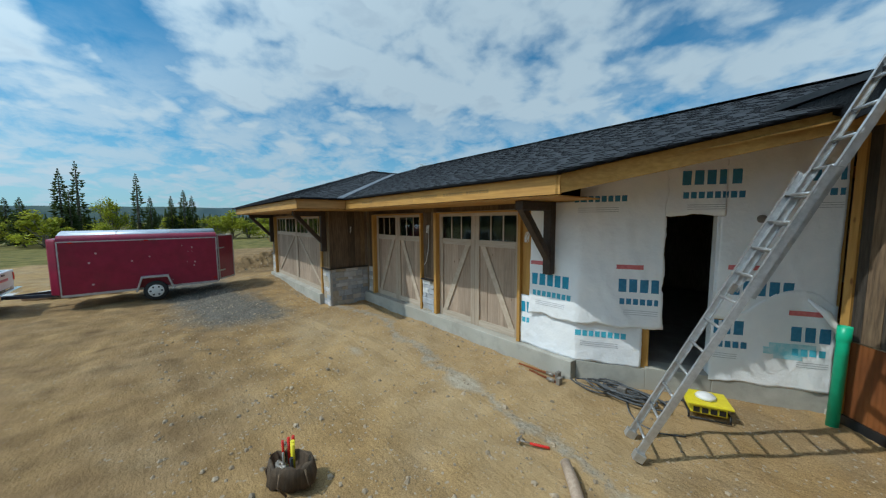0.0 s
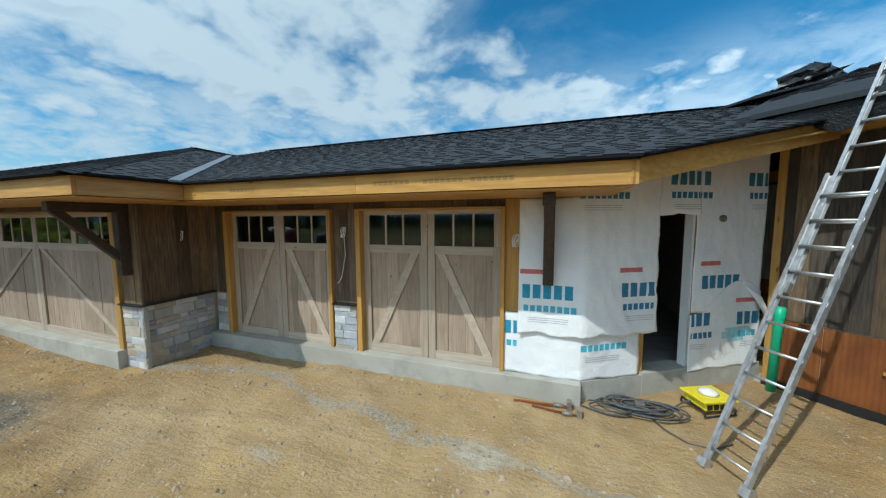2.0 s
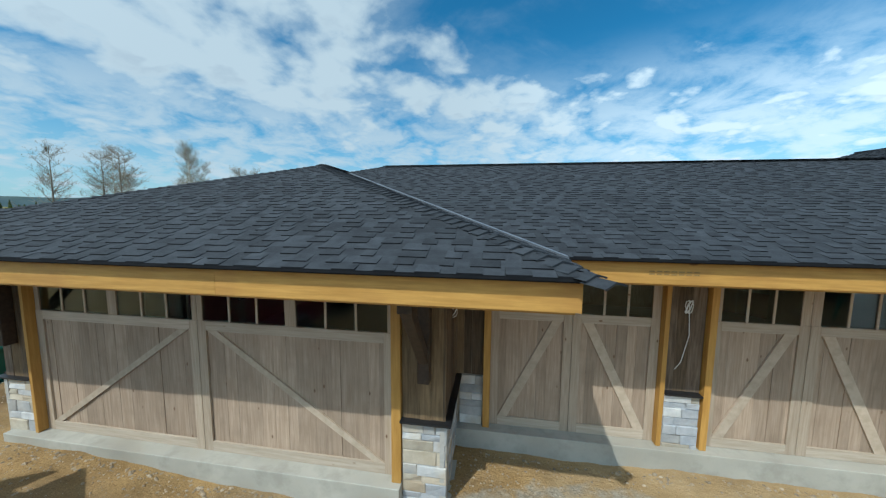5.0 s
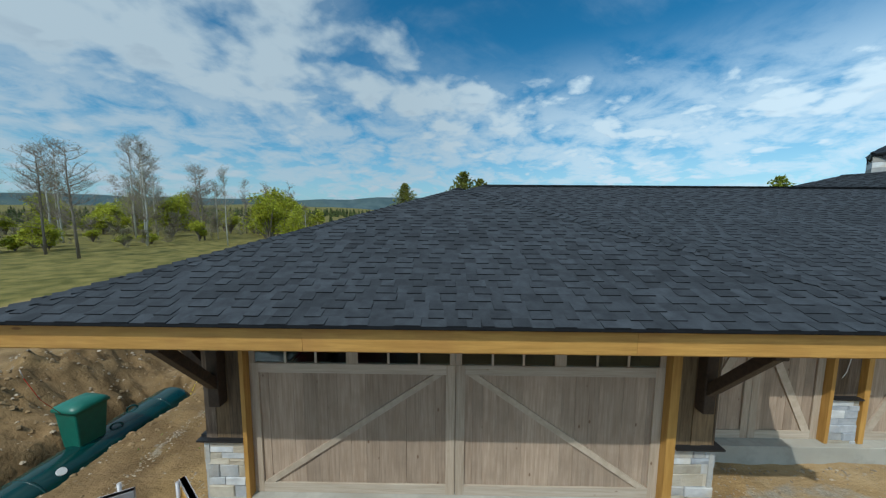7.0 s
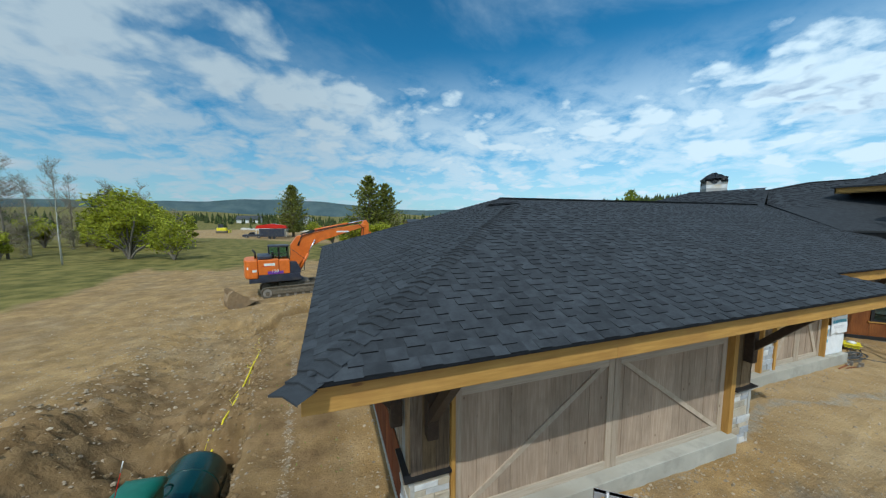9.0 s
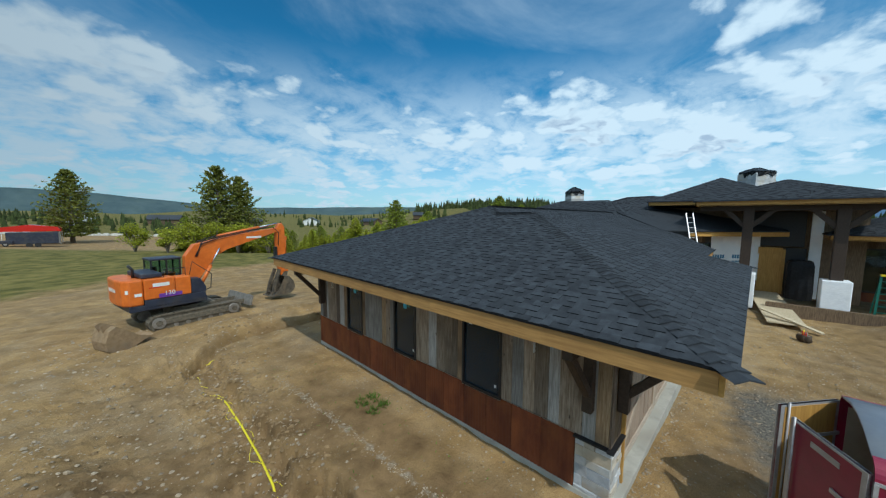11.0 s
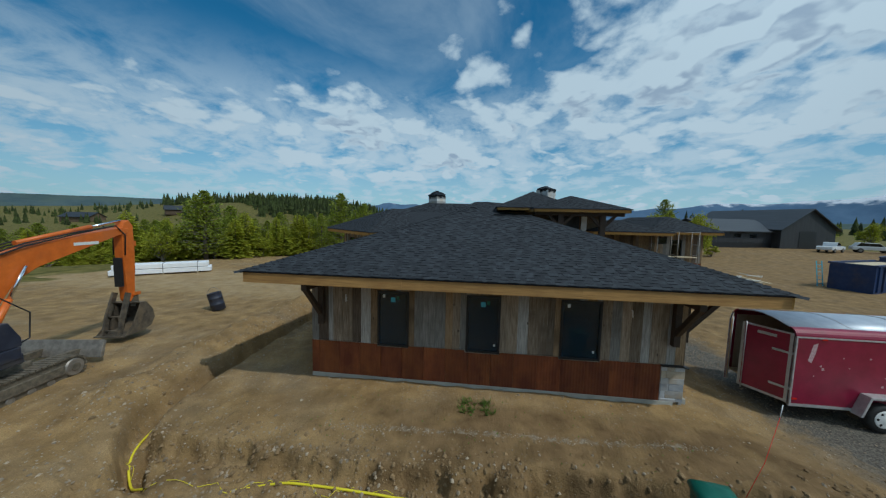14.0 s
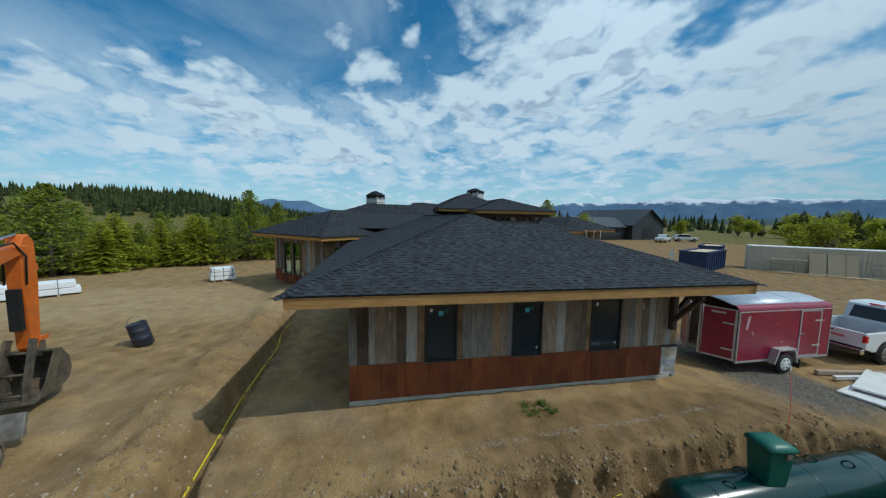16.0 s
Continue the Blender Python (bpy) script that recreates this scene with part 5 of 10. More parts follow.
    low_r = sheet(W0 + DOOR[1] - 0.05, W0 + L1 - 0.03, rag(0.31, 0.02, 9), lambda u: 1.22 + 0.52 * sm(W0 + DOOR[1], W0 + L1 - 0.5, u) - 0.20 * sm(W0 + L1 - 0.35, W0 + L1, u) + 0.03 * noise.noise(Vector((u * 5, 3, 3))), 46, 40, 0.020, 0.02, 5)
    # loose fold hanging at the inner corner
    mb = MB()
    a = Q1 + D1 * (L1 - 0.35) + N1 * 0.03
    b = Q1 + D1 * (L1 - 0.02) + N1 * 0.16
    mb.tube([(a.x, a.y, 1.62), ((a.x + b.x) / 2, (a.y + b.y) / 2, 1.45), (b.x, b.y, 1.12)], [0.02, 0.05, 0.035], 7)
    part("wrap_fold", mb, M["wrap"], root)

    # printing: plain blocks in place of the maker's words
    def bar(u0, u1, z0, z1, mat, stand):
        nu, nz = max(1, int((u1 - u0) / 0.03)), max(1, int((z1 - z0) / 0.03))
        vs = []
        for j in range(nz + 1):
            for i in range(nu + 1):
                u, z = u0 + (u1 - u0) * i / nu, z0 + (z1 - z0) * j / nz
                vs.append(bend(u, z, stand(u, z) + 0.005))
        part("print_bar", MB().add(vs, [(j * (nu + 1) + i, j * (nu + 1) + i + 1, (j + 1) * (nu + 1) + i + 1, (j + 1) * (nu + 1) + i) for j in range(nz) for i in range(nu)], True), M[mat], root)

    def row(u, z, count, pitch, h, mat, stand, lo, hi):
        for k in range(count):
            a, b = max(lo, u + k * pitch), min(hi, u + (k + 0.74) * pitch)
            if b - a > 0.02:
                bar(a, b, z, z + h, mat, stand)

    def mark(u, z, stand, lo, hi, first="ink_blue", second="ink_blue", red=True, big=True, small=True, fine=True):
        """Large row, smaller row below, red tag above and thin lines of small print."""
        if red:
            a, b = max(lo, u - 0.04), min(hi, u + 0.34)
            if b > a + 0.03:
                bar(a, b, z + 0.40, z + 0.47, "ink_red", stand)
        if big:
            row(u, z + 0.03, 5, 0.152, 0.21, first, stand, lo, hi)
        if small:
            row(u + 0.02, z - 0.17, 8, 0.097, 0.095, second, stand, lo, hi)
        if fine:
            for k in range(3):
                a, b = max(lo, u + 0.08), min(hi, u + 0.66)
                if b > a + 0.05:
                    bar(a, b, z - 0.27 - 0.032 * k, z - 0.262 - 0.032 * k, "ink_grey", stand)
    mark(0.28, 1.52, up_l, 0.24, 1.12, "ink_teal", "ink_cyan")
    mark(W0 + 0.58, 1.55, up_l, W0, W0 + 1.14)
    mark(-0.46, 0.93, low_l, 0.02, 0.20, "ink_teal", "ink_cyan", red=False, fine=False)
    mark(W0 - 0.05, 0.95, low_l, 0.3, W0 + 0.90, "ink_cyan", "ink_cyan", red=False, big=False)
    mark(W0 - 0.12, 3.20, up_l, 0.3, W0 + 0.95, red=False, big=False)
    mark(W0 + 1.38, 3.22, head, W0 + 1.24, W0 + DOOR[1] + 0.02, red=False)
    mark(W0 + 1.38, 3.22, up_r, W0 + DOOR[1] + 0.03, W0 + 3.0, red=False, fine=False)
    mark(W0 + 2.84, 3.22, up_r, W0 + 2.7, W0 + 3.2, red=False)
    mark(W0 + 2.05, 1.60, up_r, W0 + 2.0, W0 + 2.8, small=False, fine=False)
    mark(W0 + 1.52, 1.00, low_r, W0 + 1.88, W0 + 2.6, red=False)
    mark(W0 + 2.78, 0.98, low_r, W0 + 2.7, W0 + 3.2, "ink_blue", "ink_cyan")
    # cyan chalk smear low on the sheet
    for k, (a, b, z, h) in enumerate(((2.48, 2.98, 0.80, 0.10), (2.54, 3.06, 0.90, 0.07), (2.60, 2.92, 0.74, 0.06))):
        bar(W0 + a, W0 + b, z, z + h, "chalk", lambda u, zz, k=k: low_r(u, zz) - 0.002 + 0.001 * k)
    # round vent stub
    v = Q1 + D1 * 2.35
    mb = MB().tube([(v.x, v.y, 2.74), (v.x + N1.x * 0.06, v.y + N1.y * 0.06, 2.74)], 0.055, 14)
    part("vent_stub", mb, M["steel"], root, "round grey vent stub")
    return root


build_wrap_wall()


def build_side_door_frame():
    root = thing("door_opening", "rough door opening with a raw fir sill block", "door opening", kind="structure")
    for s, nm in ((DOOR[0], "stud"), (DOOR[1] - 0.04, "stud")):
        p = Q1 + D1 * s - N1 * 0.16
        q = Q1 + D1 * (s + 0.04) - N1 * 0.018
        vs = [(c.x, c.y, z) for z in (0.36, DOOR_TOP + 0.05) for c in (Q1 + D1 * s - N1 * 0.16, Q1 + D1 * (s + .04) - N1 * 0.16, Q1 + D1 * (s + .04) - N1 * 0.018, Q1 + D1 * s - N1 * 0.018)]
        part(nm, MB().add(vs, [(3, 2, 1, 0), (4, 5, 6, 7), (0, 1, 5, 4), (1, 2, 6, 5), (2, 3, 7, 6), (3, 0, 4, 7)]), M["wrap"] if s > 1.5 else M["fir_up"], root)
    mb = MB()
    c0, c1 = Q1 - D1 * 0.02, Q1 + D1 * (L_WRAP + 0.05)
    return root


L_WRAP = (Q2 - Q1).length
build_side_door_frame()
mb = MB()
for a, b, z1 in ((-0.02, DOOR[0], 0.33), (DOOR[0], DOOR[1], 0.352), (DOOR[1], L_WRAP + 0.05, 0.33)):
    p, q = Q1 + D1 * a, Q1 + D1 * b
    o, i_ = N1 * 0.03, N1 * -0.3
    vs = [(c.x, c.y, z) for z in (-0.4, z1) for c in (p + o, q + o, q + i_, p + i_)]
    mb.add(vs, [(3, 2, 1, 0), (4, 5, 6, 7), (0, 1, 5, 4), (1, 2, 6, 5), (2, 3, 7, 6), (3, 0, 4, 7)])
solid("foundation_slant", mb, M["concrete"], "grey concrete stem wall and step below the side door", "foundation", "structure", bevel=0.01)

# ---------- rusted diagonal wall of the main house ----------
R0 = Vector((3.52, 7.86, 0))
RD = Vector((0.7071, -0.7071, 0))
RN = Vector((-0.7071, -0.7071, 0))
RT = 3.90


def rpt(u, off, z):
    v = R0 + RD * u + RN * off
    return (v.x, v.y, z)


def rbox(mb, u0, u1, o0, o1, z0, z1):
    vs = [rpt(u, o, z) for z in (z0, z1) for u, o in ((u0, o0), (u1, o0), (u1, o1), (u0, o1))]
    return mb.add(vs, [(0, 1, 2, 3), (7, 6, 5, 4), (4, 5, 1, 0), (5, 6, 2, 1), (6, 7, 3, 2), (7, 4, 0, 3)])


wall_r = thing("wall_diagonal", "barnwood boards coloured dark for eave shade over rusted ribbed steel panels", "wall", kind="structure")
mb = MB()
WU0, WU1, WV0, WV1 = 1.24, 3.3, 0.72, 3.45
rbox(mb, 0, WU0, -0.16, 0, 0.1, RT)
rbox(mb, WU1, 6.2, -0.16, 0, 0.1, RT)
rbox(mb, WU0, WU1, -0.16, 0, 0.1, WV0)
rbox(mb, WU0, WU1, -0.16, 0, WV1, RT)
part("core", mb, M["interior"], wall_r)
rnd = random.Random(17)
u = 0.0
while u < 6.2:
    w = rnd.uniform(0.15, 0.30)
    if u < WU0 < u + w:
        w = WU0 - u
    if u < WU1 < u + w:
        w = WU1 - u
    spans = [(1.16, RT - 0.02)] if not (WU0 - 0.01 <= u < WU1 - 0.01) else [(WV1, RT - 0.02)]
    for z0, z1 in spans:
        # board_shade holds the eave's shade in its colour
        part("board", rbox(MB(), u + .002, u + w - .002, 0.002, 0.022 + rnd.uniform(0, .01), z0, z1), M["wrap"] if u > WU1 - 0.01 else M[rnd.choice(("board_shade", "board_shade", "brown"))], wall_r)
    u += w
u = 0.0
while u < 6.2:
    w = 0.62
    if u < WU1 < u + w - 0.02:
        w = WU1 - u
    top = 1.14 if u + w <= WU0 + 0.01 or u >= WU1 - 0.01 else 0.70
    vs, n = [], 40
    for i in range(n + 1):
        uu = u + 0.003 + (w - 0.006) * i / n
        o = 0.014 + 0.005 * math.sin(i * math.pi / 2)
        vs += [rpt(uu, o, 0.14), rpt(uu, o, top)]
    part("rust_panel", MB().add(vs, [(2 * i, 2 * i + 2, 2 * i + 3, 2 * i + 1) for i in range(n)], True), M["rust_orange"], wall_r)
    u += w
part("window_ledge", rbox(MB(), WU0 - 0.06, WU1 + 0.06, 0.0, 0.06, 0.68, 0.72), M["fir"], wall_r)
part("black_flashing", rbox(MB(), 0, 6.2, 0.0, 0.05, 0.02, 0.15), M["black"], wall_r, "black base flashing and membrane")
g = rbox(MB(), WU0, WU1, -0.02, 0.05, WV0, WV0 + 0.07)
rbox(g, WU0, WU1, -0.02, 0.05, WV1 - 0.07, WV1)
rbox(g, WU0, WU0 + 0.09, -0.02, 0.05, WV0 + 0.07, WV1 - 0.07)
rbox(g, WU1 - 0.09, WU1, -0.02, 0.05, WV0 + 0.07, WV1 - 0.07)
win = thing("window_diagonal", "large black-framed window in the diagonal wall", "window", kind="structure")
part("window_frame", g, M["black"], win)
part("pane", rbox(MB(), WU0 + .09, WU1 - .09, 0.0, 0.01, WV0 + .07, WV1 - .07), M["glass"], win).visible_shadow = False
part("post", MB().beam(rpt(0.06, 0.03, 0.1), rpt(0.06, 0.03, 3.8), 0.10, 0.06, RN), M["fir_up"], wall_r, "raw corner board")
mb = rbox(MB(), -0.1, 6.2, -0.3, 0.02, -0.4, 0.1)
solid("foundation_diagonal", mb, M["concrete"], "concrete stem wall under the diagonal wall", "foundation", "structure")

for u0 in (3.45, 4.65):
    for k in range(5):
        part("print_bar", rbox(MB(), u0 + 0.15 * k, u0 + 0.15 * k + 0.11, 0.034, 0.036, 2.5, 2.72), M["ink_blue"], wall_r)
    for k in range(8):
        part("print_bar", rbox(MB(), u0 + 0.095 * k, u0 + 0.095 * k + 0.07, 0.034, 0.036, 2.26, 2.36), M["ink_blue"], wall_r)
# eave above the diagonal wall
UE = 0.95
E_Z = 4.12
er = thing("roof_diagonal", "charcoal shingle roof with a raw fascia above the diagonal wall", "roof", kind="structure")


def slab(pts):
    """A roof slope of even thickness over an outline."""
    n = len(pts)
    return MB().add(list(pts) + [(x, y, z - 0.05) for x, y, z in pts], [tuple(range(n)), tuple(reversed(range(n, 2 * n)))] + [(i, n + i, n + (i + 1) % n, (i + 1) % n) for i in range(n)])


def on_diag(u, d):
    return rpt(u, UE - d, E_Z + d * P)


RIDGE = [on_diag(7.0, 7.5), on_diag(4.0, 7.48), on_diag(1.79, 7.07), on_diag(-0.28, 5.8)]
OV, OZ = UE + 0.10, E_Z + 0.05       # outer edge of the eave
part("shingle_slope", slab([rpt(-0.25, OV, OZ), rpt(7.0, OV, OZ)] + RIDGE + [on_diag(-1.1, 3.5)]), M["shingle_one"], er)
part("back_slope", slab(RIDGE[::-1] + [(x + 2.0, y + 2.0, z - 1.0) for x, y, z in RIDGE]), M["shingle_one"], er)
# the ridge that runs north from it, hipped at its end
part("west_slope", slab([RIDGE[3], (6.5, 15.2, 6.19), (4.2, 17.5, 5.37), (1.2, 16.6, 4.30), (1.2, 9.0, 4.30), (4.2, 10.36, 5.37)]), M["shingle_one"], er)
part("north_slope", slab([(6.5, 15.2, 6.19), (8.8, 17.5, 5.37), (4.2, 17.5, 5.37)]), M["shingle_one"], er)
part("east_slope", slab([RIDGE[3], (8.9, 13.8, 5.35), (8.8, 17.5, 5.37), (6.5, 15.2, 6.19)]), M["shingle_one"], er)
for a_, b_ in ((RIDGE[3], (6.5, 15.2, 6.19)), (RIDGE[3], RIDGE[2]), (RIDGE[2], RIDGE[1])):
    part("ridge_cap", MB().beam((a_[0], a_[1], a_[2] + 0.02), (b_[0], b_[1], b_[2] + 0.02), 0.26, 0.035), M["shingle_one"], er)
part("fascia_board", rbox(MB(), 0.75, 7.0, OV - 0.13, OV - 0.085, OZ - 0.31, OZ - 0.055), M["fir"], er)
part("drip_edge", rbox(MB(), 0.0, 7.0, OV - 0.03, OV + 0.006, OZ - 0.06, OZ + 0.012), M["black"], er)
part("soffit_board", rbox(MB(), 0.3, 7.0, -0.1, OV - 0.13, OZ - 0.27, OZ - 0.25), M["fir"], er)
# black membrane turned up between the two roofs
mb = MB()
vs = [(2.62, 7.30, plane_z("FB", 2.62, 7.30) + 0.03)] + [rpt(u, OV - 0.06, OZ - 0.05) for u in (0.1, 0.8, 1.2)] + [rpt(u, OV - 0.07, OZ - d) for u, d in ((1.2, 0.31), (0.8, 0.40))] + [(2.95, 6.98, plane_z("FB", 2.95, 6.98) + 0.02)]
n = len(vs)
off = RN * -0.02
mb.add(vs + [tuple(Vector(v) + off) for v in vs], [tuple(range(n)), tuple(reversed(range(n, 2 * n)))] + [(i, n + i, n + (i + 1) % n, (i + 1) % n) for i in range(n)])
solid("membrane", mb, M["tarp"], "black roofing membrane turned up between two roof edges", "membrane")


# ---------- extension ladder ----------
def build_ladder(m, length, label):
    """Two lapped sections; x across, z up along the rails, y outwards."""
    root = thing("extension_ladder", label, "ladder", m)
    half = 0.215
    for sec, (z0, z1, yy, hw) in enumerate(((0.0, length * 0.62, 0.0, half), (2.135, length, 0.055, half - 0.035))):
        for s in (-1, 1):
            x = s * hw
            mb = MB().prism([(x - 0.030 * s, yy - 0.036), (x + 0.004 * s, yy - 0.036), (x + 0.004 * s, yy + 0.036), (x - 0.030 * s, yy + 0.036), (x - 0.030 * s, yy + 0.027), (x - 0.006 * s, yy + 0.027), (x - 0.006 * s, yy - 0.027), (x - 0.030 * s, yy - 0.027)], "z", z0, z1)
            part("rail", mb, M["alu"], root)
        n = int((z1 - z0) / 0.305)
        for i in range(n):
            z = z0 + 0.2 + i * 0.305
            part("rung", MB().tube([(-hw, yy, z), (hw, yy, z)], 0.0165, 8), M["alu"], root)
            for s in (-1, 1):
                part("rung_plate", MB().box(s * hw + 0.004 * s - 0.003, s * hw + 0.004 * s + 0.003, yy - 0.02, yy + 0.02, z - 0.026, z + 0.026), M["alu"], root)
    for s in (-1, 1):
        part("foot", MB().box(s * half - 0.045, s * half + 0.045, -0.05, 0.06, -0.03, 0.07), M["alu"], root, "pivoting aluminium foot", 0.005)
        part("rung_lock", MB().box(s * (half - 0.06) - 0.012, s * (half - 0.06) + 0.012, 0.01, 0.06, length * 0.37, length * 0.37 + 0.12), M["steel"], root, "steel rung lock")
    return root


foot = Vector((1.93, 5.22, 0.03))
tip = Vector((3.94, 6.40, 5.15))
zax = (tip - foot).normalized()
xax = Vector((0.50, -0.866, 0)).normalized()
xax = (xax - zax * xax.dot(zax)).normalized()
yax = zax.cross(xax)
lm = Matrix(((xax.x, yax.x, zax.x, foot.x), (xax.y, yax.y, zax.y, foot.y), (xax.z, yax.z, zax.z, foot.z), (0, 0, 0, 1)))
build_ladder(lm, 5.65, "aluminium extension ladder leaning on the raw fascia")


# ---------- main house beyond ----------
def course_tabs(root, place, length, depth, left, right, seed):
    """Joined shingle tabs on one slope: place(u, d, lift) gives a point d up the plan from the eave, rows run from left(d) to right(d)."""
    rnd = random.Random(seed)
    tabs, edges = MB(), MB()
    e = 0.143 / math.sqrt(1 + P * P)
    for r in range(int(depth / e)):
        d = r * e
        u, end = left(d) + rnd.uniform(0, 0.1), right(d + e)
        high = False
        while u < end - 0.05:
            w = min(rnd.uniform(0.14, 0.36), end - u)
            high = not high
            lift, low = (0.024, 0.022) if high and r else (0.012, 0.0)
            a, b, c, f = place(u, d - low, lift), place(u + w, d - low, lift), place(u + w, d + e + 0.01, 0.006), place(u, d + e + 0.01, 0.006)
            tabs.add([a, b, c, f], [(0, 1, 2, 3)])
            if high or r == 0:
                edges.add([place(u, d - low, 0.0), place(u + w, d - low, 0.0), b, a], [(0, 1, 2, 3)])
            u += w
    tagged(part("shingle_field", tabs, M["shingle"], root), "charcoal laminated shingles in staggered courses", kind="stuff")
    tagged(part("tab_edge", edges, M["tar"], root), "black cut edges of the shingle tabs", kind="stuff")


course_tabs(er, lambda u, d, h: rpt(u, UE - d, E_Z + P * d + h), 7.0, 7.4, lambda d: -0.1 - 0.28 * d if d < 3.5 else (-1.1 + 0.356 * (d - 3.5) if d < 5.8 else (-0.28 + 1.63 * (d - 5.8) if d < 7.07 else 1.79 + 5.4 * (d - 7.07))), lambda d: 7.0, 71)
course_tabs(er, lambda u, d, h: (4.2 + d, 17.5 - u, 5.37 + 0.36 * d + h), 7.0, 2.4, lambda d: d, lambda d: 7.14 - 0.47 * d, 72)


def hip_roof(name, x0, x1, y0, y1, ez, pitch, label, m=None, fascia=0.24, over=1.1, base=None):
    """A hip roof with its fascia; x0..y1 are the eave lines."""
    root = thing(name, label, "roof", m, kind="structure")
    w, d = x1 - x0, y1 - y0
    h = min(w, d) / 2
    if w >= d:
        r0, r1 = (x0 + h, (y0 + y1) / 2), (x1 - h, (y0 + y1) / 2)
    else:
        r0, r1 = ((x0 + x1) / 2, y0 + h), ((x0 + x1) / 2, y1 - h)
    z = ez + h * pitch
    c = [(x0, y0, ez), (x1, y0, ez), (x1, y1, ez), (x0, y1, ez)]
    a, b = (*r0, z), (*r1, z)
    faces = ([c[0], c[1], b, a], [c[1], c[2], b], [c[2], c[3], a, b], [c[3], c[0], a]) if w >= d else ([c[0], c[1], a], [c[1], c[2], b, a], [c[2], c[3], b], [c[3], c[0], a, b])
    for f in faces:
        n = len(f)
        mb = MB().add(f + [(p[0], p[1], p[2] - 0.06) for p in f], [tuple(range(n)), tuple(reversed(range(n, 2 * n)))] + [(i, n + i, n + (i + 1) % n, (i + 1) % n) for i in range(n)])
        part("roof_slope", mb, M["far_roof"], root)
    for k, (o, al, inw, ln) in enumerate((((x0, y0), (1, 0), (0, 1), w), ((x1, y0), (0, 1), (-1, 0), d), ((x1, y1), (-1, 0), (0, -1), w), ((x0, y1), (0, -1), (1, 0), d))):
        def place(u, v, lift, o=o, al=al, inw=inw):
            return (o[0] + al[0] * u + inw[0] * v, o[1] + al[1] * u + inw[1] * v, ez + pitch * v + lift)
        course_tabs(root, place, ln, h, lambda v: v, lambda v, ln=ln: ln - v, 80 + k)
    i = 0.10
    part("fascia_board", MB().box(x0 + i, x1 - i, y0 + i, y0 + i + .05, ez - fascia - .05, ez - .05), M["fir"], root)
    part("fascia_board", MB().box(x0 + i, x1 - i, y1 - i - .05, y1 - i, ez - fascia - .05, ez - .05), M["fir"], root)
    part("fascia_board", MB().box(x0 + i, x0 + i + .05, y0 + i, y1 - i, ez - fascia - .05, ez - .05), M["fir"], root)
    part("fascia_board", MB().box(x1 - i - .05, x1 - i, y0 + i, y1 - i, ez - fascia - .05, ez - .05), M["fir"], root)
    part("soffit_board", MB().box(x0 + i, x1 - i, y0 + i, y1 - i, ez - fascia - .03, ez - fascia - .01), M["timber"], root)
    return root


M["far_roof"] = material("charcoal_shingle_slope", (0.022, 0.026, 0.032), (0.050, 0.056, 0.064), 9.0, (1, 1, 1), 0.9, bump=0.8, depth=0.02, fine=30, spec=0.3)


def chimney(x, y, z0, z1, w, long=1.0, turn=0.0, peak=1.0):
    root = thing("chimney", "pale block chimney capped with wind-blown black plastic sheeting", "chimney")
    root.matrix_basis = pose(x, y, 0, 0, 0, turn)
    n = int((z1 - z0) / 0.22)
    for i in range(n):
        e = 0.004 * (i % 2)
        part("block_course", MB().box(-w / 2 + e, w / 2 - e, (-w / 2 + e) * long, (w / 2 - e) * long, z0 + i * 0.22, z0 + i * 0.22 + 0.212), M["stone"], root)
    mb = MB()
    rr = random.Random(int(x * 10))
    k = 28
    prof = ((1.04, -0.12), (1.07, -0.04), (1.09, 0.03), (1.05, 0.08), (0.62, 0.26 * peak), (0.10, 0.42 * peak))
    vs = []
    for s, dz in prof:
        for j in range(k):
            t = 2 * math.pi * j / k
            q = max(abs(math.cos(t)), abs(math.sin(t)))
            r = w / 2 * s / q * (0.92 + 0.16 * rr.random())
            vs.append((r * math.cos(t), r * math.sin(t) * long, z1 + dz + rr.uniform(-0.05, 0.05) - (0.26 * rr.random() ** 2 if dz < -0.1 else 0)))
    fs = [(i * k + j, i * k + (j + 1) % k, (i + 1) * k + (j + 1) % k, (i + 1) * k + j) for i in range(len(prof) - 1) for j in range(k)]
    fs.append(tuple((len(prof) - 1) * k + j for j in range(k)))
    part("plastic_cover", mb.add(vs, fs), M["tarp"], root, "crumpled black plastic sheet")


chimney(7.45, 14.50, 5.75, 6.95, 1.32, 0.76, 45, 1.0)
chimney(12.3, 3.87, 6.9, 8.03, 1.38, 1.0, 45, 0.85)

# porch and entry
hip_roof("roof_porch", 3.95, 15.5, -1.2, 6.3, 5.85, P, "charcoal hip roof with raw fascia over the entry porch")
hip_roof("roof_hall", 6.25, 17.0, 2.0, 9.1, 6.0, 0.46, "charcoal hip roof over the main hall")
# north wing turned by forty-five degrees
CW = Matrix.Translation((-2.2, 17.6, 0)) @ pose(0, 0, 0, 0, 0, 45)
hip_roof("roof_wing_north", 0, 8.2, -12.0, 0, 3.85, 0.42, "charcoal hip roof with raw fascia over the north wing", CW)
hip_roof("roof_wing_east", 7.6, 22.0, -10.3, -4.1, 4.2, 0.42, "charcoal hip roof with raw fascia over the far wing")
hip_roof("roof_link", 6.2, 18.0, -5.6, 1.0, 4.1, 0.30, "low charcoal roof linking porch and far wing")


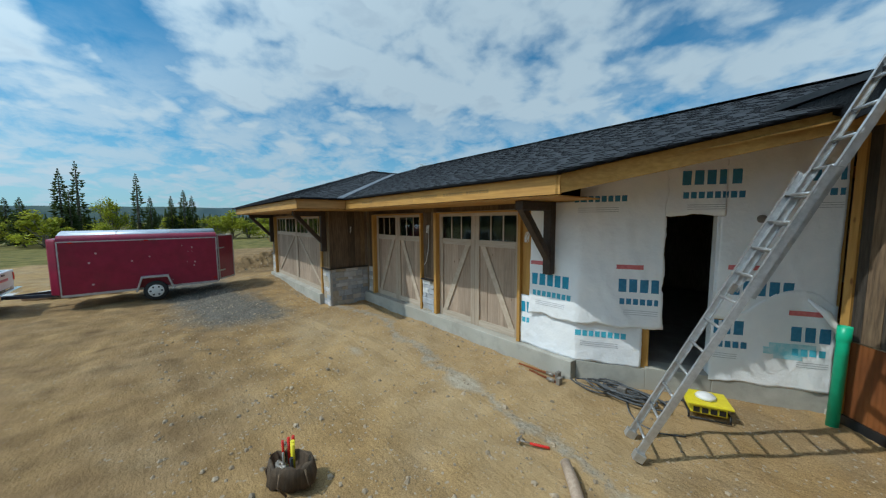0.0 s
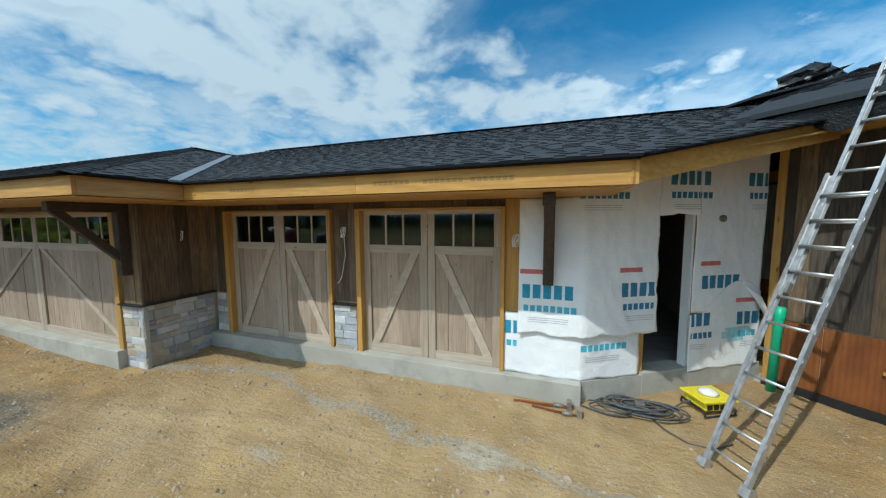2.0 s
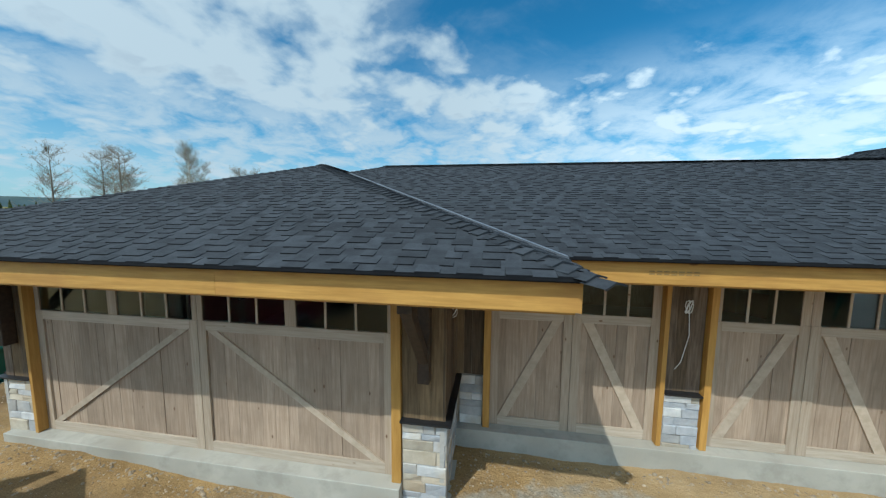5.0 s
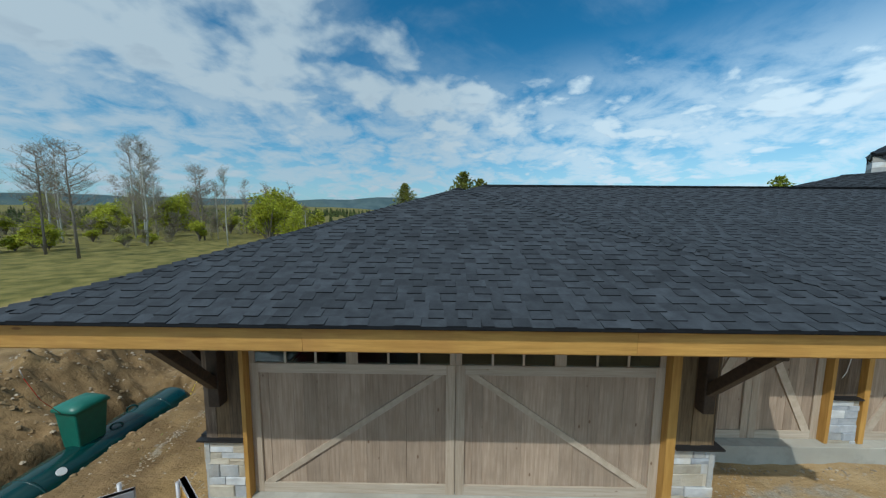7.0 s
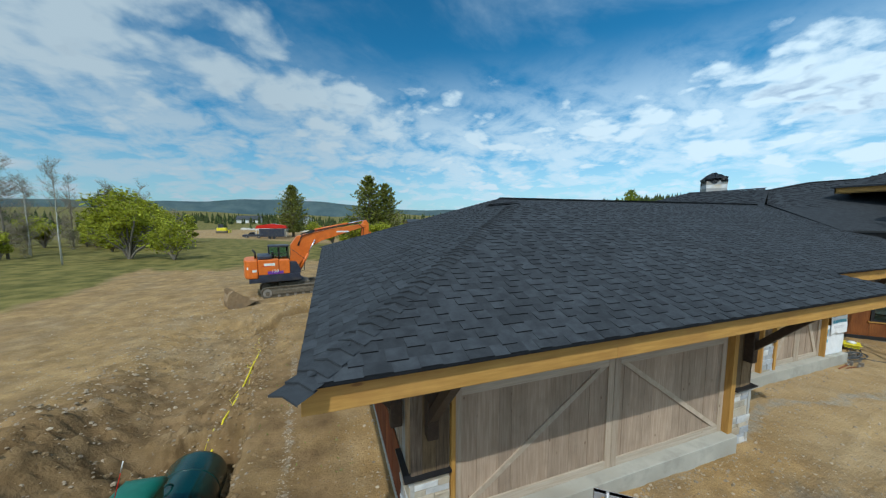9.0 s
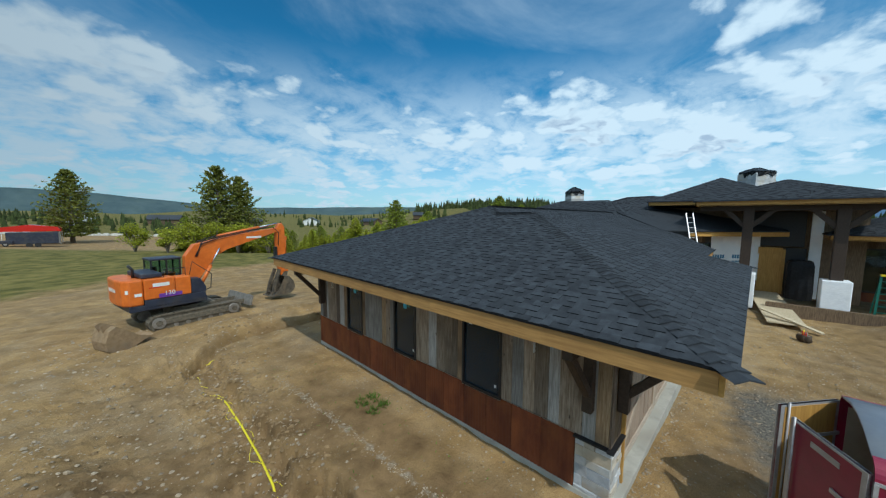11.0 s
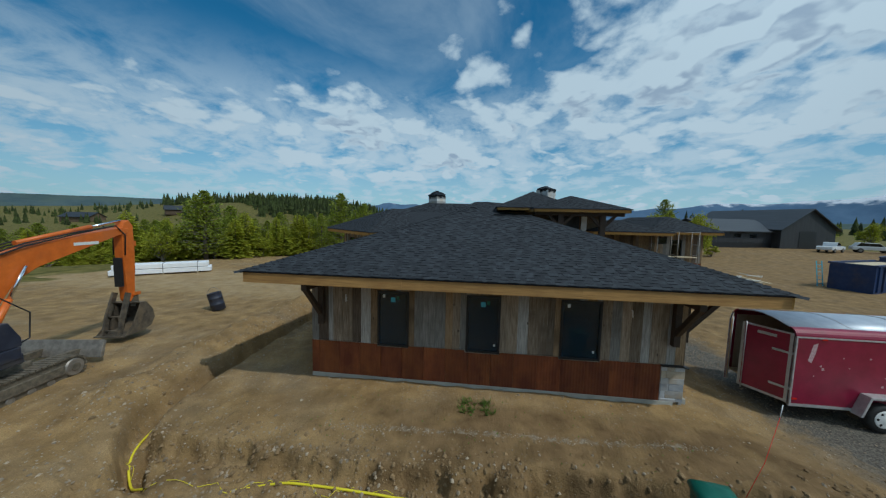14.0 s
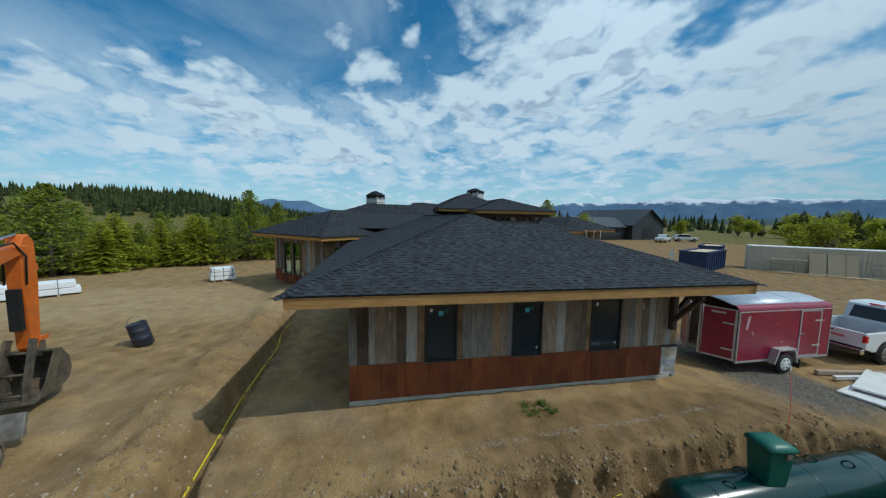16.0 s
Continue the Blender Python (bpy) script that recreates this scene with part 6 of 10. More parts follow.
def clad_wall(name, m, length, z0, z1, zr, label, wins=(), seed=1, wood="barn"):
    """A wall along x facing -y: rusted panels below zr, boards above, windows (u0, u1, za, zb)."""
    root = thing(name, label, "wall", m, kind="structure")
    mb = MB()
    us = [0] + [v for w in wins for v in w[:2]] + [length]
    for i in range(0, len(us), 2):
        mb.box(us[i], us[i + 1], 0.02, 0.18, z0, z1)
    for u0, u1, za, zb in wins:
        mb.box(u0, u1, 0.02, 0.18, z0, za).box(u0, u1, 0.02, 0.18, zb, z1)
    part("core", mb, M["interior"], root)
    boards(root, M[wood], 0, length, 0.018, zr, z1, "x", 0.18, 0.34, seed, -1, 0.03, "board", wins)
    a = 0
    while a < length - 0.05:
        b = min(a + 0.9, length)
        za = min([w[2] for w in wins if w[0] < b and w[1] > a and w[2] < zr] + [zr])
        part("rust_panel", MB().box(a + .004, b - .004, -0.004, 0.018, z0, za), M["rust"], root)
        a = b
    for u0, u1, za, zb in wins:
        fr = MB().box(u0, u0 + .07, -.03, .05, za, zb).box(u1 - .07, u1, -.03, .05, za, zb).box(u0 + .07, u1 - .07, -.03, .05, za, za + .07).box(u0 + .07, u1 - .07, -.03, .05, zb - .07, zb)
        wn = part("window", fr, M["black"], root, "black-framed window")
        part("pane", MB().box(u0 + .07, u1 - .07, 0.01, 0.02, za + .07, zb - .07), M["glass"], wn)
    return root


# north wing: its two faces towards the yard
clad_wall("wall_wing_north", CW @ Matrix.Translation((1.15, -1.15, 0)) @ pose(0, 0, 0, 0, 0, -90), 9.5, 0.3, 3.6, 1.2, "weathered boards over rusted panels on the north wing", ((0.8, 1.4, 1.2, 3.0),), 61)
clad_wall("wall_wing_north_side", CW @ Matrix.Translation((7.1, -1.15, 0)) @ pose(0, 0, 0, 0, 0, 180), 5.95, 0.3, 3.6, 1.2, "weathered boards over rusted panels with tall windows on the north wing", ((1.3, 2.2, 0.9, 3.2), (2.4, 3.3, 0.9, 3.2)), 62)
# far wing
clad_wall("wall_wing_east", Matrix.Translation((8.9, -5.3, 0)) @ pose(0, 0, 0, 0, 0, -90), 4.0, 0.5, 4.0, 1.35, "weathered boards over rusted panels on the far wing", ((1.3, 2.3, 1.35, 3.4), (0.3, 1.0, 3.0, 3.6)), 63)
clad_wall("wall_wing_east_front", Matrix.Translation((8.9, -9.3, 0)), 12.0, 0.5, 4.0, 1.35, "dark boards over rusted panels along the far wing", (), 64)
clad_wall("wall_link", Matrix.Translation((9.2, 1.5, 0)) @ pose(0, 0, 0, 0, 0, -90), 6.8, 0.4, 3.9, 1.35, "dark brown boards with black windows beside the entry", ((1.2, 3.4, 0.9, 3.3),), 65, "brown")

solid("wall_link_inside", MB().box(10.6, 10.7, -5.6, 1.8, 0.2, 4.0), M["brown"], "dark inner wall seen through the link windows", "wall", "structure")
# entry under the porch
entry = thing("wall_entry", "wrapped entry wall with a boarded doorway and tall dark glazing", "wall", kind="structure")
part("wrapped_panel", MB().box(8.0, 8.2, 4.2, 8.4, 0.4, 3.9), M["wrap"], entry, "white house wrap")
part("glazing", MB().box(8.0, 8.1, 1.6, 4.0, 3.3, 5.3), M["black"], entry, "tall dark glazed panel")
part("side_glazing", MB().box(8.0, 8.1, 1.5, 2.3, 0.9, 3.2), M["black"], entry)
part("plywood_door", MB().box(7.95, 8.1, 2.4, 3.9, 0.5, 2.8), M["fir_up"], entry, "raw plywood sheet closing the doorway")
part("door_frame", MB().box(7.9, 8.0, 2.3, 2.42, 0.5, 3.1).box(7.9, 8.0, 3.88, 4.0, 0.5, 3.1).box(7.9, 8.0, 2.42, 3.88, 2.8, 3.2), M["fir_up"], entry)
part("wrapped_strip", MB().box(8.0, 8.2, 0.95, 1.4, 0.4, 5.3), M["wrap"], entry)
part("dark_back", MB().box(8.2, 8.4, -0.6, 8.4, 0.3, 5.6), M["brown"], entry)
for y in (3.95, 0.7):
    pt = thing("porch_post", "heavy dark timber porch post with knee braces", "post")
    pt.location = (4.9, y, 0)
    part("shaft", MB().box(-0.21, 0.21, -0.21, 0.21, 0.5, 5.55), M["timber"], pt, "", 0.02)
    part("base_wrap", MB().box(-0.48, 0.48, -0.48, 0.48, 0.1, 1.95), M["wrap"], pt, "square base wrapped in white plastic", 0.04)
    for s in (-1, 1):
        part("knee", MB().beam((0, s * 0.17, 4.5), (0, s * 1.1, 5.5), 0.2, 0.22), M["timber"], pt)
solid("porch_beam", MB().box(4.7, 5.1, -0.9, 6.0, 5.3, 5.56), M["timber"], "heavy dark timber beam under the porch roof", "beam")
solid("ramp", MB().beam((7.7, 3.1, 0.55), (1.5, 2.35, 0.20), 1.25, 0.06), M["lumber"], "plank ramp leading to the boarded doorway", "ramp")
mb = MB()
rb = random.Random(77)
k = 22
rings = ((0.98, 0.42), (1.0, 0.9), (0.96, 1.6), (0.98, 2.3), (0.85, 2.55), (0.3, 2.6))
for s_, z in rings:
    for j in range(k):
        t = 2 * math.pi * j / k
        q = (abs(math.cos(t)) ** 5 + abs(math.sin(t)) ** 5) ** 0.2
        r = s_ / q * rb.uniform(0.93, 1.04)
        mb.add([(7.35 + 0.42 * r * math.cos(t), 1.72 + 0.55 * r * math.sin(t), z + rb.uniform(-.03, .03))], [])
n = len(rings)
solid("wrapped_pallet", MB().add(mb.v, [(i * k + j, i * k + (j + 1) % k, (i + 1) * k + (j + 1) % k, (i + 1) * k + j) for i in range(n - 1) for j in range(k)] + [tuple((n - 1) * k + j for j in range(k))]), M["tarp"], "tall pallet load wrapped in dark plastic beside the boarded doorway", "pallet")
sd = thing("stepladder", "green fibreglass stepladder with a yellow top by the entry", "stepladder")
sd.location = (5.6, -0.9, 0.35)
for s in (-1, 1):
    part("rail", MB().beam((-0.25, s * 0.28, 0), (0, s * 0.18, 1.9), 0.05, 0.08), M["dome"], sd)
    part("rear_rail", MB().beam((0.55, s * 0.28, 0), (0.06, s * 0.18, 1.85), 0.04, 0.05), M["dome"], sd)
for i in range(6):
    t = (i + 0.7) / 6.6
    part("tread", MB().box(-0.25 + .25 * t - .04, -0.25 + .25 * t + .04, -0.27 + .1 * t, 0.27 - .1 * t, 1.9 * t - .015, 1.9 * t + .015), M["dome"], sd)
part("top_cap", MB().box(-0.08, 0.12, -0.2, 0.2, 1.88, 1.96), M["yellow"], sd, "yellow top cap")
# scaffold before the far wing
sc = thing("scaffold", "steel tube scaffold with plank decks by the far wing", "scaffold")
sc.location = (7.6, -7.6, 0.4)
for i in range(3):
    for s in (0, 1.0):
        part("upright", MB().tube([(s - 1.0, i * 1.6, 0), (s - 1.0, i * 1.6, 3.8)], 0.03, 6), M["steel"], sc)
    for z in (0.9, 1.8, 2.7, 3.75):
        part("ledger", MB().tube([(-1, i * 1.6, z), (0, i * 1.6, z)], 0.025, 6), M["steel"], sc)
for i in range(2):
    part("brace_tube", MB().tube([(-1, i * 1.6, 0.3), (-1, i * 1.6 + 1.6, 1.8)], 0.02, 6), M["steel"], sc)
    part("guard_tube", MB().tube([(-1, i * 1.6, 3.75), (-1, i * 1.6 + 1.6, 3.75)], 0.025, 6), M["steel"], sc)
    part("plank", MB().box(-0.9, -0.1, i * 1.6 - .1, i * 1.6 + 1.7, 1.62, 1.67), M["lumber"], sc)


# ---------- cargo trailer ----------
def wheel(root, x, y, r, w, rim="white_paint", name="wheel"):
    """A wheel with its axle along x."""
    m = Matrix.Translation((x, y, r)) @ pose(0, 0, 0, 0, 90, 0)
    t = part(name, MB().turned([(r * 0.62, -w / 2), (r * 0.92, -w / 2), (r, -w * 0.3), (r, w * 0.3), (r * 0.92, w / 2), (r * 0.62, w / 2)], 28, m), M["rubber"], root, "black tyre")
    prof = [(0.03, 0.60), (0.2 * r, 0.60), (0.3 * r, 0.55), (0.45 * r, 0.52), (0.58 * r, 0.55), (0.64 * r, 0.505)]
    mb = MB().turned([(a, -b * w) for a, b in prof] + [(a, b * w) for a, b in reversed(prof)], 24, m)
    part("rim", mb, M[rim], t, "spoked rim")
    for k in range(6):
        a = k * math.pi / 3
        for s in (-1, 1):
            cy_, cz_ = y + r * 0.44 * math.cos(a), r + r * 0.44 * math.sin(a)
            part("spoke_hole", MB().tube([(x + s * w * 0.50, cy_, cz_), (x + s * w * 0.545, cy_, cz_)], r * 0.095, 8), M["rubber"], t)
    return t


def build_trailer():
    g = 0.03
    root = thing("cargo_trailer", "dark red enclosed cargo trailer with both rear doors open", "trailer", Matrix.Translation((-12.95, 0.55, g)))
    W, y0, y1, z0, z1 = 1.0, -2.05, 2.0, 0.44, 2.12
    # shell: floor, sides, front, and a roof rounded at the edges
    prof = [(-W, z0), (-W, z1)]
    for k in range(1, 7):
        a = math.pi / 2 * k / 6
        prof.append((-W + 0.20 * (1 - math.cos(a)), z1 + 0.20 * math.sin(a)))
    prof += [(-0.35, z1 + 0.30), (0.0, z1 + 0.33), (0.35, z1 + 0.30)] + [(-x, z) for x, z in prof[:1:-1]] + [(W, z1), (W, z0)]
    n = len(prof)
    vs, fs = [], []
    for yy in (y0, y1):
        vs += [(x, yy, z) for x, z in prof]
    roof_f = [(i, i + 1, n + i + 1, n + i) for i in range(7, n - 8)]
    side_f = [(i, i + 1, n + i + 1, n + i) for i in list(range(0, 7)) + list(range(n - 8, n - 1))]
    sh = part("side_skin", MB().add(vs, side_f), M["red_paint"], root)
    rf = part("roof_skin", MB().add(vs, roof_f, True), M["alu_roof"], root, "pale grey metal roof")
    for o in (sh, rf):
        md = o.modifiers.new("thick", "SOLIDIFY")
        md.thickness = 0.03
    part("nose", MB().add([(x, y0 + 0.01, z) for x, z in prof], [tuple(range(n))]), M["red_paint"], root)
    nose = MB()
    nose.prism([(-W, y0), (W, y0), (0.72, y0 - 0.25), (-0.72, y0 - 0.25)], "z", z0, z1 + 0.1)
    part("nose_cap", nose, M["red_paint"], root, "", 0.06)
    part("floor_deck", MB().box(-W + .03, W - .03, y0, y1, z0 - 0.02, z0 + 0.03), M["lumber"], root)
    part("frame", MB().box(-W - .006, -W + .05, y0, y1, z0 - 0.05, z0 + 0.02).box(W - .05, W + .006, y0, y1, z0 - 0.05, z0 + 0.02), M["trim"], root, "pale metal edge trim")
    for s in (-1, 1):
        part("top_trim", MB().box(s * W - .012, s * W + .012, y0, y1, z1 - 0.015, z1 + 0.02), M["trim"], root)
        part("corner_trim", MB().box(s * W - .02, s * W + .02, y1 - 0.03, y1 + .004, z0, z1), M["trim"], root)
        part("front_trim", MB().box(s * W - .014, s * W + .014, y0, y0 + 0.03, z0, z1), M["trim"], root)
        # fender
        f = [(y_ + 0.16, z_) for y_, z_ in ((-0.52, 0.36), (-0.36, 0.86), (0.36, 0.86), (0.52, 0.36), (0.46, 0.36), (0.32, 0.80), (-0.32, 0.80), (-0.46, 0.36))]
        xs_ = sorted((s * W, s * (W + 0.24)))
        part("fender", MB().prism(f, "x", *xs_), M["trim"], root, "pale metal wheel fender", 0.01)
        wheel(root, s * (W + 0.11), 0.16, 0.335, 0.2)
        for yy, zz in ((y0 + 0.3, z1 - 0.03), (0.0, z1 - 0.02), (y1 - 0.6, z1 - 0.03), (y1 - 0.1, z0 + 0.14)):
            part("marker_light", MB().box(s * W - .02, s * W + .02, yy - .05, yy + .05, zz - .02, zz + .02), M["red_lamp"], root, "small red marker light")
    for yy in (-0.75, 0.65):
        part("roof_seam", MB().tube([(x, yy, z + 0.004) for x, z in prof[7:n - 7]], 0.010, 5), M["trim"], root)
    # patched and scraped spots on the sides
    rr = random.Random(4)
    for s in (-1, 1):
        for k in range(13):
            yy, zz = rr.uniform(y0 + 0.3, y1 - 0.4), rr.uniform(z0 + 0.2, z1 - 0.2)
            a = rr.uniform(0.012, 0.035)
            xx = s * (W + 0.002)
            pts = [(xx, yy + a * (0.7 + .5 * rr.random()) * math.cos(t), zz + a * (0.7 + .5 * rr.random()) * math.sin(t)) for t in (0, .9, 1.8, 2.7, 3.6, 4.5, 5.4)]
            part("patch", MB().add(pts, [tuple(range(7)) if s > 0 else tuple(reversed(range(7)))]), M["scuff"], root)
    part("scrape", MB().add([(-W - .002, 1.62, 1.5), (-W - .002, 1.70, 1.55), (-W - .002, 1.62, 1.95), (-W - .002, 1.52, 2.0), (-W - .002, 1.55, 1.75)], [(4, 3, 2, 1, 0)]), M["scuff"], root, "long scraped patch")
    # side door
    d = part("side_door", MB().box(-W - .014, -W, -1.52, -0.68, z0 + 0.07, z1 - 0.07), M["red_paint"], root)
    for b in ((-1.57, -1.52, z0 + .03, z1 - .03), (-0.68, -0.63, z0 + .03, z1 - .03), (-1.52, -0.68, z1 - .07, z1 - .03), (-1.52, -0.68, z0 + .03, z0 + .07)):
        part("door_trim", MB().box(-W - .02, -W, *b), M["trim"], d)
    for zz in (z0 + 0.4, z1 - 0.4):
        part("strap_hinge", MB().box(-W - .035, -W - .015, -1.60, -1.25, zz - .025, zz + .025), M["trim"], d)
    part("latch", MB().box(-W - .05, -W - .015, -0.80, -0.62, 1.25, 1.29), M["steel"], d)
    # rear doors
    for hx, ang, plyin in ((-0.97, 106, False), (0.97, 38, True)):
        s = -1 if hx < 0 else 1
        piv = Matrix.Translation((hx, y1 + 0.02, 0)) @ pose(0, 0, 0, 0, 0, -s * 0)
        # leaf built along +x from its hinge, then swung outwards
        rot = pose(0, 0, 0, 0, 0, (ang - 76) if hx < 0 else (180 - ang))
        leaf = MB().box(0, 1.00, -0.018, 0.018, z0 + 0.02, z1 + 0.07, piv @ rot)
        lf = part("rear_door", leaf, M["red_paint"], root, "open red rear door leaf")
        for b in ((0, .06, z0 + .02, z1 + .07), (.94, 1.00, z0 + .02, z1 + .07), (.06, .94, z0 + .02, z0 + .08), (.06, .94, z1 + .04, z1 + .07)):
            part("door_trim", MB().box(b[0], b[1], -.024, .024, b[2], b[3], piv @ rot), M["trim"], lf)
        for zz in (z0 + 0.38, z1 - 0.42):
            part("strap_hinge", MB().box(-0.06, 0.36, 0.024, 0.04, zz - .025, zz + .025, piv @ rot).box(-0.06, 0.36, -0.04, -0.024, zz - .025, zz + .025, piv @ rot), M["trim"], lf)
        part("lock_rod", MB().tube([piv @ rot @ Vector((0.90, 0.05, z0 - .02)), piv @ rot @ Vector((0.90, 0.05, z1 + .12))], 0.014, 8), M["trim"], lf)
        if not plyin:
            part("badge_plate", MB().box(0.30, 0.68, 0.018, 0.024, z1 - 0.12, z1 - 0.05, piv @ rot), M["trim"], lf)
        else:
            part("ply_lining", MB().box(0.06, 0.94, 0.018, 0.03, z0 + .08, z1 + .04, piv @ rot), M["fir_up"], lf, "bare plywood lining")
    part("tongue", MB().beam((-0.5, y0 - 0.1, z0 - 0.02), (0, y0 - 1.35, z0 - 0.02), 0.07, 0.1).beam((0.5, y0 - 0.1, z0 - 0.02), (0, y0 - 1.35, z0 - 0.02), 0.07, 0.1), M["navy"], root)
    part("mud_flap", MB().box(-W - .2, -W + .02, -0.50, -0.49, 0.12, 0.42), M["rubber"], root)
    for s in (-1, 1):
        for yy in (-1.2, 0.1, 1.3):
            part("wall_lining", MB().box(s * (W - .05), s * (W - .035), yy - .62, yy + .62, z0 + .05, z1), M["interior"], root)
    return root


M["alu_roof"] = material("pale_metal_roof", (0.42, 0.47, 0.54), (0.52, 0.57, 0.63), 3, rough=0.45, metal=0.35, bump=0.1, depth=0.01, c3=(0.36, 0.38, 0.4))
M["trim"] = material("dull_metal_trim", (0.42, 0.40, 0.40), (0.54, 0.52, 0.52), 8, rough=0.5, metal=0.4, bump=0.05)
M["scuff"] = material("pale_scuff", (0.45, 0.24, 0.26), (0.60, 0.45, 0.46), 25, rough=0.8, bump=0)
M["red_lamp"] = material("red_lens", (0.55, 0.02, 0.015), (0.6, 0.03, 0.02), 8, rough=0.2, bump=0)
build_trailer()


# ---------- pickup ----------
def build_pickup():
    root = thing("pickup_truck", "white crew-cab pickup truck hitched ahead of the trailer", "pickup", Matrix.Translation((-13.22, -5.62, 0.02)))
    # local: y forward is negative; tail at +y
    hw = 0.97
    side = [(2.75, 0.62), (2.78, 1.20), (0.62, 1.24), (0.60, 1.24), (-2.2, 1.22), (-2.75, 1.05), (-2.8, 0.55), (-2.25, 0.45), (1.2, 0.45), (2.4, 0.5)]
    for s in (-1, 1):
        xs_ = sorted((s * hw, s * (hw - 0.10)))
        part("body_side", MB().prism(side, "x", *xs_), M["car_white"], root, "", 0.03)
    part("bed_floor", MB().box(-hw + .1, hw - .1, 0.62, 2.7, 0.62, 0.70), M["black"], root)
    tg = part("tailgate", MB().box(-hw + .1, hw - .1, 2.68, 2.77, 0.66, 1.20), M["car_white"], root, "", 0.02)
    part("tailgate_letters", MB().box(-0.42, 0.42, 2.771, 2.776, 0.90, 0.98), M["ink_red"], tg, "faded red bar of lettering")
    part("handle", MB().box(-0.10, 0.10, 2.771, 2.79, 1.08, 1.13), M["black"], tg)
    part("bumper", MB().box(-hw + .02, hw - .02, 2.74, 2.92, 0.44, 0.62), M["chrome"], root, "chrome rear bumper", 0.02)
    part("bonnet", MB().prism([(-0.95, 1.20), (-2.3, 1.16), (-2.78, 1.02), (-2.8, 0.5), (-0.95, 0.5)], "x", -hw + .1, hw - .1), M["car_white"], root, "", 0.03)
    part("bed_front", MB().box(-hw + .1, hw - .1, 0.60, 0.66, 0.6, 1.22), M["car_white"], root)
    cab = [(0.60, 1.20), (0.42, 1.86), (0.25, 1.93), (-0.75, 1.93), (-0.95, 1.88), (-1.55, 1.24)]
    part("cab", MB().prism(cab, "x", -hw + .14, hw - .14), M["car_white"], root, "", 0.03)
    part("rear_window", MB().add([(-0.66, 0.575, 1.32), (0.66, 0.575, 1.32), (0.6, 0.452, 1.80), (-0.6, 0.452, 1.80)], [(3, 2, 1, 0)]), M["dark_glass"], root, "dark rear window")
    part("windscreen", MB().add([(-0.74, -1.50, 1.31), (0.74, -1.50, 1.31), (0.66, -1.01, 1.84), (-0.66, -1.01, 1.84)], [(0, 1, 2, 3)]), M["dark_glass"], root, "windscreen")
    for s in (-1, 1):
        x = s * (hw - .134)
        for a, b in ((-1.25, -0.45), (-0.38, 0.35)):
            part("side_window", MB().add([(x, a, 1.30), (x, b, 1.30), (x, b - .05, 1.80), (x, a + (.35 if a < -1 else 0), 1.80)], [(0, 1, 2, 3) if s > 0 else (3, 2, 1, 0)]), M["dark_glass"], root)
        lamp = part("tail_lamp", MB().box(*sorted((s * (hw - .10), s * (hw + .008))), 2.66, 2.785, 0.86, 1.12), M["red_lamp"], root, "red tail lamp", 0.02)
        part("mirror", MB().box(*sorted((s * hw, s * (hw + .22))), -1.2, -1.08, 1.28, 1.5), M["black"], root, "", 0.02)
        for yy in (1.72, -1.95):
            arch = [(yy + 0.50 * math.cos(t), 0.40 + 0.50 * math.sin(t)) for t in [math.pi * k / 10 for k in range(11)]]
            part("wheel_arch", MB().prism(arch, "x", *sorted((s * (hw - .12), s * (hw + .004)))), M["black"], root)
            wheel(root, s * (hw - 0.10), yy, 0.40, 0.26, "steel")
    part("underbody", MB().box(-0.8, 0.8, -2.6, 2.6, 0.35, 0.62), M["black"], root)
    part("roof_lamp", MB().box(-0.2, 0.2, 0.36, 0.44, 1.90, 1.95), M["red_lamp"], root)
    return root


M["car_white"] = material("white_car_paint", (0.70, 0.72, 0.74), (0.76, 0.78, 0.80), 2, rough=0.18, bump=0.02)
M["dark_glass"] = material("dark_car_glass", (0.012, 0.014, 0.016), (0.02, 0.022, 0.025), 3, rough=0.06, bump=0)
build_pickup()


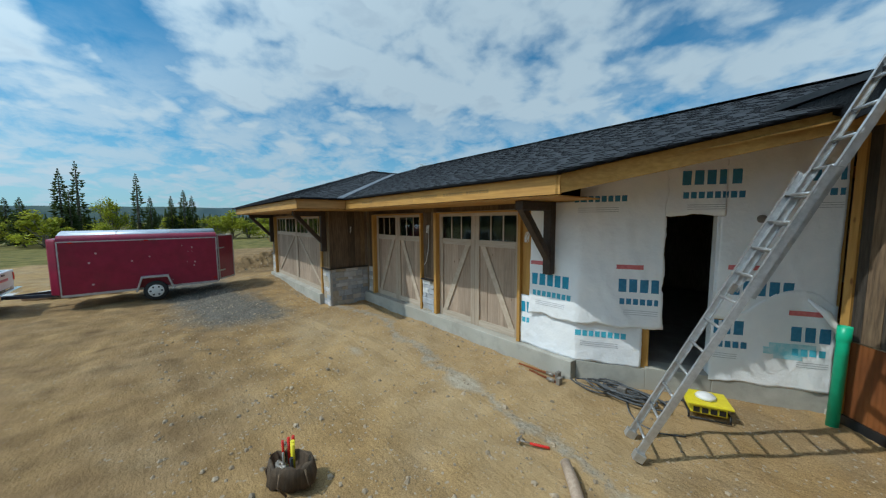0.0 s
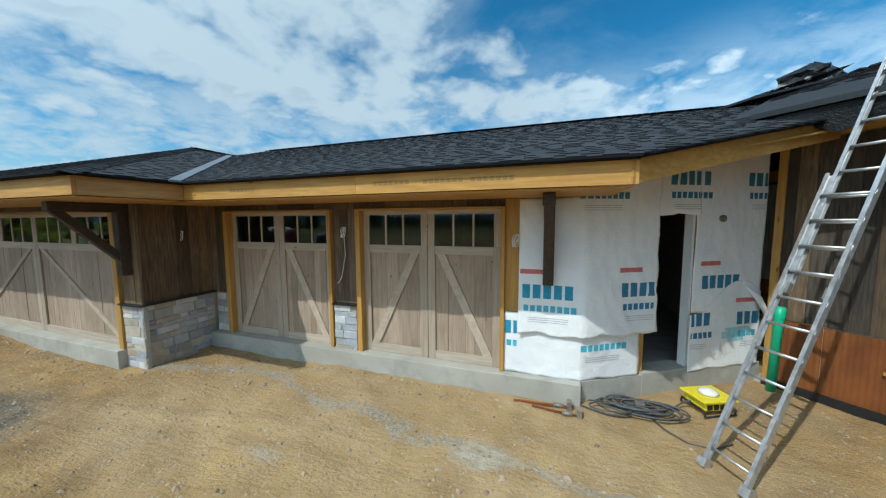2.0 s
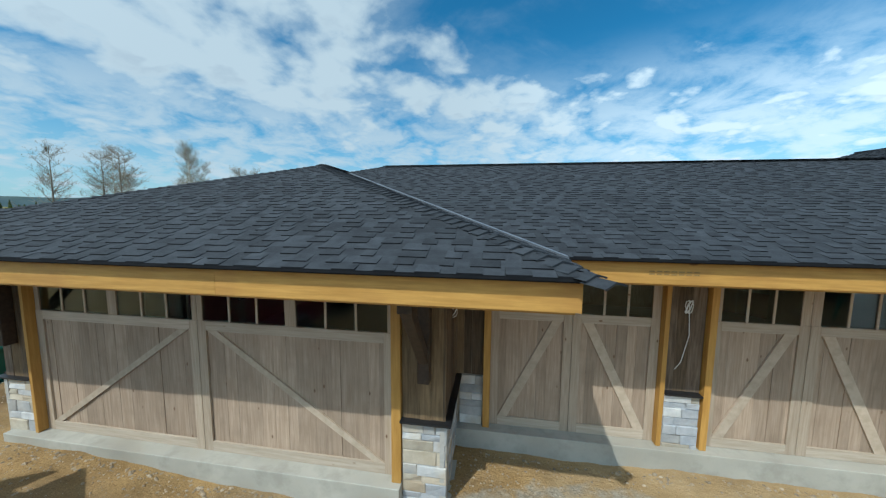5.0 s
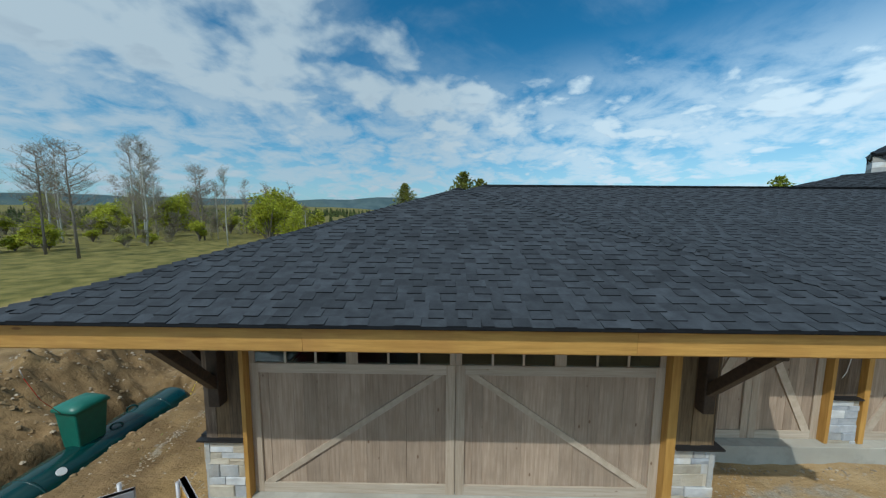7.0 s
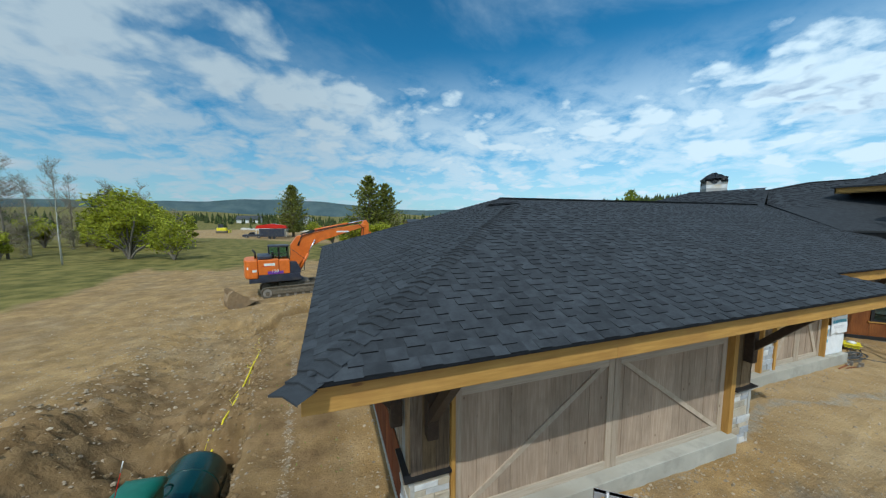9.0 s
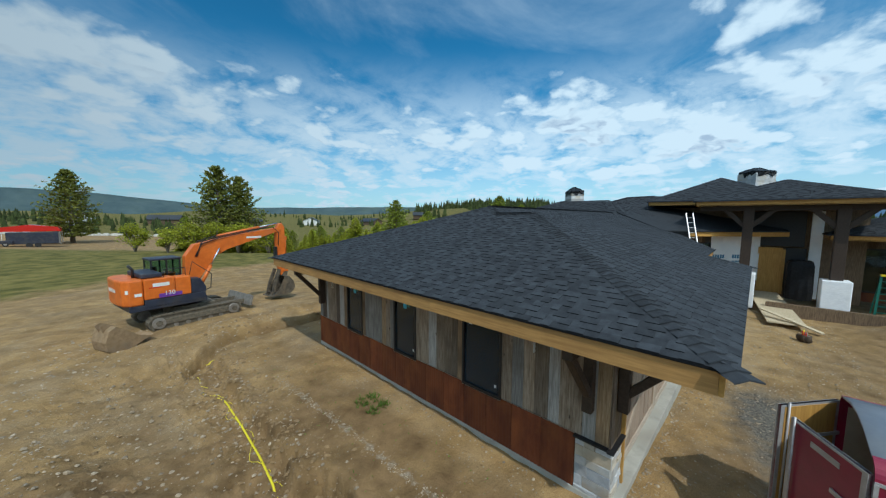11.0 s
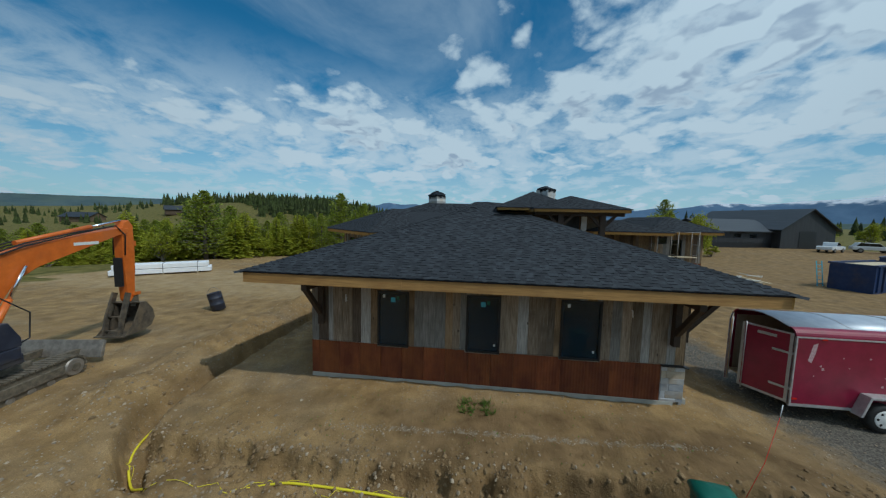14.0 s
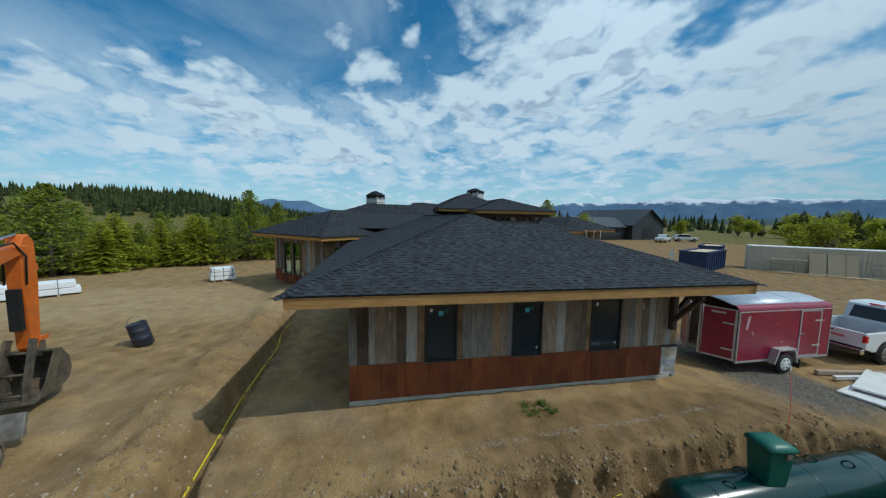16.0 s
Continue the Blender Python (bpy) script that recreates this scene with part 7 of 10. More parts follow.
# ---------- excavator ----------
M["bucket"] = material("dirty_dark_bucket_steel", (0.055, 0.047, 0.038), (0.15, 0.12, 0.085), 4, rough=0.75, metal=0.2, bump=0.4, c3=(0.20, 0.145, 0.085), scale3=1.8, amount3=0.7)
def build_excavator():
    root = thing("excavator", "orange tracked excavator with its bucket resting on the dirt", "excavator", Matrix.Translation((-16.93, 21.87, 0.25)) @ pose(0, 0, 0, 0, 0, 11) @ Matrix.Diagonal((0.92, 0.92, 0.92, 1)))
    rr = random.Random(2)
    # undercarriage
    for s in (-1, 1):
        y = s * 0.98
        lay = []
        r, a, b = 0.33, -1.50, 1.50
        n = 22
        path = [(a + (b - a) * i / n, 0.025) for i in range(n)] + [(b + r * math.sin(t), 0.33 - 0.305 * math.cos(t)) for t in [math.pi * k / 7 for k in range(7)]]
        path += [(b - (b - a) * i / n, 0.64) for i in range(n)] + [(a - r * math.sin(t), 0.335 + 0.305 * math.cos(t)) for t in [math.pi * k / 7 for k in range(7)]]
        tr = part("track", MB().prism([p for p in path], "y", y - 0.20, y + 0.20), M["track"], root, "muddy steel crawler track")
        for i in range(len(path)):
            p, q = Vector((path[i][0], y, path[i][1])), Vector((path[(i + 1) % len(path)][0], y, path[(i + 1) % len(path)][1]))
            m_ = (p + q) / 2
            d = (q - p).normalized()
            nrm = Vector((-d.z, 0, d.x)) * -1
            if i % 1 == 0:
                part("track_shoe", MB().beam(m_ + Vector((0, -0.25, 0)) + nrm * 0.012, m_ + Vector((0, 0.25, 0)) + nrm * 0.012, 0.105, 0.05, nrm), M["track"], tr)
        part("track_frame", MB().box(-1.25, 1.25, y - 0.26 if s < 0 else y + 0.20, y - 0.20 if s < 0 else y + 0.26, 0.22, 0.50), M["track"], root, "", 0.03)
        for x in (-1.5, 1.5):
            part("sprocket", MB().tube([(x, y - 0.27, 0.335), (x, y + 0.27, 0.335)], 0.24, 18), M["steel"], root, "worn drive wheel")
            part("hub", MB().tube([(x, y + s * 0.24, 0.335), (x, y + s * 0.30, 0.335)], 0.12, 14), M["track"], root)
        for x in (-0.9, -0.45, 0, 0.45, 0.9):
            part("roller", MB().tube([(x, y - 0.23, 0.14), (x, y + 0.23, 0.14)], 0.09, 10), M["steel"], root)
    part("carbody", MB().box(-0.8, 0.9, -0.8, 0.8, 0.35, 0.82), M["track"], root, "", 0.05)
    part("slew_ring", MB().tube([(0, 0, 0.80), (0, 0, 0.98)], 0.62, 24), M["navy"], root)
    part("blade", MB().prism([(2.22, 0.30), (2.35, 0.28), (2.48, 0.75), (2.40, 0.82), (2.30, 0.55)], "y", -1.25, 1.25), M["steel"], root, "worn dozer blade", 0.015)
    for s in (-1, 1):
        part("blade_arm", MB().beam((1.0, s * 0.45, 0.5), (2.3, s * 0.55, 0.45), 0.14, 0.2), M["track"], root)
    # house
    tail = [(-2.15, -1.20), (0.35, -1.20), (0.35, 1.20), (-2.15, 1.20), (-2.36, 0.9), (-2.45, 0.4), (-2.45, -0.4), (-2.36, -0.9)]
    part("turntable", MB().box(-2.2, 1.0, -1.18, 1.18, 0.98, 1.22), M["navy"], root, "", 0.03)
    part("counterweight", MB().prism([(-1.62, -1.22)] + [(-2.2, -1.22), (-2.40, -0.95), (-2.48, -0.4), (-2.48, 0.4), (-2.40, 0.95), (-2.2, 1.22), (-1.62, 1.22)], "z", 1.22, 2.22), M["orange"], root, "rounded orange counterweight", 0.07)
    for s in (-1, 1):
        ys_ = sorted((s * 1.22, s * 0.5))
        part("side_cover", MB().box(-1.60, -0.30, *ys_, 1.40, 2.20), M["orange"], root, "", 0.04)
        part("side_cover", MB().box(-0.28, 0.42, *ys_, 1.40, 2.16), M["orange"], root, "", 0.04)
        part("lower_skirt", MB().box(-1.60, 0.95, *sorted((s * 1.20, s * 0.7)), 1.10, 1.395), M["navy"], root, "", 0.02)
        part("front_box", MB().prism([(0.44, 1.40), (0.98, 1.40), (0.98, 1.62), (0.78, 2.02), (0.44, 2.02)], "y", *sorted((s * 1.18, s * 0.62))), M["navy"], root, "", 0.02)
    part("engine_hood", MB().box(-1.62, -0.75, -1.0, 0.9, 2.22, 2.40), M["navy"], root, "", 0.04)
    part("exhaust", MB().tube([(-1.75, -0.35, 2.2), (-1.75, -0.35, 2.55), (-1.92, -0.35, 2.72)], 0.065, 10), M["black"], root, "black exhaust stack")
    # marks on the near flank: plain shapes
    for nm, x0, x1, z0, z1, mt in (("stripe", -1.02, -0.02, 1.42, 1.58, "purple"), ("mark", -1.25, -0.55, 1.88, 2.02, "white_paint"), ("mark", -1.40, -0.9, 1.84, 1.87, "red_lamp"), ("mark", -1.98, -1.70, 1.58, 1.70, "white_paint")):
        part(nm, MB().box(x0, x1, -1.226, -1.222, z0, z1), M[mt], root)
    cu = bpy.data.curves.new("number_mark", "FONT")
    cu.body, cu.size, cu.extrude, cu.align_x = "130", 0.26, 0.003, "CENTER"
    tx = new("number_mark", cu)
    tx.data.materials.append(M["white_paint"])
    tx.parent = root
    tx.matrix_basis = Matrix.Translation((-1.05, -1.230, 1.55)) @ pose(0, 0, 0, 90, 0, 0)
    for k, yy in enumerate((-0.42, -0.28, -0.14, 0.0, 0.14, 0.28, 0.42)):
        part("rear_mark", MB().box(-2.486, -2.480, yy - .045, yy + .045, 1.72, 1.86), M["white_paint"], root)
    part("mark", MB().add([(-2.30, -1.115, 1.72), (-2.21, -1.215, 1.72), (-2.21, -1.215, 1.86), (-2.30, -1.115, 1.86)], [(0, 1, 2, 3)]), M["white_paint"], root)
    # cab
    cab = part("cab", MB().box(-0.85, 0.50, 0.10, 1.08, 1.22, 1.95), M["navy"], root, "dark operator cab", 0.04)
    for x, y in ((-0.83, 0.13), (-0.83, 1.05), (0.48, 0.13), (0.48, 1.05), (-0.15, 0.13), (-0.15, 1.05)):
        part("pillar", MB().box(x - .035, x + .035, y - .035, y + .035, 1.95, 2.80), M["black"], cab)
    part("cab_roof", MB().box(-0.90, 0.56, 0.06, 1.12, 2.78, 2.88), M["navy"], cab, "", 0.04)
    for y in (0.12, 1.06):
        part("cab_glass", MB().box(-0.79, -0.19, y - .006, y + .006, 1.97, 2.76), M["glass"], cab)
        part("cab_glass", MB().box(-0.11, 0.44, y - .006, y + .006, 1.97, 2.76), M["glass"], cab)
    for x in (0.475, -0.84):
        part("cab_glass", MB().box(x, x + 0.012, 0.17, 1.01, 1.97, 2.76), M["glass"], cab)
    part("seat", MB().box(-0.6, -0.1, 0.35, 0.85, 1.7, 1.85).box(-0.65, -0.5, 0.35, 0.85, 1.85, 2.5), M["black"], cab, "", 0.05)
    for a, b in (((-0.72, -1.05, 2.2), (-0.72, -1.05, 2.52)), ((0.25, -1.05, 2.2), (0.25, -1.05, 2.52)), ((-0.72, -1.05, 2.52), (0.25, -1.05, 2.52))):
        part("handrail", MB().tube([a, b], 0.018, 6), M["black"], root)
    part("handrail", MB().tube([(0.62, -1.1, 1.3), (1.15, -1.15, 1.55), (1.20, -1.15, 2.2), (0.55, -1.15, 2.75), (0.42, -1.1, 2.2)], 0.018, 6), M["black"], root)
    # boom
    top = [(0.55, 1.75), (0.62, 2.9), (0.95, 3.45), (1.45, 3.72), (2.2, 3.92), (3.4, 4.16), (4.55, 4.34), (4.78, 4.30)]
    bot = [(4.72, 4.12), (4.4, 4.05), (3.3, 3.66), (2.2, 3.26), (1.72, 2.95), (1.42, 2.45), (1.02, 1.78), (0.75, 1.62)]
    part("boom", MB().prism(top + bot, "y", -0.20, 0.20), M["orange"], root, "curved orange boom", 0.02)
    part("boom_mark", MB().box(3.05, 3.75, -0.204, -0.20, 3.80, 3.90), M["white_paint"], root)
    # stick
    st = [(4.52, 4.30), (4.66, 4.55), (4.82, 4.62), (5.0, 4.40), (5.02, 3.4), (4.90, 1.55), (4.76, 1.40), (4.62, 1.55), (4.52, 3.3)]
    part("stick", MB().prism(st, "y", -0.16, 0.16), M["orange"], root, "upright orange dipper stick", 0.02)

    def ram(p, q, r, split, mat="orange", y=0.0):
        p, q = Vector((p[0], y, p[1])), Vector((q[0], y, q[1]))
        m_ = p + (q - p) * split
        part("ram_barrel", MB().tube([p, m_], r, 12), M[mat], root)
        part("ram_rod", MB().tube([m_, q], r * 0.55, 10), M["chrome"], root, "bright steel rod")
    ram((1.9, 3.98), (4.68, 4.60), 0.075, 0.66)
    for s in (-1, 1):
        ram((1.02, 1.45), (1.85, 3.35), 0.07, 0.55, "orange", s * 0.29)
    ram((5.10, 3.7), (5.05, 1.75), 0.065, 0.62)
    part("ram_bracket", MB().box(4.95, 5.16, -0.1, 0.1, 3.6, 3.8), M["orange"], root)
    for s in (-1, 1):
        part("link", MB().beam((4.78, s * 0.18, 1.75), (5.12, s * 0.18, 1.72), 0.04, 0.12), M["orange"], root)
    part("link", MB().beam((5.10, 0, 1.74), (5.02, 0, 1.20), 0.2, 0.1, (1, 0, 0)), M["steel"], root)
    for s in (-1, 1):
        for k in range(2):
            pts = [(0.95 + .05 * k, s * 0.23, 2.9), (1.2, s * 0.25, 3.55 + .1 * k), (1.9, s * 0.24, 3.90 + .08 * k), (3.2, s * 0.22, 4.20 + .05 * k), (4.3, s * 0.23, 4.42), (4.62, s * 0.22, 4.05), (4.58, s * 0.21, 3.3)]
            part("hose", MB().tube(pts, 0.022, 6), M["rubber"], root)
    # thumb in front of the bucket
    for s in (-1, 1):
        part("thumb_arm", MB().beam((4.52, s * 0.24, 1.85), (4.18, s * 0.27, 0.95), 0.07, 0.20, (1, 0, 0)).beam((4.18, s * 0.27, 1.0), (4.02, s * 0.27, 0.32), 0.07, 0.17, (1, 0, 0)), M["bucket"], root, "dark steel thumb arm")
    for x, z in ((4.40, 1.5), (4.20, 1.0), (4.06, 0.5)):
        part("thumb_bar", MB().tube([(x, -0.27, z), (x, 0.27, z)], 0.035, 8), M["bucket"], root)
    part("stick_guard", MB().box(4.40, 4.52, -0.12, 0.12, 2.1, 3.2), M["black"], root)
    # bucket
    bucket_at(root, Matrix.Translation((4.75, 0, 1.40)) @ Matrix.Diagonal((0.82, 0.86, 0.84, 1)), 0.56)

    # a short tail and a long boom: the house is drawn back and the boom stretched from it
    def drawn(v):
        x, y, z = v
        if x <= 0.55:
            fx = (x - 0.42) * 0.82 - 0.25
        else:
            fx = -0.143 + (x - 0.55) * (4.82 + 0.143) / 4.27 if x < 4.82 else x
        k = 1.0 + 0.09 * sm(1.6, 0.6, x)
        return (fx, y, 0.98 + (z - 0.98) * k if z > 0.98 else z)
    lower = ("track", "sprocket", "hub", "roller", "carbody", "slew", "blade", "stick", "bucket", "thumb", "link")
    for ob in list(root.children):
        if ob.type != "MESH" or ob.name.startswith(lower):
            continue
        for o in [ob] + list(ob.children):
            o.data.vertices.foreach_set("co", [c for v in o.data.vertices for c in drawn(v.co)])
            o.data.update()
    return root


def bucket_at(root, m, half):
    """A digging bucket hanging from its pins; it opens towards -x."""
    prof = [(-0.02, 0.05), (0.28, 0.0), (0.62, -0.42), (0.72, -0.85), (0.50, -1.18), (0.05, -1.30), (-0.95, -1.26)]
    inner = [(-0.95, -1.22), (0.03, -1.24), (0.45, -1.12), (0.66, -0.84), (0.56, -0.45), (0.26, -0.06), (-0.02, 0.0)]
    mb = MB()
    mb.prism(prof + inner, "y", -half, half)
    b = part("bucket", MB().add([m @ Vector(v) for v in mb.v], mb.f), M["bucket"], root, "worn steel digging bucket")
    for s in (-1, 1):
        cheek = [(-0.02, 0.05), (0.28, 0.0), (0.62, -0.42), (0.72, -0.85), (0.50, -1.18), (0.05, -1.30), (-0.95, -1.26), (-0.55, -0.9), (-0.22, -0.3)]
        mb = MB().prism(cheek, "y", *sorted((s * half, s * (half + 0.03))))
        part("cheek", MB().add([m @ Vector(v) for v in mb.v], mb.f), M["bucket"], b)
        mb = MB().prism([(-0.12, 0.0), (0.12, 0.30), (0.34, 0.28), (0.36, -0.05)], "y", *sorted((s * 0.16, s * 0.20)))
        part("ear", MB().add([m @ Vector(v) for v in mb.v], mb.f), M["bucket"], b)
    mb = MB().box(-1.08, -0.85, -half - .02, half + .02, -1.30, -1.25)
    part("cutting_edge", MB().add([m @ Vector(v) for v in mb.v], mb.f), M["bucket"], b)
    return b


M["purple"] = material("purple_stripe", (0.12, 0.03, 0.25), (0.16, 0.05, 0.32), 6, rough=0.5, bump=0)
build_excavator()
M["caked"] = material("dirt_caked_steel", (0.22, 0.145, 0.075), (0.33, 0.225, 0.125), 5, rough=0.9, bump=0.5, c3=(0.12, 0.10, 0.08), scale3=2.5)
sp = thing("spare_bucket", "spare steel digging bucket caked with dirt lying on the ground", "bucket", Matrix.Translation((-19.45, 19.35, 1.05)) @ pose(0, 0, 0, 0, 22, 205) @ Matrix.Diagonal((0.72, 0.72, 0.72, 1)))
bk = bucket_at(sp, Matrix.Identity(4), 0.55)
for ob in [bk] + list(bk.children):
    ob.data.materials[0] = M["caked"]

# ---------- buried gas tank ----------
tk = thing("gas_tank", "dark green buried gas tank lying in an open pit", "tank", Matrix.Translation((-17.5, 5.9, -0.50)))
prof = []
R_, L_ = 0.53, 2.75
for k in range(7):
    a = math.pi / 2 * k / 6
    prof.append((max(0.02, R_ * math.sin(a)), -L_ + 0.3 * (1 - math.cos(a))))
prof += [(R_ * math.cos(math.pi / 2 * k / 6) if k < 6 else 0.02, L_ - 0.3 + 0.3 * math.sin(math.pi / 2 * k / 6)) for k in range(7)]
part("shell", MB().turned(prof, 40, pose(0, 0, 0, -90, 0, 0)), M["tank"], tk)
for yy in (-1.5, -0.9, 1.0, 1.6):
    pts = [(0.12 * math.cos(t) * 0.6 - (0.12 if yy in (-1.5, 1.6) else -0.14), yy + 0.06 * math.cos(t), R_ - 0.03 + 0.09 * max(0, math.sin(t))) for t in [math.pi * k / 8 for k in range(9)]]
    part("lifting_eye", MB().tube(pts, 0.018, 6), M["tank"], tk)
for yy in (-0.4, -2.0, 2.0):
    part("weld_band", MB().turned([(R_ + .001, -0.02), (R_ + .006, -0.01), (R_ + .006, 0.01), (R_ + .001, 0.02)], 40, Matrix.Translation((0, yy, 0)) @ pose(0, 0, 0, -90, 0, 0)), M["tank"], tk)
part("round_plate", MB().tube([(0.30, -0.1, 0.44), (0.315, -0.1, 0.455)], 0.07, 16), M["white_paint"], tk, "round pale data plate")
dm = part("dome", MB().add([(x * 0.9, y * 0.9, 0.45) for x, y in ((-.22, -.23), (.22, -.23), (.22, .23), (-.22, .23))] + [(x, y, 1.22) for x, y in ((-.25, -.26), (.25, -.26), (.25, .26), (-.25, .26))],
          [(3, 2, 1, 0), (0, 1, 5, 4), (1, 2, 6, 5), (2, 3, 7, 6), (3, 0, 4, 7)]), M["dome"], tk, "tapered green plastic dome box", 0.03)
dm.location = (-0.08, 0.62, 0)
dm.rotation_euler = (0, 0, radians(-8))
vs, fs = [], []
for j, (s, z) in enumerate(((1.08, 1.20), (1.08, 1.24), (0.98, 1.29), (0.7, 1.335), (0.3, 1.35))):
    for x, y in ((-1, -1), (-.4, -1.04), (.4, -1.04), (1, -1), (1.04, -.4), (1.04, .4), (1, 1), (.4, 1.04), (-.4, 1.04), (-1, 1), (-1.04, .4), (-1.04, -.4)):
        vs.append((x * 0.25 * s, y * 0.26 * s, z))
for j in range(4):
    fs += [(j * 12 + k, j * 12 + (k + 1) % 12, (j + 1) * 12 + (k + 1) % 12, (j + 1) * 12 + k) for k in range(12)]
fs += [tuple(reversed(range(12))), tuple(48 + k for k in range(12))]
part("lid", MB().add(vs, fs, True), M["dome"], dm, "green hinged lid")
part("rod", MB().tube([(-0.15, 0.35, 1.2), (0.10, -0.10, 1.75), (0.38, -0.47, 2.33)], 0.0045, 5), M["red_lamp"], tk, "thin red marker rod with a white tip")
part("rod_tip", MB().tube([(0.38, -0.47, 2.33), (0.45, -0.55, 2.50)], 0.007, 5), M["white_paint"], tk)
part("clasp", MB().box(-0.37, -0.33, 0.5, 0.62, 1.08, 1.18), M["steel"], tk)

# ---------- yellow gas line in the trench ----------
way = [(-4.9, 18.62), (-6.5, 18.62), (-8.0, 18.36), (-10.9, 18.18), (-13.3, 18.0), (-15.0, 17.85), (-16.0, 17.72), (-16.85, 17.40), (-17.3, 17.0), (-17.58, 16.35), (-17.66, 15.25), (-17.50, 14.45), (-17.34, 13.7), (-17.33, 12.7), (-17.32, 11.8), (-17.34, 10.6), (-17.40, 9.65), (-17.5, 8.8)]
pts = []
for i in range(len(way) - 1):
    for k in range(8):
        t = k / 8
        p0, p1, p2, p3 = (Vector(way[max(0, min(len(way) - 1, j))]) for j in (i - 1, i, i + 1, i + 2))
        q = 0.5 * ((2 * p1) + (p2 - p0) * t + (2 * p0 - 5 * p1 + 4 * p2 - p3) * t * t + (3 * p1 - p0 - 3 * p2 + p3) * t ** 3)
        # a short stretch is covered with dirt
        buried = 0.12 * sm(14.0, 14.25, q.y) * sm(15.9, 15.6, q.y) * sm(-17, -17.3, q.x)
        pts.append([q.x, q.y, ground_h(q.x, q.y) + 0.022 - buried])
zs = [p_[2] for p_ in pts]
for i in range(len(pts)):
    near = zs[max(0, i - 5):i + 6]
    pts[i][2] = sum(near) / len(near) + 0.012
wire = [(x + 0.10 * math.sin(i * 0.41) + 0.07 * math.sin(i * 0.83 + 1), y + 0.06 * math.sin(i * 0.3), 0.0) for i, (x, y, z) in enumerate(pts) if x < -16.9]
solid("tracer_wire", MB().tube([(x, y, ground_h(x, y) + 0.012) for x, y, _ in wire], 0.006, 5), M["yellow"], "thin yellow tracer wire snaking beside the gas line", "wire")
solid("gas_line", MB().tube(pts, 0.023, 8), M["yellow"], "yellow plastic gas line lying in the trench", "gas pipe")

# ---------- barrel ----------
br = thing("steel_barrel", "dark dented steel barrel with a wire bail tilted on the dirt", "barrel", Matrix.Translation((-8.5, 22.85, ground_h(-8.5, 22.85) + 0.03)) @ pose(0, 0, 0, -13, -4, 0) @ pose(0, 0, 0, 0, 0, 95))
part("drum", MB().turned([(0.27, 0), (0.30, 0.02), (0.30, 0.28), (0.315, 0.30), (0.30, 0.32), (0.30, 0.58), (0.315, 0.60), (0.30, 0.62), (0.30, 0.86), (0.312, 0.88), (0.29, 0.88), (0.28, 0.6), (0.02, 0.58)], 28), M["navy"], br)
part("bail", MB().tube([(0.31 * math.cos(t), 0, 0.84 + 0.30 * math.sin(t)) for t in [math.pi * k / 12 for k in range(13)]], 0.010, 6), M["steel"], br, "thin wire bail")

# ---------- small things before the garage ----------
pp = thing("sewer_pipe", "green plastic pipe standing at the inner corner", "pipe", Matrix.Translation((3.50, 7.60, -0.05)) @ pose(0, 0, 0, 1, 1, 0))
part("tube", MB().turned([(0.060, 0), (0.060, 1.22), (0.068, 1.24), (0.068, 1.42), (0.061, 1.42), (0.061, 1.22), (0.055, 0.3)], 24), M["green_pipe"], pp)

bx_ = thing("power_box", "yellow plastic power distribution box with black legs on the dirt", "power box", Matrix.Translation((2.34, 6.70, 0.02)) @ pose(0, 0, 0, 0, 0, 24) @ Matrix.Scale(0.86, 4))
part("shell", MB().box(-0.24, 0.24, -0.20, 0.20, 0.07, 0.22), M["yellow"], bx_, "", 0.02)
part("lid", MB().box(-0.30, 0.30, -0.25, 0.25, 0.22, 0.26), M["yellow"], bx_, "", 0.012)
part("bag", MB().turned([(0.02, 0.26), (0.15, 0.27), (0.13, 0.31), (0.05, 0.345), (0.01, 0.35)], 9), M["white_paint"], bx_, "crumpled clear plastic bag")
for i in range(4):
    part("socket", MB().box(-0.20 + .11 * i, -0.12 + .11 * i, -0.212, -0.195, 0.10, 0.18), M["black"], bx_, "black covered socket")
for sx in (-1, 1):
    part("leg_frame", MB().tube([(sx * 0.26, -0.24, 0.015), (sx * 0.27, -0.22, 0.10), (sx * 0.27, 0.22, 0.10), (sx * 0.26, 0.24, 0.015)], 0.014, 7), M["black"], bx_)
part("base_bar", MB().tube([(-0.28, -0.24, 0.015), (0.28, -0.24, 0.015)], 0.014, 7), M["black"], bx_)

rr = random.Random(12)


def coil(cx, cy, r, turns, name, label, rad=0.014, lift=0.02):
    pts = []
    for i in range(turns * 18):
        t = 2 * math.pi * i / 18
        k = 1 + 0.30 * math.sin(t * 0.31 + cx) + 0.20 * math.sin(t * 0.77) + 0.09 * math.sin(t * 2.63 + 1)
        pts.append((cx + r * k * math.cos(t) * 1.25 + 0.06 * math.sin(t * .13), cy + r * k * math.sin(t) * 0.55 + 0.05 * math.cos(t * .21), lift + 0.02 * (i % 36) / 18 + 0.008 * math.sin(t * 2.3) + 0.06 * i / (turns * 18)))
    solid(name, MB().tube(pts, rad, 6), M["cable"], label, "cable")


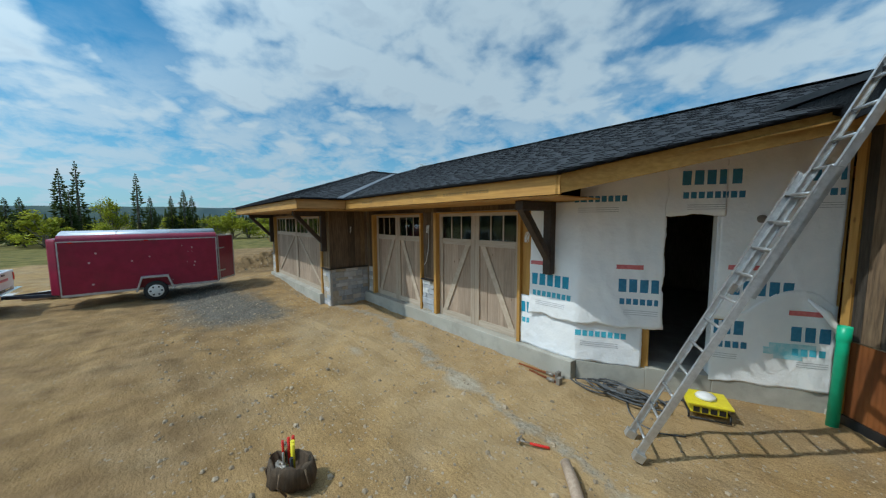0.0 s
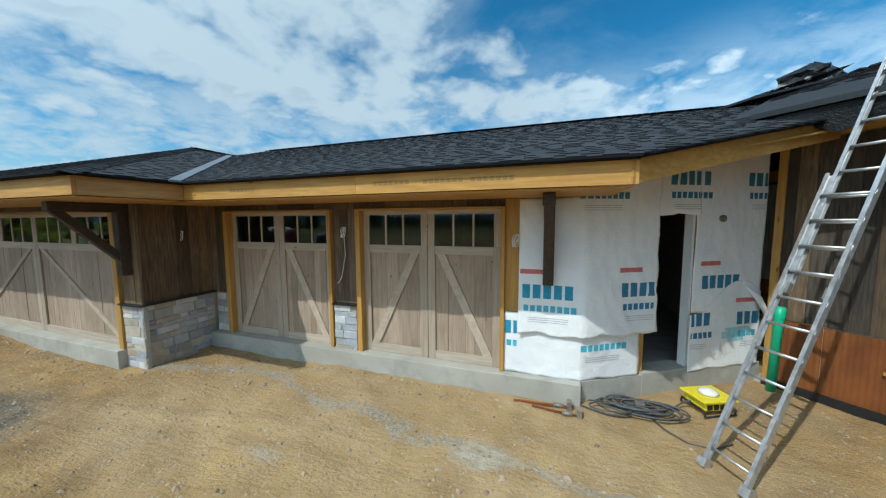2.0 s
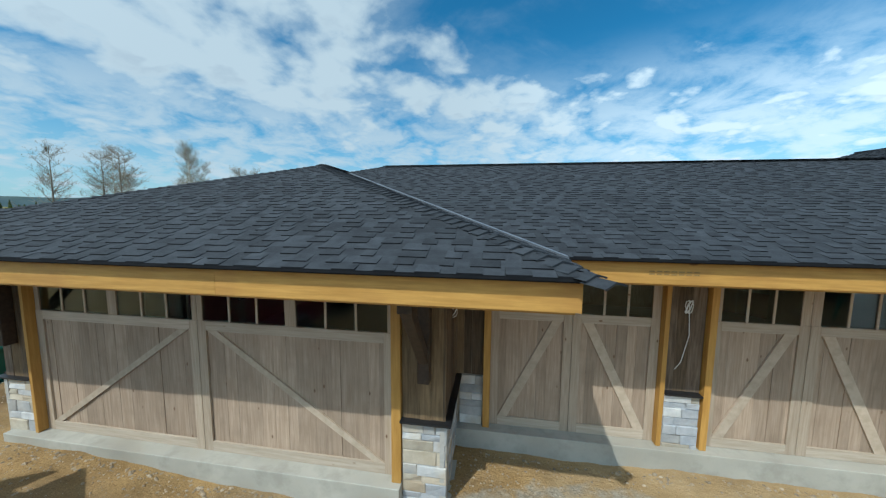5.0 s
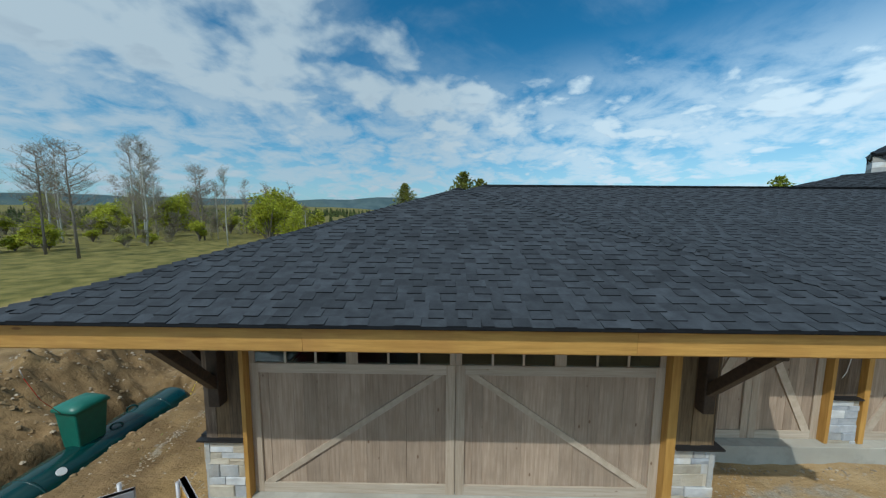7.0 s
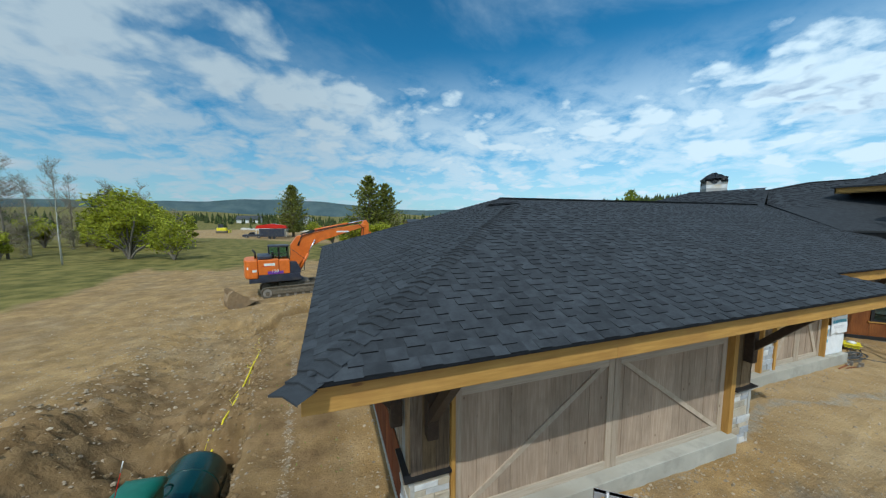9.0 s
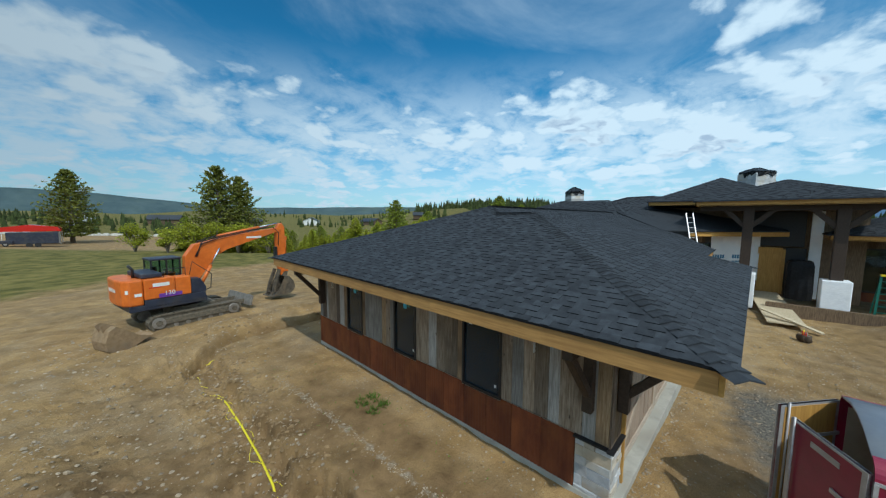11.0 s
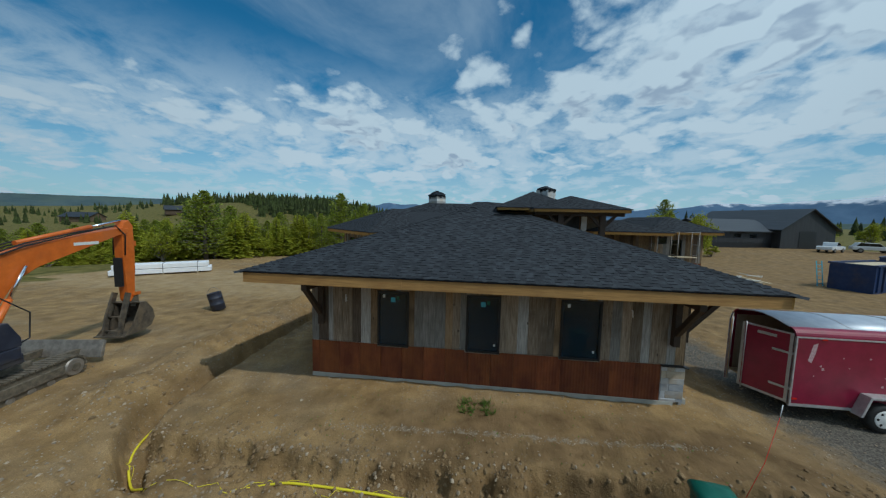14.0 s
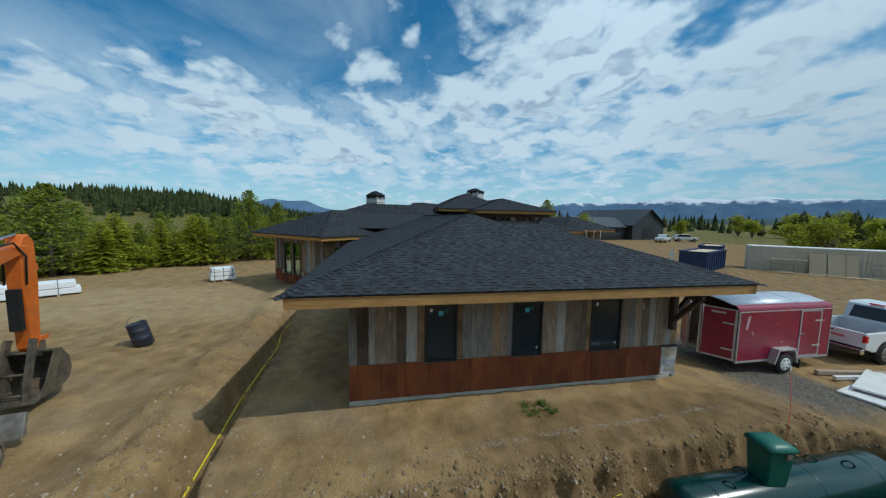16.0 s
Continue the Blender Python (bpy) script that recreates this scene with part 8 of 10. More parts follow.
coil(1.42, 6.36, 0.30, 8, "power_cable", "heap of grey extension cable coiled on the dirt")
coil(0.98, 6.18, 0.24, 2, "power_cable", "loose loop of black extension cable on the dirt", 0.011, 0.015)
solid("power_cable", MB().tube([(1.5, 6.2, 0.03), (1.62, 5.95, 0.02), (1.8, 5.75, 0.015), (2.05, 5.72, 0.015), (2.3, 5.9, 0.015)], 0.010, 6), M["cable"], "black cable trailing past the ladder foot", "cable")
solid("power_cable", MB().tube([(1.85, 6.5, 0.03), (2.0, 6.62, 0.08), (2.1, 6.60, 0.15)], 0.013, 6), M["cable"], "short grey cable plugged into the yellow box", "cable")
solid("plug_box", MB().box(1.34, 1.46, 6.26, 6.34, 0.09, 0.16), M["steel"], "small grey outlet box among the cable", "outlet box", bevel=0.008)

for i, (p, q) in enumerate((((-0.32, 6.02, 0.04), (0.46, 6.06, 0.05)), ((-0.05, 5.96, 0.03), (0.58, 5.88, 0.04)))):
    sh_ = thing("form_stake", "rusty steel stake clamp lying by the foundation", "clamp", group="stakes by the foundation")
    part("bar", MB().beam(p, q, 0.03, 0.02), M["rust"], sh_)
    q = Vector(q)
    part("head", MB().box(q.x - .03, q.x + .03, q.y - .05, q.y + .05, 0.0, 0.14), M["steel"], sh_)
    part("collar", MB().tube([(q.x - .22, q.y, 0.05), (q.x - .08, q.y, 0.05)], 0.028, 10), M["steel"], sh_)

hm = thing("claw_hammer", "claw hammer with a red grip lying on the dirt", "hammer", Matrix.Translation((0.97, 4.24, 0.03)) @ pose(0, 0, 0, 0, 0, 27))
part("grip", MB().tube([(0.14, 0, 0.0), (0.20, 0, 0.0), (0.34, 0.005, 0.0), (0.37, 0.005, 0.0)], [0.014, 0.018, 0.017, 0.015], 8), M["red_lamp"], hm, "red rubber grip")
part("shaft", MB().tube([(0.0, 0, 0.01), (0.15, 0, 0.0)], 0.010, 8), M["steel"], hm)
part("head", MB().tube([(0.0, -0.05, 0.012), (0.0, 0.02, 0.012)], 0.018, 10), M["steel"], hm)
part("claw", MB().prism([(-0.012, 0.02), (0.012, 0.02), (0.03, 0.09), (0.022, 0.095)], "z", 0.0, 0.022), M["steel"], hm)

pl = thing("post_offcut", "rough round wooden post offcut lying in the dirt", "post", Matrix.Translation((1.56, 4.30, 0.06)) @ pose(0, 0, 0, 0, 0, -48))
part("log", MB().tube([(0, 0, 0), (0.28, 0.01, 0.005), (0.62, 0, 0)], [0.055, 0.06, 0.062], 14), M["doorwood"], pl)

tb = thing("tool_bag", "worn canvas tool pouch with a yellow level and red-handled tools", "tool bag", Matrix.Translation((-0.24, 1.93, 0.0)) @ pose(0, 0, 0, 0, 0, 20))
vs = []
rr = random.Random(6)
ring = 18
prof = ((0.17, 0.0), (0.22, 0.06), (0.22, 0.16), (0.20, 0.26), (0.17, 0.26), (0.15, 0.12))
for r, z in prof:
    for k in range(ring):
        t = 2 * math.pi * k / ring
        e = 1 + 0.16 * math.sin(2 * t) + 0.10 * rr.uniform(-1, 1)
        vs.append((r * 1.15 * e * math.cos(t), r * 0.8 * e * math.sin(t), z + 0.03 * rr.uniform(-1, 1) * (z > 0)))
fs = [(i * ring + k, i * ring + (k + 1) % ring, (i + 1) * ring + (k + 1) % ring, (i + 1) * ring + k) for i in range(len(prof) - 1) for k in range(ring)]
fs.append(tuple((len(prof) - 1) * ring + k for k in range(ring)))
part("pouch", MB().add(vs, fs, True), M["brown"], tb)
for x, y, z1, mt, r in ((0.02, 0.02, 0.46, "yellow", 0.022), (0.055, 0.0, 0.45, "yellow", 0.018), (-0.10, 0.06, 0.42, "red_lamp", 0.016), (-0.06, 0.08, 0.44, "red_lamp", 0.016), (-0.13, 0.02, 0.40, "red_lamp", 0.014), (0.0, -0.06, 0.38, "steel", 0.012), (0.1, -0.05, 0.36, "black", 0.018)):
    part("tool_handle", MB().tube([(x, y, 0.1), (x * 1.15, y * 1.2, z1)], r, 8), M[mt], tb)
for k in range(5):
    a = k * 1.25
    part("strap", MB().tube([(0.24 * math.cos(a), 0.17 * math.sin(a), 0.24), (0.29 * math.cos(a), 0.21 * math.sin(a), 0.12), (0.25 * math.cos(a + .3), 0.18 * math.sin(a + .3), 0.02)], 0.010, 6), M["brown"], tb)
for k in range(9):
    part("nail_pack", MB().tube([(rr.uniform(-.1, .1), rr.uniform(-.14, -.04), 0.22), (rr.uniform(-.1, .1), rr.uniform(-.14, -.04), 0.25)], 0.02, 6), M["steel"], tb)


# loose cable on the facade between doors
def hung_cable(x, y, z, drop, seed):
    r_ = random.Random(seed)
    root = thing("wire_bundle", "looped white electrical cable hanging from the boards", "wire")
    for k in range(3):
        pts = [(x + 0.05 * math.sin(t * 2 + k) + r_.uniform(-.01, .01), y - 0.02 - 0.02 * math.sin(t), z - 0.12 * (1 - math.cos(t * 2)) * 0.8) for t in [math.pi * i / 10 for i in range(11)]]
        part("loop", MB().tube(pts, 0.007, 6), M["white_paint"], root)
    if drop:
        part("tail", MB().tube([(x, y - 0.02, z), (x + 0.03, y - 0.03, z - drop * 0.5), (x - 0.06, y - 0.04, z - drop * 0.9), (x - 0.14, y - 0.05, z - drop)], 0.006, 6), M["white_paint"], root)


hung_cable(-3.46, 6.34, 2.62, 1.05, 1)
hung_cable(-0.35, 6.29, 2.52, 0, 2)
hung_cable(-6.86, 5.75, 2.55, 0, 3)
hung_cable(WEST - 0.02, 6.35, 2.62, 0, 4)
hung_cable(WEST - 0.02, 13.9, 2.62, 0, 5)


# ---------- trees ----------
def leaf_mat(name, c1, c2, vary):
    m = island_vary(material(name, c1, c2, 3.0, rough=0.7, bump=0, spec=0.3), vary)
    b = m.node_tree.nodes["Principled BSDF"]
    # leaves let some light through
    N, L = m.node_tree.nodes, m.node_tree.links
    tl, mx = N.new("ShaderNodeBsdfTranslucent"), N.new("ShaderNodeMixShader")
    L.new(b.inputs["Base Color"].links[0].from_socket, tl.inputs["Color"])
    mx.inputs[0].default_value = 0.42
    L.new(b.outputs[0], mx.inputs[1])
    L.new(tl.outputs[0], mx.inputs[2])
    L.new(mx.outputs[0], N["Material Output"].inputs[0])
    return m


M["needle"] = leaf_mat("conifer_needles", (0.050, 0.072, 0.020), (0.090, 0.115, 0.030), 0.45)
M["needle_light"] = leaf_mat("young_conifer_needles", (0.31, 0.335, 0.030), (0.45, 0.455, 0.050), 0.4)
M["needle_mid"] = leaf_mat("pine_needles", (0.225, 0.275, 0.034), (0.340, 0.380, 0.050), 0.4)
M["needle_pine"] = leaf_mat("old_pine_needles", (0.155, 0.172, 0.032), (0.270, 0.275, 0.055), 0.4)
M["leaf"] = leaf_mat("spring_leaves", (0.25, 0.270, 0.020), (0.39, 0.400, 0.040), 0.45)
M["leaf_pale"] = leaf_mat("thin_spring_leaves", (0.17, 0.18, 0.055), (0.24, 0.25, 0.09), 0.3)
M["twig"] = material("grey_twigs", (0.18, 0.145, 0.110), (0.27, 0.225, 0.175), 8, rough=0.9, bump=0)


def conifer_mesh(seed, dense=1.0, slim=0.20):
    """Unit-high conifer: trunk and a crown of drooping needle sprays."""
    r = random.Random(seed)
    tr = MB().tube([(0, 0, 0), (0.004, 0, 0.4), (0, 0.003, 0.8), (0, 0, 0.985)], [0.022, 0.016, 0.008, 0.001], 7)
    cr = MB()
    levels = 30
    for i in range(levels):
        t = i / (levels - 1)
        z = 0.10 + 0.88 * t
        reach = slim * (1 - t) ** 0.62 * r.uniform(0.72, 1.15) + 0.014
        nb = int((10 - 4 * t) * dense)
        for k in range(nb):
            if r.random() < 0.10:
                continue
            a = 2 * math.pi * (k + r.random() * 0.8) / nb + i * 1.1
            L_ = reach * r.uniform(0.7, 1.15)
            d = Vector((math.cos(a), math.sin(a), 0))
            s = Vector((-d.y, d.x, 0))
            droop = r.uniform(-0.22, 0.10) - 0.12 * (1 - t)
            n = 6
            for j in range(n):
                f0, f1 = (j + 0.15) / n, (j + 1.15) / n
                for sd in (-1, 1):
                    w = L_ * 0.30 * (1.15 - f0) * r.uniform(0.7, 1.2)
                    p0 = d * (L_ * f0) + Vector((0, 0, z + droop * L_ * f0 + r.uniform(-.004, .004)))
                    p1 = d * (L_ * f1) + Vector((0, 0, z + droop * L_ * f1 + r.uniform(-.006, .006)))
                    q = p1 * 0.6 + p0 * 0.4 + s * (sd * w) + Vector((0, 0, r.uniform(-0.018, 0.006)))
                    cr.add([p0, p1, q], [(0, 1, 2)])
            p0 = d * (L_ * 0.2) + Vector((0, 0, z))
            p1 = d * L_ + Vector((0, 0, z + droop * L_))
            cr.add([p0, p1, p1 * .5 + p0 * .5 + Vector((0, 0, -0.03))], [(0, 1, 2)])
    return tr, cr


def pine_mesh(seed, slim=0.25, power=2.0, tufts=9):
    """Unit-high broad pine: ragged tiers of limbs that carry needle tufts, with a rounded top."""
    r = random.Random(seed)
    tr = MB().tube([(0, 0, 0), (0.004, 0, 0.4), (0, 0.003, 0.8), (0, 0, 0.97)], [0.024, 0.018, 0.009, 0.002], 7)
    cr = MB()
    levels = 22
    for i in range(levels):
        t = i / (levels - 1)
        z = 0.10 + 0.84 * t
        reach = slim * (1 - t ** power) ** 0.75 * r.uniform(0.80, 1.12) * (0.8 + 0.2 * min(1, 5 * t)) + 0.03
        nb = int(11 - 4 * t)
        for k in range(nb):
            if r.random() < 0.07:
                continue
            a = 2 * math.pi * (k + r.random() * 0.9) / nb + i * 1.3
            L_ = reach * r.uniform(0.6, 1.15)
            d = Vector((math.cos(a), math.sin(a), 0))
            s = Vector((-d.y, d.x, 0))
            lift = r.uniform(0.05, 0.30) + 0.35 * t
            tr.tube([(0, 0, z), tuple(d * L_ * 0.9 + Vector((0, 0, z + lift * L_ * 0.7)))], [0.005, 0.001], 3, False)
            for j in range(tufts):
                f_ = 0.22 + 0.80 * (j + r.random()) / tufts
                c = d * (L_ * f_) + s * (L_ * r.uniform(-0.30, 0.30)) + Vector((0, 0, z + lift * L_ * f_ * f_ + r.uniform(-0.008, 0.012)))
                for _ in range(4):
                    v = Vector((r.gauss(0, 1), r.gauss(0, 1), r.gauss(0.4, 0.7))).normalized() * r.uniform(0.016, 0.032)
                    w = Vector((r.gauss(0, 1), r.gauss(0, 1), r.gauss(0, 0.6))).normalized() * 0.011
                    cr.add([c - w, c + w, c + v], [(0, 1, 2)])
    return tr, cr


def leafy_mesh(seed, lumps=9, leaves=1500, size=0.035, spread=0.36, low=0.12):
    """Unit-high bush or tree: limbs and a crown of many small leaves in uneven clumps."""
    r = random.Random(seed)
    tr, cr = MB(), MB()
    cs = []
    for k in range(lumps):
        a = 2 * math.pi * k / lumps + r.uniform(-.4, .4)
        z = r.uniform(low + 0.15, 0.86)
        rad = spread * r.uniform(0.25, 0.95) * (1.15 - 0.55 * z)
        c = Vector((rad * math.cos(a), rad * math.sin(a), z))
        cs.append((c, r.uniform(0.09, 0.18)))
        tr.tube([(0, 0, 0), (c.x * .25, c.y * .25, c.z * .4), tuple(c * 0.8), tuple(c)], [0.016, 0.011, 0.006, 0.002], 5, False)
        for _ in range(3):
            e = c + Vector((r.uniform(-.12, .12), r.uniform(-.12, .12), r.uniform(-.02, .16)))
            tr.tube([tuple(c * 0.75), tuple(e)], [0.004, 0.001], 4, False)
    for _ in range(leaves):
        c, rad = r.choice(cs)
        v = Vector((r.gauss(0, 1), r.gauss(0, 1), r.gauss(0, 0.85)))
        v = v.normalized() * rad * r.uniform(0.3, 1.12)
        p = c + v
        if p.z < low * 0.4:
            continue
        a, b = Vector((r.gauss(0, 1), r.gauss(0, 1), r.gauss(0, 1))).normalized(), Vector((r.gauss(0, 1), r.gauss(0, 1), r.gauss(0, 1))).normalized()
        s = size * r.uniform(0.6, 1.3)
        cr.add([p - a * s, p + b * s * 0.6, p + a * s, p - b * s * 0.6], [(0, 1, 2, 3)])
    return tr, cr


def bare_mesh(seed, leaves=1, lean=0.0, limbs=46, dark=False):
    """Unit-high aspen in early spring: pale stem, a haze of fine branches and a thin scatter of leaves."""
    r = random.Random(seed)
    st, tw, lf = MB(), MB(), MB()
    st.tube([(0, 0, 0), (0.006 + lean, 0.0, 0.35), (-0.004 + lean, 0.004, 0.7), (lean, 0, 0.99)], [0.0115, 0.0085, 0.0048, 0.0008], 8)
    for i in range(limbs):
        z = r.uniform(0.24, 0.96)
        a = r.uniform(0, 6.28)
        L_ = 0.25 * (1.10 - z) ** 0.6 * r.uniform(0.5, 1.15)
        up = r.uniform(0.35, 1.0)
        b0 = Vector((lean * min(1, z / 0.35), 0, z))
        e = b0 + Vector((math.cos(a) * L_, math.sin(a) * L_, L_ * up))
        m_ = b0 + Vector((math.cos(a) * L_ * .5, math.sin(a) * L_ * .5, L_ * up * 0.38))
        tw.tube([tuple(b0), tuple(m_), tuple(e)], [0.0028, 0.0018, 0.0006], 4, False)
        for _ in range(11):
            q = m_.lerp(e, r.uniform(-0.5, 1.0))
            w = q + Vector((r.uniform(-.06, .06), r.uniform(-.06, .06), r.uniform(0.005, .075)))
            tw.tube([tuple(q), tuple(w)], [0.0011, 0.0004], 3, False)
            for _ in range(2):
                x = q.lerp(w, r.uniform(0.3, 0.9))
                y = x + Vector((r.uniform(-.03, .03), r.uniform(-.03, .03), r.uniform(0.0, .035)))
                tw.tube([tuple(x), tuple(y)], [0.0007, 0.0003], 3, False)
            for _ in range(leaves):
                p = w + Vector((r.uniform(-.02, .02), r.uniform(-.02, .02), r.uniform(-.02, .02)))
                b = Vector((r.uniform(-1, 1), r.uniform(-1, 1), r.uniform(-1, 1))) * 0.0045
                c = Vector((r.uniform(-1, 1), r.uniform(-1, 1), r.uniform(-1, 1))) * 0.0045
                lf.add([p, p + b, p + b + c, p + c], [(0, 1, 2, 3)])
    return st, tw, lf


def tree_root(name, label, m, parts, group=""):
    root = thing(name, label, "tree" if "bush" not in name else "bush", m, group)
    for nm, mb, mt in parts:
        part(nm, mb, M[mt], root)
    return root


def at_ground(x, y, h, w=1.0, turn=0.0, sink=0.1):
    return Matrix.Translation((x, y, ground_h(x, y) - sink)) @ pose(0, 0, 0, 0, 0, turn) @ Matrix.Diagonal((h * w, h * w, h, 1))


def planted(kinds, spots):
    """Copies of a few grown trees at the given (kind, x, y, height, width) spots."""
    r = random.Random(77)
    made = {}
    for k, x, y, h, w in spots:
        m = at_ground(x, y, h, w, r.uniform(0, 360))
        if k not in made:
            name, label, parts, group = kinds[k]
            made[k] = tree_root(name, label, m, parts, group)
        else:
            ob = copy_thing(made[k], Matrix.Identity(4))
            ob.matrix_basis = m


c1, c2, c3, c4 = conifer_mesh(1), pine_mesh(2, 0.25), conifer_mesh(3, 0.6, 0.12), conifer_mesh(4, 1.3, 0.30)
c5 = pine_mesh(5, 0.30, 1.35, 15)
l1, l2, l3 = leafy_mesh(11, 17, 2300, 0.026), leafy_mesh(12, 11, 2200, 0.034, 0.42, 0.05), leafy_mesh(13, 15, 2600, 0.028, 0.30)
b1, b2, b3 = bare_mesh(21, 1, 0.0, 34), bare_mesh(22, 4, 0.01, 38), bare_mesh(23, 1, -0.012, 42)
b4 = bare_mesh(24, 6, 0.0, 70)
kinds = {
    "spruce": ("spruce_tree", "dark green spruce tree with drooping branches", [("trunk", c1[0], "bark"), ("crown", c1[1], "needle")], "conifers"),
    "pine": ("pine_tree", "broad green pine tree beyond the site", [("trunk", c2[0], "bark"), ("crown", c2[1], "needle_mid")], "conifers"),
    "old_pine": ("pine_tree", "tall dark olive pine tree with ragged tiers of branches", [("trunk", c5[0], "bark"), ("crown", c5[1], "needle_pine")], "conifers"),
    "snag": ("spruce_tree", "thin sparse half-dead spruce tree", [("trunk", c3[0], "bark"), ("crown", c3[1], "needle")], "conifers"),
    "young": ("young_conifer", "bushy yellow-green young conifer", [("trunk", c4[0], "bark"), ("crown", c4[1], "needle_light")], "conifers"),
    "leafy": ("leafy_tree", "fresh green spring tree", [("trunk", l1[0], "bark"), ("crown", l1[1], "leaf")], "broadleaf trees"),
    "bush": ("willow_bush", "low spring-green willow bush", [("stem", l2[0], "twig"), ("crown", l2[1], "leaf")], "bushes"),
    "olive": ("willow_bush", "tall olive-green willow bush", [("stem", l3[0], "twig"), ("crown", l3[1], "needle_light")], "bushes"),
    "aspen": ("aspen_tree", "nearly bare pale-stemmed aspen tree", [("stem", b1[0], "aspen"), ("crown", b1[1], "twig"), ("foliage", b1[2], "leaf_pale")], "aspens"),
    "bare": ("bare_tree", "bare grey tree with dense fine branches", [("stem", b3[0], "bark"), ("crown", b3[1], "twig"), ("foliage", b3[2], "leaf_pale")], "aspens"),
    "brush": ("brush", "grey-brown leafless brush under the aspens", [("stem", b4[1], "twig"), ("foliage", b4[2], "leaf_pale")], "bushes"),
    "aspen2": ("aspen_tree", "pale-stemmed aspen with thin new leaves", [("stem", b2[0], "aspen"), ("crown", b2[1], "twig"), ("foliage", b2[2], "leaf_pale")], "aspens"),
}
spots = [("old_pine", -7.6, 62, 13.6, 1.05), ("old_pine", -4.4, 63.5, 12.9, 1.05), ("old_pine", -25, 112, 16.5, 1.1), ("pine", 38, 35, 8.6, 1.05), ("pine", 25, 50.5, 8.6, 1.25), ("pine", 40.5, 34, 7.6, 0.9), ("pine", 8.4, 39.5, 7.6, 1.25), ("pine", 16.8, 28.2, 8.0, 1.0), ("young", 11.2, 37, 5.4, 1.4), ("young", 13.8, 31.5, 5.0, 1.3), ("pine", 11, 43, 7.6, 1.2), ("young", 6, 46, 5.6, 1.3), ("pine", 18, 25.6, 6.8, 1.0), ("young", 9.4, 36.8, 4.6, 1.3),
         ("bare", -42.9, 28.5, 10.2, 1.05), ("bare", -49.0, 31.0, 10.5, 1.0), ("bare", -51, 28, 10.5, 1.0), ("aspen2", -60.5, 52, 15.4, 0.8), ("aspen2", -47.5, 40.0, 12.7, 0.85), ("aspen2", -50.5, 43.0, 12.2, 0.8), ("bare", -46.8, 48.5, 11.2, 1.0), ("aspen2", -38.2, 41.0, 9.4, 0.75), ("aspen", -60.7, 42.2, 12.6, 0.8), ("aspen", -66, 62, 11.0, 0.8), ("aspen", -57, 38, 12.0, 0.9), ("leafy", -34.9, 44.6, 6.6, 1.35), ("leafy", -57.6, 55.4, 7.2, 1.1), ("leafy", -30.0, 42.0, 4.6, 1.1),
         ("leafy", -46, 66, 8.2, 1.1), ("leafy", -42.5, 68, 7.0, 1.1), ("bush", -39, 70, 5.0, 1.2), ("leafy", -70, 62, 8.0, 1.0), ("leafy", -78, 55, 8.0, 1.2), ("leafy", -72, 74, 8.5, 0.9), ("olive", -60, 72, 5.0, 1.4),
         ("leafy", -43, 62.6, 9.4, 1.5), ("leafy", -40, 60, 7.6, 1.4), ("leafy", -47, 66, 8.0, 1.4), ("aspen2", -34, 53.9, 5.5, 1.2), ("leafy", -36, 56, 5.5, 1.2), ("spruce", -58, 90, 11.5, 1.5), ("spruce", -61, 92, 10.5, 1.5), ("spruce", -55, 93, 10.0, 1.5),
         ("leafy", -68, 72, 9.5, 0.8), ("leafy", -71, 74, 9.0, 0.9), ("bare", -51.4, 53.8, 11.5, 1.1), ("olive", -80, 66, 6.0, 1.5), ("olive", -84, 70, 6.5, 1.5), ("leafy", -17.0, 62.8, 4.2, 1.4), ("olive", -14.2, 57.4, 3.4, 1.4), ("leafy", -11.5, 58.5, 4.4, 1.5), ("leafy", -9.0, 57.5, 4.8, 1.5), ("olive", -6.5, 57.0, 4.6, 1.5), ("leafy", -3.0, 55.0, 4.8, 1.4),
         ("spruce", -55.5, -11.2, 5.8, 1.2), ("spruce", -56, -8.2, 9.4, 0.75), ("snag", -57, -6.9, 10.6, 1.0), ("spruce", -55, -7.4, 6.8, 0.9), ("snag", -58, -1.6, 9.6, 1.0), ("spruce", -56, -0.3, 6.4, 0.9), ("spruce", -57, 1.9, 6.6, 0.9), ("spruce", -56.5, 3.3, 7.4, 0.9), ("spruce", -58, 4.3, 6.6, 0.9),
         ("leafy", -60, -4.5, 6.5, 0.8), ("spruce", -61, -13.5, 6.0, 1.1)]
r_ = random.Random(31)
# scrub behind the trailer, seen from the yard
for i in range(34):
    spots.append((r_.choice(("bush", "olive", "bush", "leafy")), -52 - 14 * r_.random(), -34 + 72 * i / 34 + r_.uniform(-1, 1), r_.uniform(2.2, 4.4), r_.uniform(1.0, 1.7)))
# grey brush under the aspens
for i in range(16):
    spots.append((r_.choice(("aspen", "aspen2", "bare", "aspen2")), -88 + 44 * r_.random(), 42 + 34 * r_.random(), r_.uniform(6.5, 12.5), r_.uniform(0.7, 1.0)))
for i in range(90):
    spots.append((r_.choice(("brush", "brush", "brush", "brush", "olive")), -92 + 52 * r_.random(), 46 + 34 * r_.random(), r_.uniform(2.0, 4.2), r_.uniform(1.2, 1.9)))
for i in range(46):
    spots.append((r_.choice(("brush", "brush", "brush", "olive")), -80 + 36 * r_.random(), 33 + 15 * r_.random(), r_.uniform(1.0, 2.3), r_.uniform(1.3, 2.0)))
